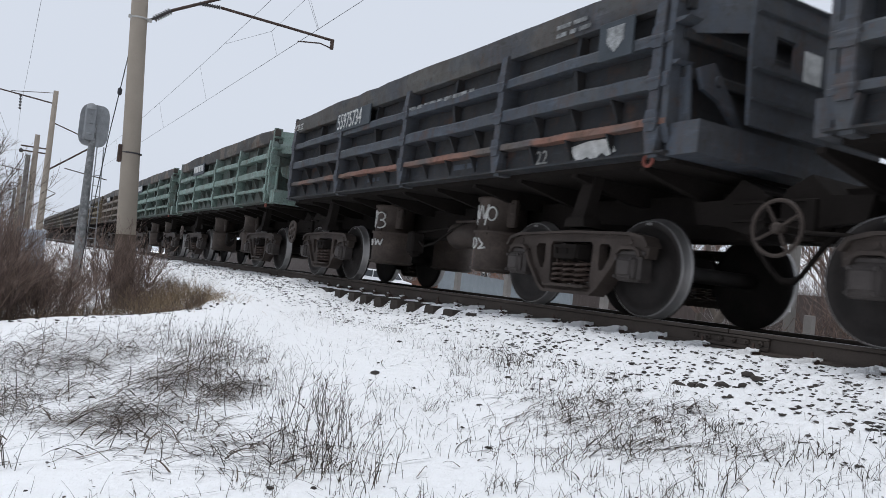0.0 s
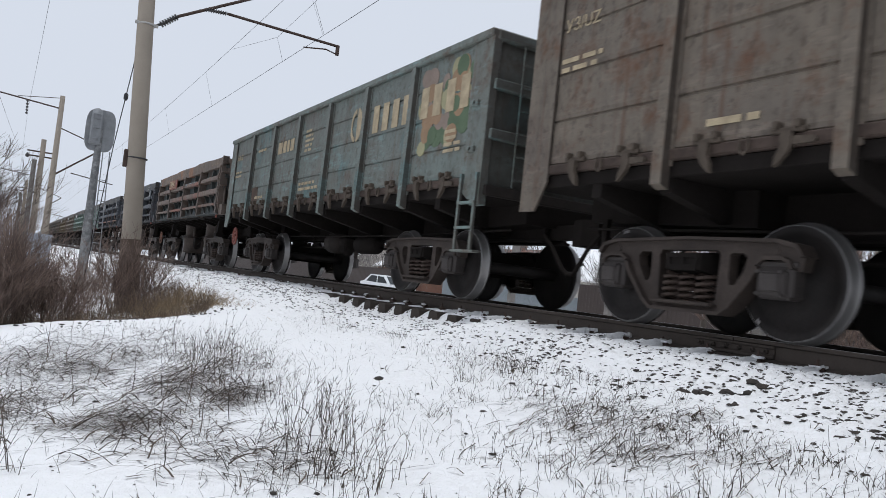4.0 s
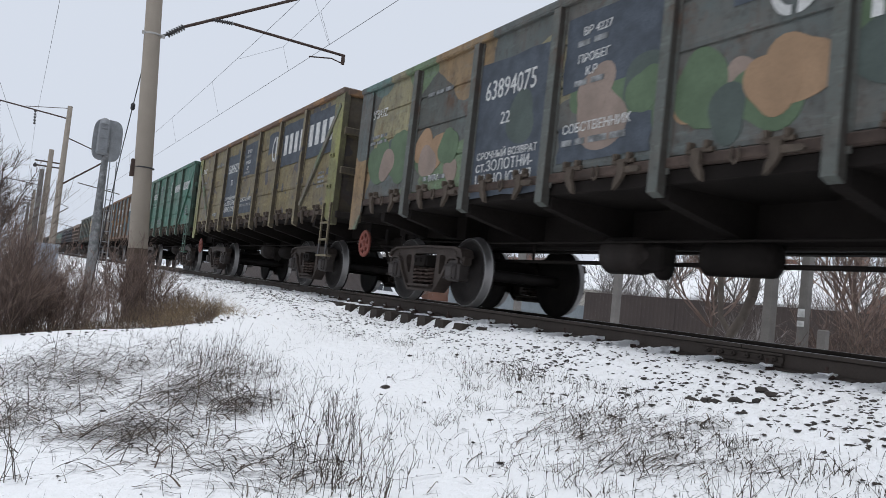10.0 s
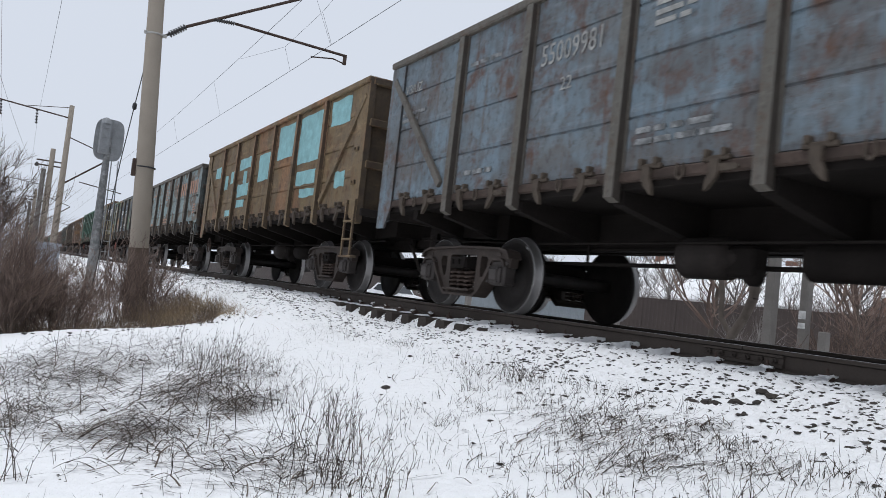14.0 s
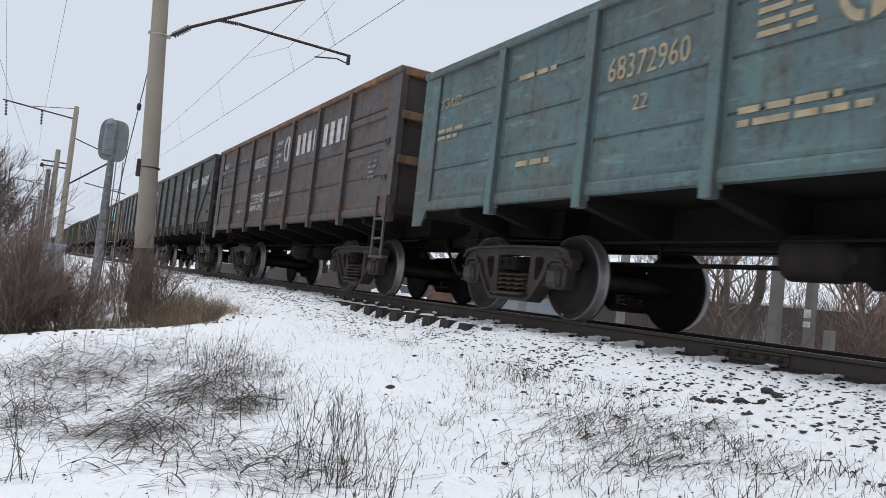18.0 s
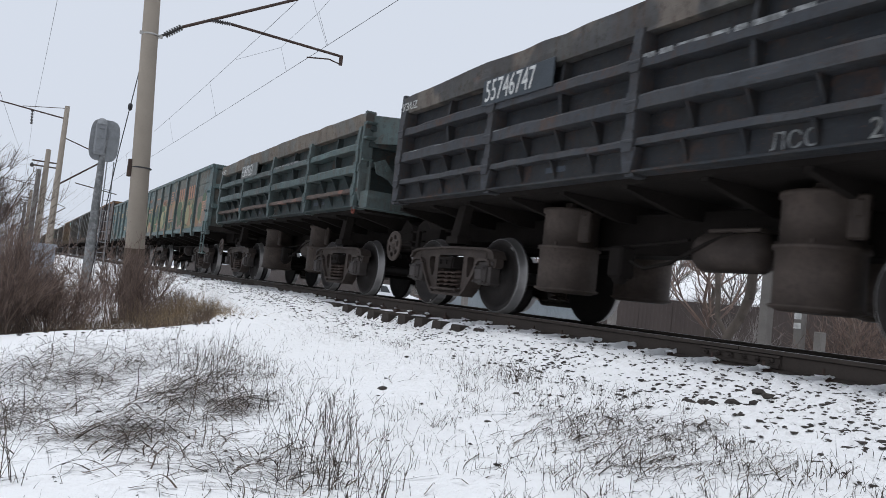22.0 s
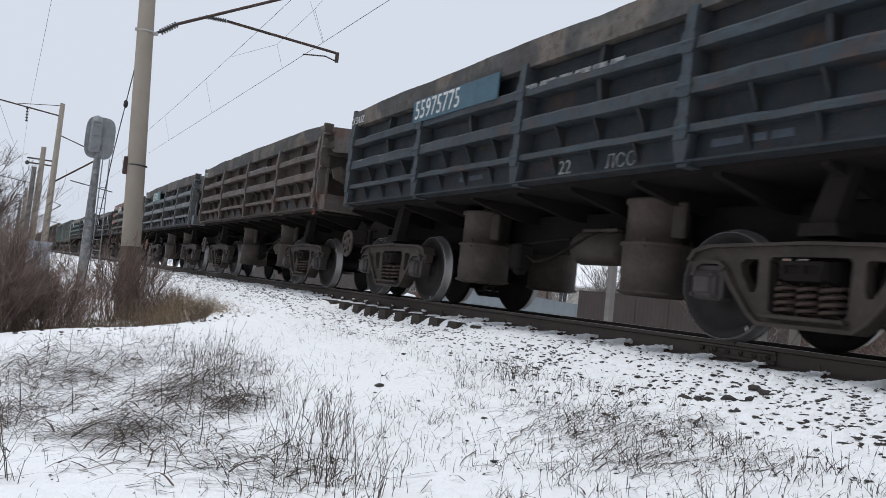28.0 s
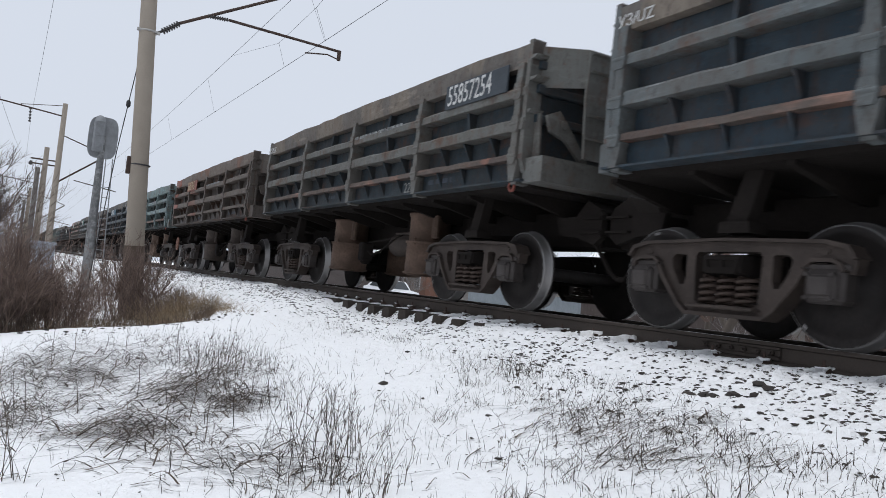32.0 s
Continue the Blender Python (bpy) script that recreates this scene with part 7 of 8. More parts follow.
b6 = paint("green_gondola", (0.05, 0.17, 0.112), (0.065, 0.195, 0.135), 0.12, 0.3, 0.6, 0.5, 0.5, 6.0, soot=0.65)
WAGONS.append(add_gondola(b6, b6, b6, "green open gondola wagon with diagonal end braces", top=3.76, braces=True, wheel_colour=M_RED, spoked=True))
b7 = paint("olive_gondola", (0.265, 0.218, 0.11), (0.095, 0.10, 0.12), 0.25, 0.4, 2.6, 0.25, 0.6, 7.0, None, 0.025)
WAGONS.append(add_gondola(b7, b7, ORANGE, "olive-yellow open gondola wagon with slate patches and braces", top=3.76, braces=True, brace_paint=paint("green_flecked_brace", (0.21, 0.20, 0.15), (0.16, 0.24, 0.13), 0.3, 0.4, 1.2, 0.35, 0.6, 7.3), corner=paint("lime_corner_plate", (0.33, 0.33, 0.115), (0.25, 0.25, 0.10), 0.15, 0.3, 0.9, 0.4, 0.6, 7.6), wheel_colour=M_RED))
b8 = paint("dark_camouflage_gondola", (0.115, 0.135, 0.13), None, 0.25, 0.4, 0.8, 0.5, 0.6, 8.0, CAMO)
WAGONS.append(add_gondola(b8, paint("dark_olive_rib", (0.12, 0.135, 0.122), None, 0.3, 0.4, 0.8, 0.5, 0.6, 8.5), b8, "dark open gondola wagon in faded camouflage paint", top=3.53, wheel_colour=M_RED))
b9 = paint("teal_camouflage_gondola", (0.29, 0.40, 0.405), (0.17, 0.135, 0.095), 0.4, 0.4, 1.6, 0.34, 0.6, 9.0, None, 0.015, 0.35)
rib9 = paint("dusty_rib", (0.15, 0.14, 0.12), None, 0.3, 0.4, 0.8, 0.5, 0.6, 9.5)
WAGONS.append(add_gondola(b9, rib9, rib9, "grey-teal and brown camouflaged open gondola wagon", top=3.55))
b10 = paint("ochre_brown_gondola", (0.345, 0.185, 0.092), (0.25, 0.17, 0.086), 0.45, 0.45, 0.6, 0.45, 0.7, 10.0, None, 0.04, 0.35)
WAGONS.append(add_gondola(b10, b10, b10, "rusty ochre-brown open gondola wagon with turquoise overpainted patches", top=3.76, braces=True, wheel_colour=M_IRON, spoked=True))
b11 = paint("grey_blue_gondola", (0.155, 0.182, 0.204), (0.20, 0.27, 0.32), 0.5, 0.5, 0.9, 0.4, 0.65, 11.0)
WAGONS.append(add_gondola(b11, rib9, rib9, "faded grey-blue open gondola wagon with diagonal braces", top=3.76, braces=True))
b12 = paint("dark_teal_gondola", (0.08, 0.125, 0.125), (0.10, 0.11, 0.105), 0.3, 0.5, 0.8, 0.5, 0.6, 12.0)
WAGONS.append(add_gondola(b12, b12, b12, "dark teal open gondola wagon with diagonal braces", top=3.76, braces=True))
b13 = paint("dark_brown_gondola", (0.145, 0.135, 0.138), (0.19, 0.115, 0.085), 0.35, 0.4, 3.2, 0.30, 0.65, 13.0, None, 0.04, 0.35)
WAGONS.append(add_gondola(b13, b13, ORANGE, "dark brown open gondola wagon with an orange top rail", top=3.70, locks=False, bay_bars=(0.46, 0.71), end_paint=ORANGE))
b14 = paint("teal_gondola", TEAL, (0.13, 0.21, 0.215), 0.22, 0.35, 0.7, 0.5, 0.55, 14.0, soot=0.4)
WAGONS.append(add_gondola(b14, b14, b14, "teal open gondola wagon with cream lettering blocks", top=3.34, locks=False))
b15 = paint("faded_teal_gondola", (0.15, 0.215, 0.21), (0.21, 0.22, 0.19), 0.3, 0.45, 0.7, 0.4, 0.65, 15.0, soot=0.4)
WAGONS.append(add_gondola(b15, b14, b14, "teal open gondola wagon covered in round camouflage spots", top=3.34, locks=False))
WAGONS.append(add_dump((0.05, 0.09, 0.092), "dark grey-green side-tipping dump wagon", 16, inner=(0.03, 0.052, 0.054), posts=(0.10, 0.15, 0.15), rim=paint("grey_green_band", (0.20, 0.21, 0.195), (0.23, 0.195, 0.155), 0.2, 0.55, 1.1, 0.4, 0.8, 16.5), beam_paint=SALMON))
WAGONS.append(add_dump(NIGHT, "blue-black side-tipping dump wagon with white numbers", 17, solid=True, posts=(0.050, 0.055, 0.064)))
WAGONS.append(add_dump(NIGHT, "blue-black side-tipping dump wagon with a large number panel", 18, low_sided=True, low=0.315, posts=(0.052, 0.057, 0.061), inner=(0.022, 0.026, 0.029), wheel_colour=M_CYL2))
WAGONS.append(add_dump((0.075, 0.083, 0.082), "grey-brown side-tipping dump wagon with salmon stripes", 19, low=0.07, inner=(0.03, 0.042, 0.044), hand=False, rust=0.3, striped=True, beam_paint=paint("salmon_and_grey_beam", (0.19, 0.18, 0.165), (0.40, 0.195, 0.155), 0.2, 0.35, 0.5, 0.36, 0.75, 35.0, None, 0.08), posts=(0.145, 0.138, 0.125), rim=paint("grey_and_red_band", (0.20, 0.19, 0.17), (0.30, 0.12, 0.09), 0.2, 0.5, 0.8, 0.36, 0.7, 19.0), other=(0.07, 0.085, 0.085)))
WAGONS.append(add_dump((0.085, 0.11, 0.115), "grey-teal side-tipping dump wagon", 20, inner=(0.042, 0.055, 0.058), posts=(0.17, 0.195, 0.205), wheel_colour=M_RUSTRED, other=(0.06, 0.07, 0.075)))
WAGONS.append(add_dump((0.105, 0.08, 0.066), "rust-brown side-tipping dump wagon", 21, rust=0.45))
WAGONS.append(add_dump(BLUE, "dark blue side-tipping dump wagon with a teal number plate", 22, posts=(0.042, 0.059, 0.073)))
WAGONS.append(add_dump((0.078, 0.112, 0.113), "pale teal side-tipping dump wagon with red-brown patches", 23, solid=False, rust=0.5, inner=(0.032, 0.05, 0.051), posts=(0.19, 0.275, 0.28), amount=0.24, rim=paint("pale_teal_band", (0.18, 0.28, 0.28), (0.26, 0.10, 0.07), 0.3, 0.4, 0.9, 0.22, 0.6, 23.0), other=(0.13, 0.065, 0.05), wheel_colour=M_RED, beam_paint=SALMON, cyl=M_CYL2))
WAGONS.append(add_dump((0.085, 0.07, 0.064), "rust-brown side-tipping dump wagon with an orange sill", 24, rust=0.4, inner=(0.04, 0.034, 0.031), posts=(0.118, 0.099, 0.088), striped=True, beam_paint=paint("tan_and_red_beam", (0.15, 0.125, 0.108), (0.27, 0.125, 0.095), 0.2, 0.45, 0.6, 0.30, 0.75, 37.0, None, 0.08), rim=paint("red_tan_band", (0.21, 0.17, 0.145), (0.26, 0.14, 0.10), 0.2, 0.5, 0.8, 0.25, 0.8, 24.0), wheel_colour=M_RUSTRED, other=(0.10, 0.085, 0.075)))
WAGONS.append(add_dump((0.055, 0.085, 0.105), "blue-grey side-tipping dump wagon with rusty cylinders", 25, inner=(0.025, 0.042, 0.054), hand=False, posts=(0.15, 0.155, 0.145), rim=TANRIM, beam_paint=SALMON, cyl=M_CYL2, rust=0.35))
WAGONS.append(add_dump((0.05, 0.085, 0.115), "blue side-tipping dump wagon with dusty grey beams", 26, hand=False, posts=(0.13, 0.15, 0.155), rim=TANRIM, beam_paint=SALMON))
WAGONS.append(add_dump(NIGHT, "blue-black side-tipping dump wagon", 27))

PITCH = {"d": 11.83, "g": 13.92}
OFFSET = [0.0]
for (a, _), (b, _) in zip(CHAIN, CHAIN[1:]):
    OFFSET.append(OFFSET[-1] + (PITCH[a] + PITCH[b]) / 2)
OFFSET = [o - OFFSET[N_PAST] + (0.04 if i >= N_PAST + 23 else 0.0) + (0.03 if i >= N_PAST + 25 else 0.0) for i, o in enumerate(OFFSET)]


# ---------------------------------------------------------------- lettering, patches and graffiti on the wagons
def number_panel(w, text, x, z, material, ink, width=1.45, height=0.33, inked=None):
    """Number of a dump wagon on its plate between the top band and the upper beam."""
    pl = part("number_plate", Shape().box(x, x + width, -1.60, -1.575, z, z + height, 0.004), material, w)
    size = height * (1.05 if height > 0.4 else 1.18)
    letters(text, size, ink, w, x + 0.06, -1.603, z + 0.045, "wagon_number", "", ((inked or width) - 0.12) / (0.63 * 8 * size))
    return pl


def dump_marks(w, text=None, plate=None, ink=None, x=-2.6, z=2.58, width=1.45, height=0.33, seed=0, logo=True, country=2.1, depot=0, inked=None, low_sided=False):
    ink = ink or M_WHITE
    o = 0.12
    x, country = x + o, country + o
    if text:
        number_panel(w, text, x, z, plate or M_PLATE, ink, width, height, inked)
    letters("УЗ/UZ", 0.17, ink if plate != REDPLATE else M_FADED, w, -4.9, -1.562, 2.67 if low_sided else 2.90, "lettering")
    letters("22", 0.22, M_FADED, w, country, -1.443, 1.565, "lettering")
    if low_sided:
        bars(w, -0.6, 2.745, 2.9, 0.15, 1, M_FAINT, -1.55, seed=seed)
        bars(w, -4.2, 2.745, 0.6, 0.13, 1, M_FAINT, -1.55, seed=seed + 1)
        bars(w, -2.3, 1.69, 2.2, 0.10, 1, M_SLATE, -1.4405, seed=seed + 2)
        bars(w, 2.4, 2.745, 1.5, 0.13, 1, M_FAINT, -1.55, seed=seed + 7)
    else:
        bars(w, 0.2 + o, 2.635, 2.2, 0.10, 1, M_FAINT, -1.567, seed=seed)
        bars(w, -2.4 + o, 2.235, 1.9, 0.075, 1, M_FAINT, -1.567, seed=seed + 1)
        bars(w, 0.3 + o, 2.235, 1.2, 0.075, 1, M_FAINT, -1.567, seed=seed + 2)
        bars(w, -4.6 + o, 2.235, 1.2, 0.07, 1, M_FAINT, -1.567, seed=seed + 3)
    bars(w, 3.0 if country < 2.9 else 1.6, 1.70, 0.8, 0.13, 1, M_SLATE, -1.4405, seed=seed + 4)
    bars(w, -1.2, 1.70, 0.6, 0.12, 1, M_SLATE, -1.4405, seed=seed + 5)
    if depot:
        letters("ЛСС", 0.2, M_FAINT, w, country + depot, -1.443, 1.565, "lettering")
    if logo:
        x0, x1, z0, z1 = (4.05, 4.62, 2.135, 2.64) if low_sided else (4.50, 4.98, 2.48, 2.86)
        part("emblem_plate", Shape().box(x0, x1, -1.60, -1.575, z0, z1, 0.004), M_PLATE, w)
        xm, zt = (x0 + x1) / 2, z1 - 0.06
        sh = Shape().prism([(xm - 0.12, zt), (xm + 0.12, zt), (xm + 0.12, zt - 0.15), (xm, zt - 0.26), (xm - 0.12, zt - 0.15)], -1.606, -1.601)
        part("emblem", sh, M_FAINT, w, "small faded shield emblem")
        if not low_sided:
            bars(w, 3.75, 3.04, 0.7, 0.18, 2, M_FAINT, -1.567, seed=seed + 6)


def emblem_disc(w, x, z, rx, rz, material, y=-1.5315):
    """A disc cut by upright slits."""
    sh = Shape()
    left, right = [], []
    for i in range(13):
        a = -math.pi / 2 + math.pi * i / 12
        right.append((x + 0.03 + (rx - 0.03) * math.cos(a), z + rz * math.sin(a)))
        left.append((x - 0.03 - (rx - 0.03) * math.cos(a), z + rz * math.sin(a)))
    sh.prism(right, y - 0.004, y)
    inner = [(x - 0.03 + (px - x + 0.03) * 0.72, z + (pz - z) * 0.72) for px, pz in left]
    sh.prism(left + inner[::-1], y - 0.004, y)
    return part("emblem", sh, material, w, "", (0, INSET, 0))


def word_blocks(w, x, z, n, lw, h, material, y=-1.5315, gap=0.06):
    """A brand word as a row of plain letter-sized blocks."""
    for i in range(n):
        a = x + i * (lw + gap)
        part("word_block", Shape().prism([(a, z), (a + lw * 0.7, z), (a + lw * 0.7, z + h), (a, z + h)], y - 0.004, y), material, w, "", (0, INSET, 0))


def gondola_marks(w, top, text, ink, brand=None, word=None, seed=0, second=None, back=False, shift=1.73):
    brand = brand or ink
    fine = M_FAINT if ink in (M_WHITE, M_FADED) else ink
    if text:
        letters(text, 0.36, ink, w, -2.36, -1.482, top - 0.85, "wagon_number", "", 1.42 / (0.63 * 8 * 0.36))
        letters("22", 0.22, ink, w, -1.95, -1.482, top - 1.2, "lettering")
    if text:
        letters(text, 0.22, M_FAINT, w, 1.9, -0.155, 1.06, "underframe_number", "", 1.0)
    if text and back:
        letters("СРОЧНЫЙ ВОЗВРАТ", 0.13, ink, w, -2.42, -1.482, top - 1.62, "lettering", "", 1.0)
        letters("ст.ЗОЛОТНИ-", 0.19, ink, w, -2.42, -1.482, top - 1.78, "lettering", "", 1.0)
        letters("ШИНО ЮЖД", 0.2, ink, w, -2.42, -1.482, top - 1.96, "lettering", "", 1.0)
    letters("УЗ/UZ", 0.2, ink, w, -6.0, -1.482, top - 0.55, "lettering")
    bars(w, -6.0, top - 0.85, 0.8, 0.2, 2, fine, -1.5315, seed=seed)
    bars(w, -4.0, top - 0.45, 0.9, 0.11, 1, fine, -1.5315, seed=seed + 1)
    bars(w, -3.9, 1.82, 0.7, 0.12, 1, fine, -1.5315, seed=seed + 2)
    for rows, z0, hh in ((1, top - 0.50, 0.12), (1, top - 0.94, 0.12)) if text and back else ((5, top - 0.38, 0.5),):
        bars(w, -0.52, z0, 0.55, hh, rows, M_FAINT if ink is M_WHITE else ink, -1.5315, seed=seed + 3)
    bars(w, -0.65, 1.95, 1.25, 0.22 if not back else 0.13, 1 if back else 2, fine, -1.5315, seed=seed + 4)
    bars(w, 5.4, 2.3, 0.45, 0.36, 4, fine, -1.5315, seed=seed + 5)
    if text and back:
        letters("ВР 4227", 0.13, ink, w, -0.45, -1.482, top - 0.45, "lettering")
        letters("ПРОБЕГ", 0.13, ink, w, -0.50, -1.482, top - 0.75, "lettering")
        letters("К.Р", 0.13, ink, w, -0.36, -1.482, top - 0.90, "lettering")
        letters("СОБСТВЕННИК", 0.14, ink, w, -0.66, -1.482, 2.02, "lettering")
        letters("ТАРА", 0.13, ink, w, -3.75, -1.482, 1.74, "lettering")
    emblem_disc(w, 0.42 + shift, top - 0.62, 0.24, 0.30, brand)
    if word:
        word_blocks(w, 1.14 + shift, top - 0.86, 4, 0.31, 0.46, brand)
        word_blocks(w, 2.86 + shift, top - 0.86, 4, 0.32, 0.46, brand)
        if second:
            word_blocks(w, 1.05 + shift, top - 1.12, 9, 0.12, 0.17, brand, gap=0.03)
            word_blocks(w, 2.80 + shift, top - 1.12, 6, 0.13, 0.17, brand, gap=0.03)
    else:
        word_blocks(w, 1.14 + shift, top - 0.84, 7, 0.155, 0.28, brand, gap=0.04)
        word_blocks(w, 2.86 + shift, top - 0.84, 6, 0.155, 0.28, brand, gap=0.04)


def spots(w, x0, x1, z0, z1, n, r0, r1, colours, seed, ragged=0.0, face=-1.5262):
    """Round camouflage spots painted one over another."""
    r = random.Random(seed)
    shapes = {m: Shape() for m in colours}
    for i in range(n):
        rad = r.uniform(r0, r1)
        x, z = r.uniform(x0 + rad, x1 - rad), r.uniform(z0 + rad, z1 - rad)
        if any(abs(x - q) < rad + 0.07 for q in RIBS):
            near_rib = min(RIBS, key=lambda q: abs(x - q))
            x = near_rib + math.copysign(rad + 0.075, x - near_rib)
        y = face - 0.00006 * i
        k = r.uniform(0.85, 1.15)
        f, g, n_side = r.uniform(0, 6.3), r.uniform(0, 6.3), 28
        turn = [2 * math.pi * j / n_side for j in range(n_side)]
        wob = [1 + ragged * (math.sin(2 * a + f) + 0.6 * math.sin(3 * a + g)) for a in turn]
        pts = [(x + rad * math.cos(a) * k * v, z + rad * math.sin(a) * v) for a, v in zip(turn, wob)]
        shapes[r.choice(colours)].prism(pts, y, face + 0.011)
    for m, sh in shapes.items():
        if sh.v:
            tagged(part("camouflage_spotting", sh, m, w, "", (0, INSET, 0)), kind="stuff")


C_GREEN = plain("spot_green", (0.10, 0.145, 0.085), 0.7, vary=0.4, scale=3, grain=30)
C_ORANGE = plain("spot_orange", (0.31, 0.20, 0.12), 0.7, vary=0.4, scale=3, grain=30)
C_OLIVE = plain("spot_olive", (0.225, 0.21, 0.13), 0.7, vary=0.4, scale=3, grain=30)
C_CREAM = plain("spot_cream", (0.34, 0.32, 0.19), 0.7, vary=0.4, scale=3, grain=30)
C_PINK = plain("spot_pink", (0.26, 0.20, 0.165), 0.7, vary=0.4, scale=3, grain=30)
C_DARK = plain("spot_dark", (0.075, 0.095, 0.085), 0.7, vary=0.4, scale=3, grain=30)
TEALPLATE = plain("plate_teal", (0.075, 0.16, 0.15), 0.65, vary=0.4, scale=5, grain=40)
REDPLATE = plain("plate_red", (0.25, 0.105, 0.08), 0.75, vary=0.6, scale=5, grain=40)
WORNRED = plain("worn_red", (0.30, 0.125, 0.095), 0.75, vary=0.6, scale=6, grain=50, bump=0.1, dark=0.6)
GREYPLATE = plain("plate_grey", (0.16, 0.17, 0.165), 0.7, vary=0.5, scale=5, grain=40)

W = WAGONS
dump_marks(W[0], "55975734", seed=10, country=3.3)
dump_marks(W[1], "55752737", seed=20, country=3.0)
dump_marks(W[2], "55849442", REDPLATE, M_CREAM, seed=30, logo=False, country=3.1)
dump_marks(W[16], "55849251", GREYPLATE, seed=40, logo=False, country=2.2, depot=-2.35)
dump_marks(W[17], "55746747", seed=50, logo=False, country=2.4, depot=-0.8)
dump_marks(W[18], "55744403", seed=60, x=-2.53, z=2.155, width=1.5, height=0.49, inked=2.0, logo=True, low_sided=True, country=2.1)
dump_marks(W[19], "55746689", GREYPLATE, seed=70, logo=False)
dump_marks(W[20], "55978431", TEALPLATE, seed=80, logo=False, width=1.7, height=0.38)
dump_marks(W[21], None, seed=90, logo=False)
dump_marks(W[22], "55975775", plain("plate_blue", (0.06, 0.115, 0.15), 0.65, vary=0.4, scale=5, grain=40), seed=100, country=0.8, width=2.25, inked=1.75, depot=0.75)
dump_marks(W[23], "55663603", REDPLATE, M_CREAM, seed=110, logo=False)
dump_marks(W[24], "55857965", REDPLATE, M_CREAM, seed=120, logo=False)
dump_marks(W[25], "55857254", seed=130, x=3.45, z=2.60, width=1.5, logo=False)
dump_marks(W[26], None, seed=140, logo=False)
for i in range(N_PAST - 4, N_PAST):
    part("number_plate", Shape().box(-2.6, -1.15, -1.60, -1.575, 2.58, 2.91, 0.004), M_PLATE, CHAIN[i][1])
    bars(CHAIN[i][1], -2.54, 2.86, 1.35, 0.36, 1, M_WHITE, -1.601, seed=400 + i)

gondola_marks(W[3], 3.42, None, M_CREAM, M_CREAM, True, 200)
bars(W[3], -2.36, 3.42 - 0.45, 1.42, 0.5, 1, M_CREAM, -1.5315, seed=205)
patch_plate(W[3], -4.2, 2.05, 0.5, 0.4, M_CYL2, -1.5262)
# bare white primer on the skirt of the first wagon
part("paint_patch", Shape().prism([(4.02, 1.70), (4.30, 1.74), (4.62, 1.74), (4.72, 1.60), (4.60, 1.56), (4.52, 1.60), (4.40, 1.53), (4.30, 1.58), (4.16, 1.53), (4.08, 1.60)], -1.446, -1.439), M_WHITE, W[0])
gondola_marks(W[4], 3.62, None, M_CREAM, M_WHITE, True, 210)
gondola_marks(W[5], 3.65, "68023654", M_WHITE, M_WHITE, True, 220, back=True)
gondola_marks(W[6], 3.76, "54022611", M_WHITE, M_WHITE, None, 230)
for a in (W[7], W[8]):
    t_ = {W[7]: 3.76, W[8]: 3.53}[a]
    patch_plate(a, -2.5, t_ - 0.35, 1.5, 1.75, M_SLATE, -1.5262)
    patch_plate(a, -0.72, t_ - 0.2, 1.45, 0.85, M_SLATE, -1.5262)
    patch_plate(a, 1.55, t_ - 0.2, 1.0, 0.5, M_SLATE, -1.5262)
    patch_plate(a, 2.72, t_ - 0.15, 1.5, 0.95, M_SLATE, -1.5262)
    patch_plate(a, 4.48, t_ - 0.15, 1.5, 0.95, M_SLATE, -1.5262)
    patch_plate(a, -0.72, 2.1, 1.4, 0.4, M_SLATE, -1.5262)
gondola_marks(W[7], 3.76, "56055429", M_WHITE, M_WHITE, True, 240, back=True)
gondola_marks(W[8], 3.53, "63894075", M_WHITE, M_WHITE, True, 250, second=True, back=True)
gondola_marks(W[9], 3.55, None, M_SALMON, M_SALMON, True, 260)
gondola_marks(W[11], 3.76, "55009981", M_FADED, M_FADED, None, 270)
gondola_marks(W[12], 3.76, None, M_WHITE, M_WHITE, None, 280)
gondola_marks(W[13], 3.70, "68025852", M_WHITE, M_WHITE, True, 290, back=True, shift=0.0)
gondola_marks(W[14], 3.34, "68372960", M_CREAM, M_CREAM, True, 300, shift=0.0)
for i in range(7):
    patch_plate(W[15], (i - 3) * 1.73 - 0.78, 2.46, 1.56, 0.98, (C_PINK, C_OLIVE)[i % 2], -1.5258)
spots(W[15], -6.1, 6.2, 1.48, 2.65, 150, 0.16, 0.36, [C_GREEN, C_ORANGE, C_PINK, C_GREEN, C_ORANGE, C_CREAM, C_DARK], 5, 0.05)
spots(W[15], -6.50, -6.05, 1.15, 2.7, 16, 0.12, 0.21, [C_GREEN, C_ORANGE, C_CREAM, C_PINK, C_GREEN], 12, 0.05, -1.5625)
for i, x in enumerate(RIBS):
    for z, h, m in ((1.72, 0.46, C_ORANGE), (2.2, 0.45, C_GREEN), (2.5, 0.28, C_OLIVE))[i % 2:]:
        patch_plate(W[15], x - 0.066, z, 0.132, h, m, -1.611)
gondola_marks(W[15], 3.34, "68369347", M_SALMON, M_SALMON, True, 310, shift=0.0)
spots(W[3], 4.5, 6.25, 2.0, 3.35, 60, 0.11, 0.18, [C_GREEN, C_ORANGE, C_CREAM, C_PINK], 6)
spots(W[14], 4.5, 6.25, 1.7, 2.75, 55, 0.11, 0.18, [C_GREEN, C_ORANGE, C_CREAM, C_PINK], 7)
spots(W[8], -6.1, 6.2, 1.66, 2.72, 64, 0.17, 0.36, [C_GREEN, C_ORANGE, C_DARK, C_PINK, C_GREEN], 8, 0.14)
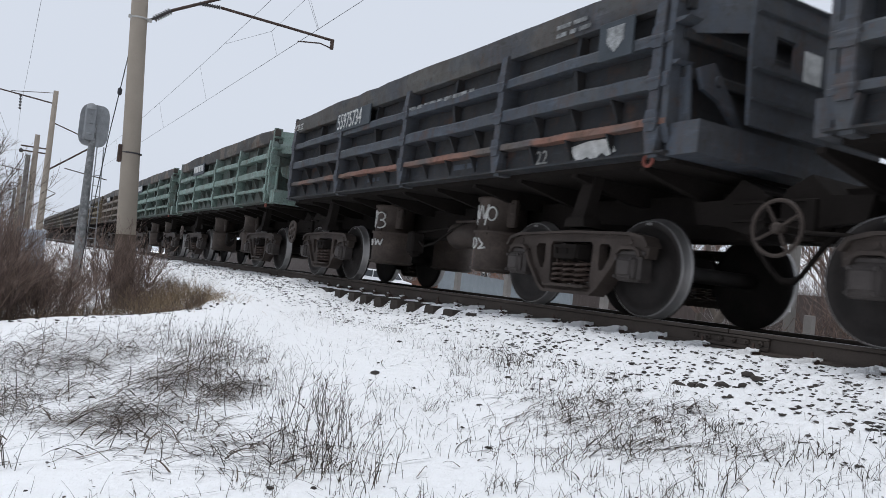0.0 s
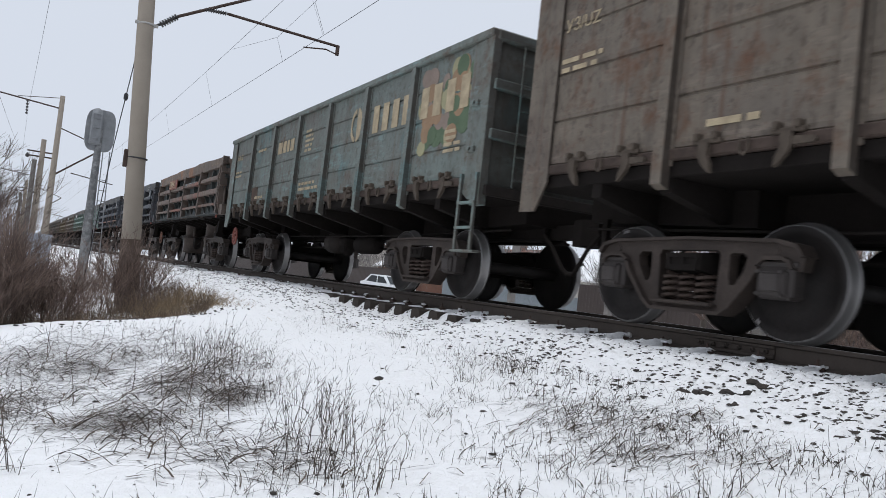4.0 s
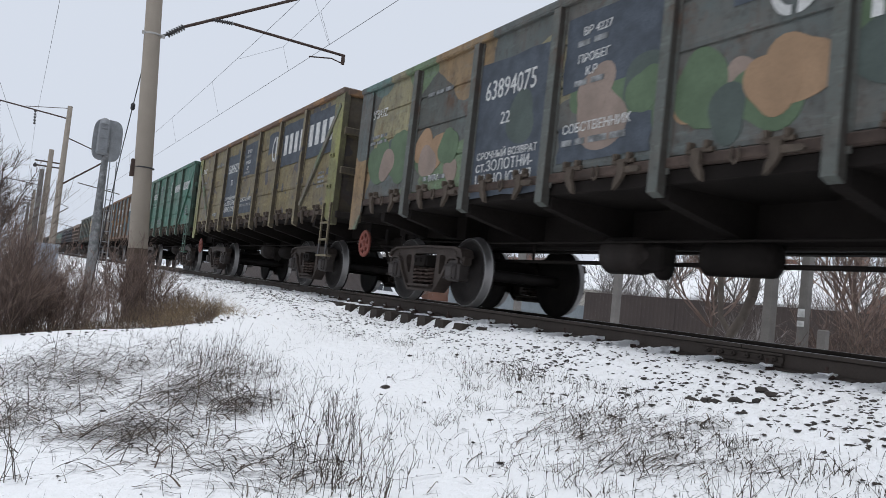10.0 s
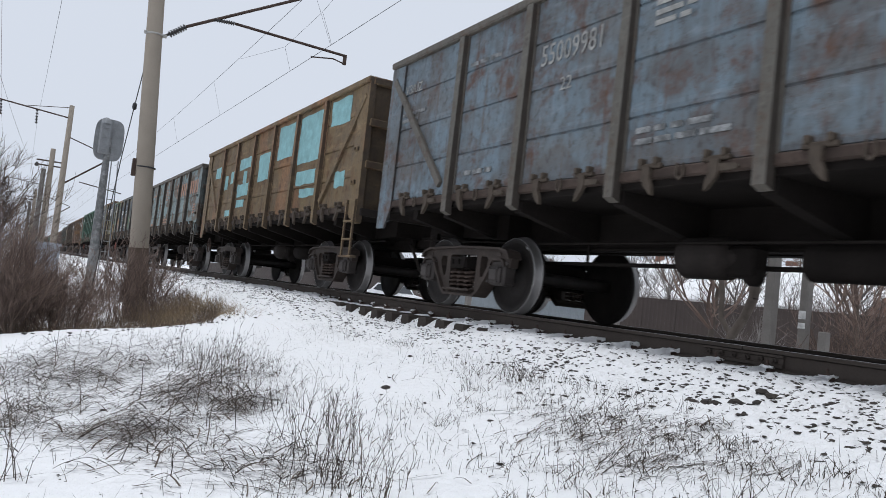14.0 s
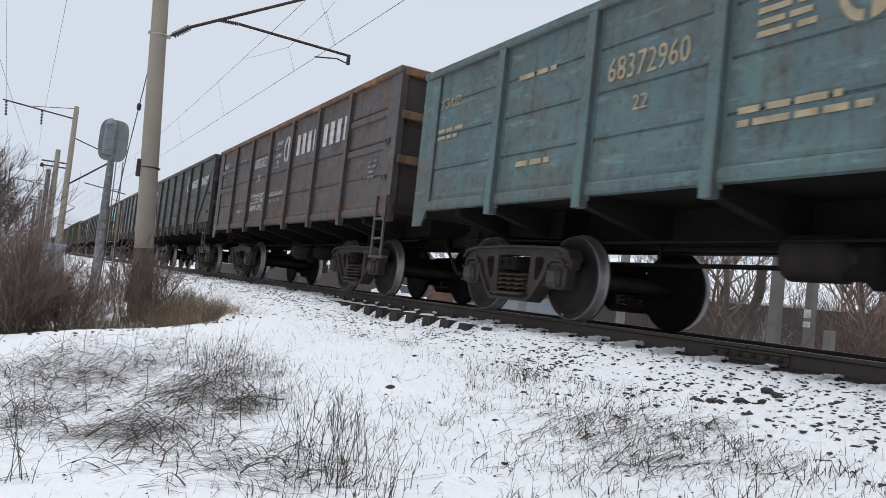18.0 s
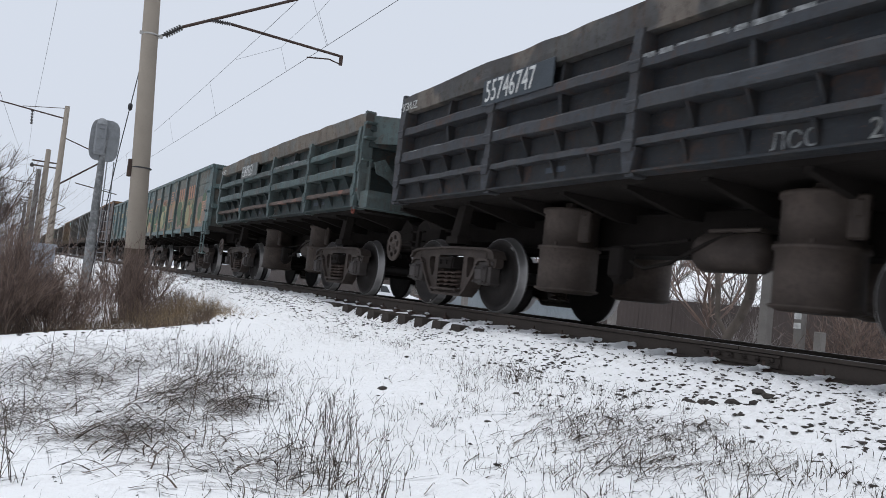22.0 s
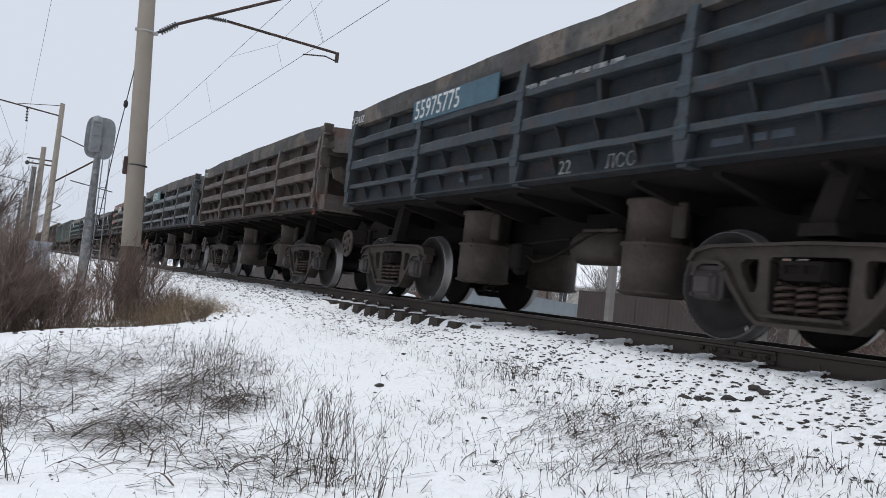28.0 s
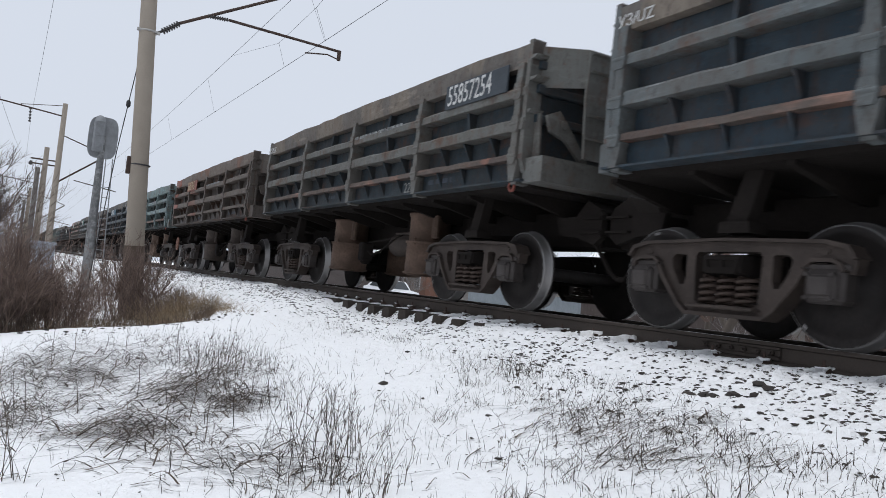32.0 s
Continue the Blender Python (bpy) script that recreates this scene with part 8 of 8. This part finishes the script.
for a, z in ((W[14], 1.68), (W[15], 1.68)):
    patch_plate(a, 1.95, z + 0.48, 0.55, 0.46, plain("patch_brown", (0.10, 0.065, 0.055), 0.7), -1.556)
for x, z, ww, hh in ((-5.35, 3.24, 0.66, 0.34), (-4.0, 2.88, 0.36, 0.4), (-3.32, 2.95, 0.4, 0.34), (-2.4, 3.22, 1.35, 0.3), (-1.9, 2.86, 0.36, 0.34), (-2.42, 2.52, 1.3, 0.34),
                     (-2.36, 2.08, 0.8, 0.2), (-3.05, 2.4, 0.26, 0.24), (-3.6, 1.86, 0.6, 0.18), (-0.42, 3.14, 0.95, 0.68), (1.15, 3.62, 1.25, 0.78), (2.72, 3.62, 1.5, 1.02),
                     (2.78, 2.42, 1.2, 0.3), (3.1, 2.02, 0.95, 0.17), (5.15, 2.22, 0.5, 0.3), (4.6, 3.66, 1.0, 0.5)):
    patch_plate(W[10], x, z, ww, hh, M_CYAN)


def red_bay(w, x0, x1, material, low=0.0, ink=None):
    """Fresh paint over the end of the top band and of the beams beside it."""
    j = random.Random(int(x1 * 100))
    for z0, z1, y, a in ((2.90, 3.13, -1.560, x1), (2.515, 2.625, -1.586, x1 - 0.35), (2.11, 2.245, -1.594, x1 - 0.2)):
        n = 6
        top = [(x0 + (a - x0) * i / n + j.uniform(-0.02, 0.02), z1 - low - j.uniform(0, 0.01)) for i in range(n + 1)]
        foot = [(px + j.uniform(-0.05, 0.05), z0 - low + j.uniform(0, 0.012)) for px, pz in reversed(top)]
        part("paint_patch", Shape().prism(top + foot, y - 0.003, y + 0.02), material, w, "worn red paint")
    if ink:
        letters("66т", 0.17, ink, w, x0 + 0.95, -1.565, 2.93 - low, "lettering")


red_bay(W[19], -4.85, -3.35, WORNRED, 0.07, M_FADED)
red_bay(W[23], -4.85, -3.6, WORNRED)
red_bay(W[24], -4.85, -3.9, WORNRED)


def graffiti(w, cx, strokes, name="graffiti"):
    """White spray strokes on the curved face of a tipping cylinder: (angle, height) in degrees and metres."""
    sh = Shape()
    for s in strokes:
        pts = []
        for a, z in s:
            rad = (0.39 if 0.85 < z < 0.925 else 0.364 if z < 0.88 else 0.339)
            pts.append((cx + rad * math.sin(radians(a)), -0.62 - rad * math.cos(radians(a)), z))
        sh.pipe(pts, 0.014, 5)
    return part(name, sh, M_WHITE, w, "white spray-painted graffiti strokes")


def loop(a, z, ra, rz, n=12, start=0, end=360):
    return [(a + ra * math.cos(radians(start + (end - start) * i / n)), z + rz * math.sin(radians(start + (end - start) * i / n))) for i in range(n + 1)]


graffiti(W[0], -1.67, [loop(-25, 1.12, 22, 0.13), [(-35, 0.96), (-20, 1.25), (5, 1.20)], loop(15, 1.15, 18, 0.07, 8, -90, 150), loop(15, 1.02, 20, 0.07, 8, -120, 90), loop(-20, 0.70, 14, 0.05), [(5, 0.76), (10, 0.65), (18, 0.74), (26, 0.65), (34, 0.76)]])
graffiti(W[0], 1.67, [[(-40, 0.98), (-30, 1.24), (-12, 1.05), (-5, 1.24)], [(0, 1.22), (8, 1.05), (20, 1.24), (12, 0.96)], loop(30, 1.12, 12, 0.09), loop(-22, 0.72, 18, 0.07), [(0, 0.78), (15, 0.70), (2, 0.64), (22, 0.66)]])

def motions():
    """The train rolls towards -x all through the clip; wheels turn while they are near."""
    spot = {}
    for (kind, wagon), off in zip(CHAIN, OFFSET):
        spot[wagon] = off
        walk(wagon, [(t, pose(off + train_x(t), AXIS, 0)) for t in [1.6 * i for i in range(21)]])
    step = 2 / FPS
    for axle, loc, wagon in ROLLING:
        x0 = spot[wagon] + loc[0]
        near_t = [i * step for i in range(int(32.0 / step) + 1) if -48 < x0 + train_x(i * step) < 4]
        if len(near_t) < 2:
            continue
        ts = ([0.0] if near_t[0] > 0.05 else []) + near_t + ([32.0] if near_t[-1] < 31.9 else [])
        rows = []
        base = train_x(near_t[0])
        for t in ts:
            tt = min(max(t, near_t[0]), near_t[-1])
            rows.append((t, pose(*loc) @ Matrix.Rotation((train_x(tt) - base) / WHEEL_R, 4, "Y")))
        walk(axle, rows)


motions()
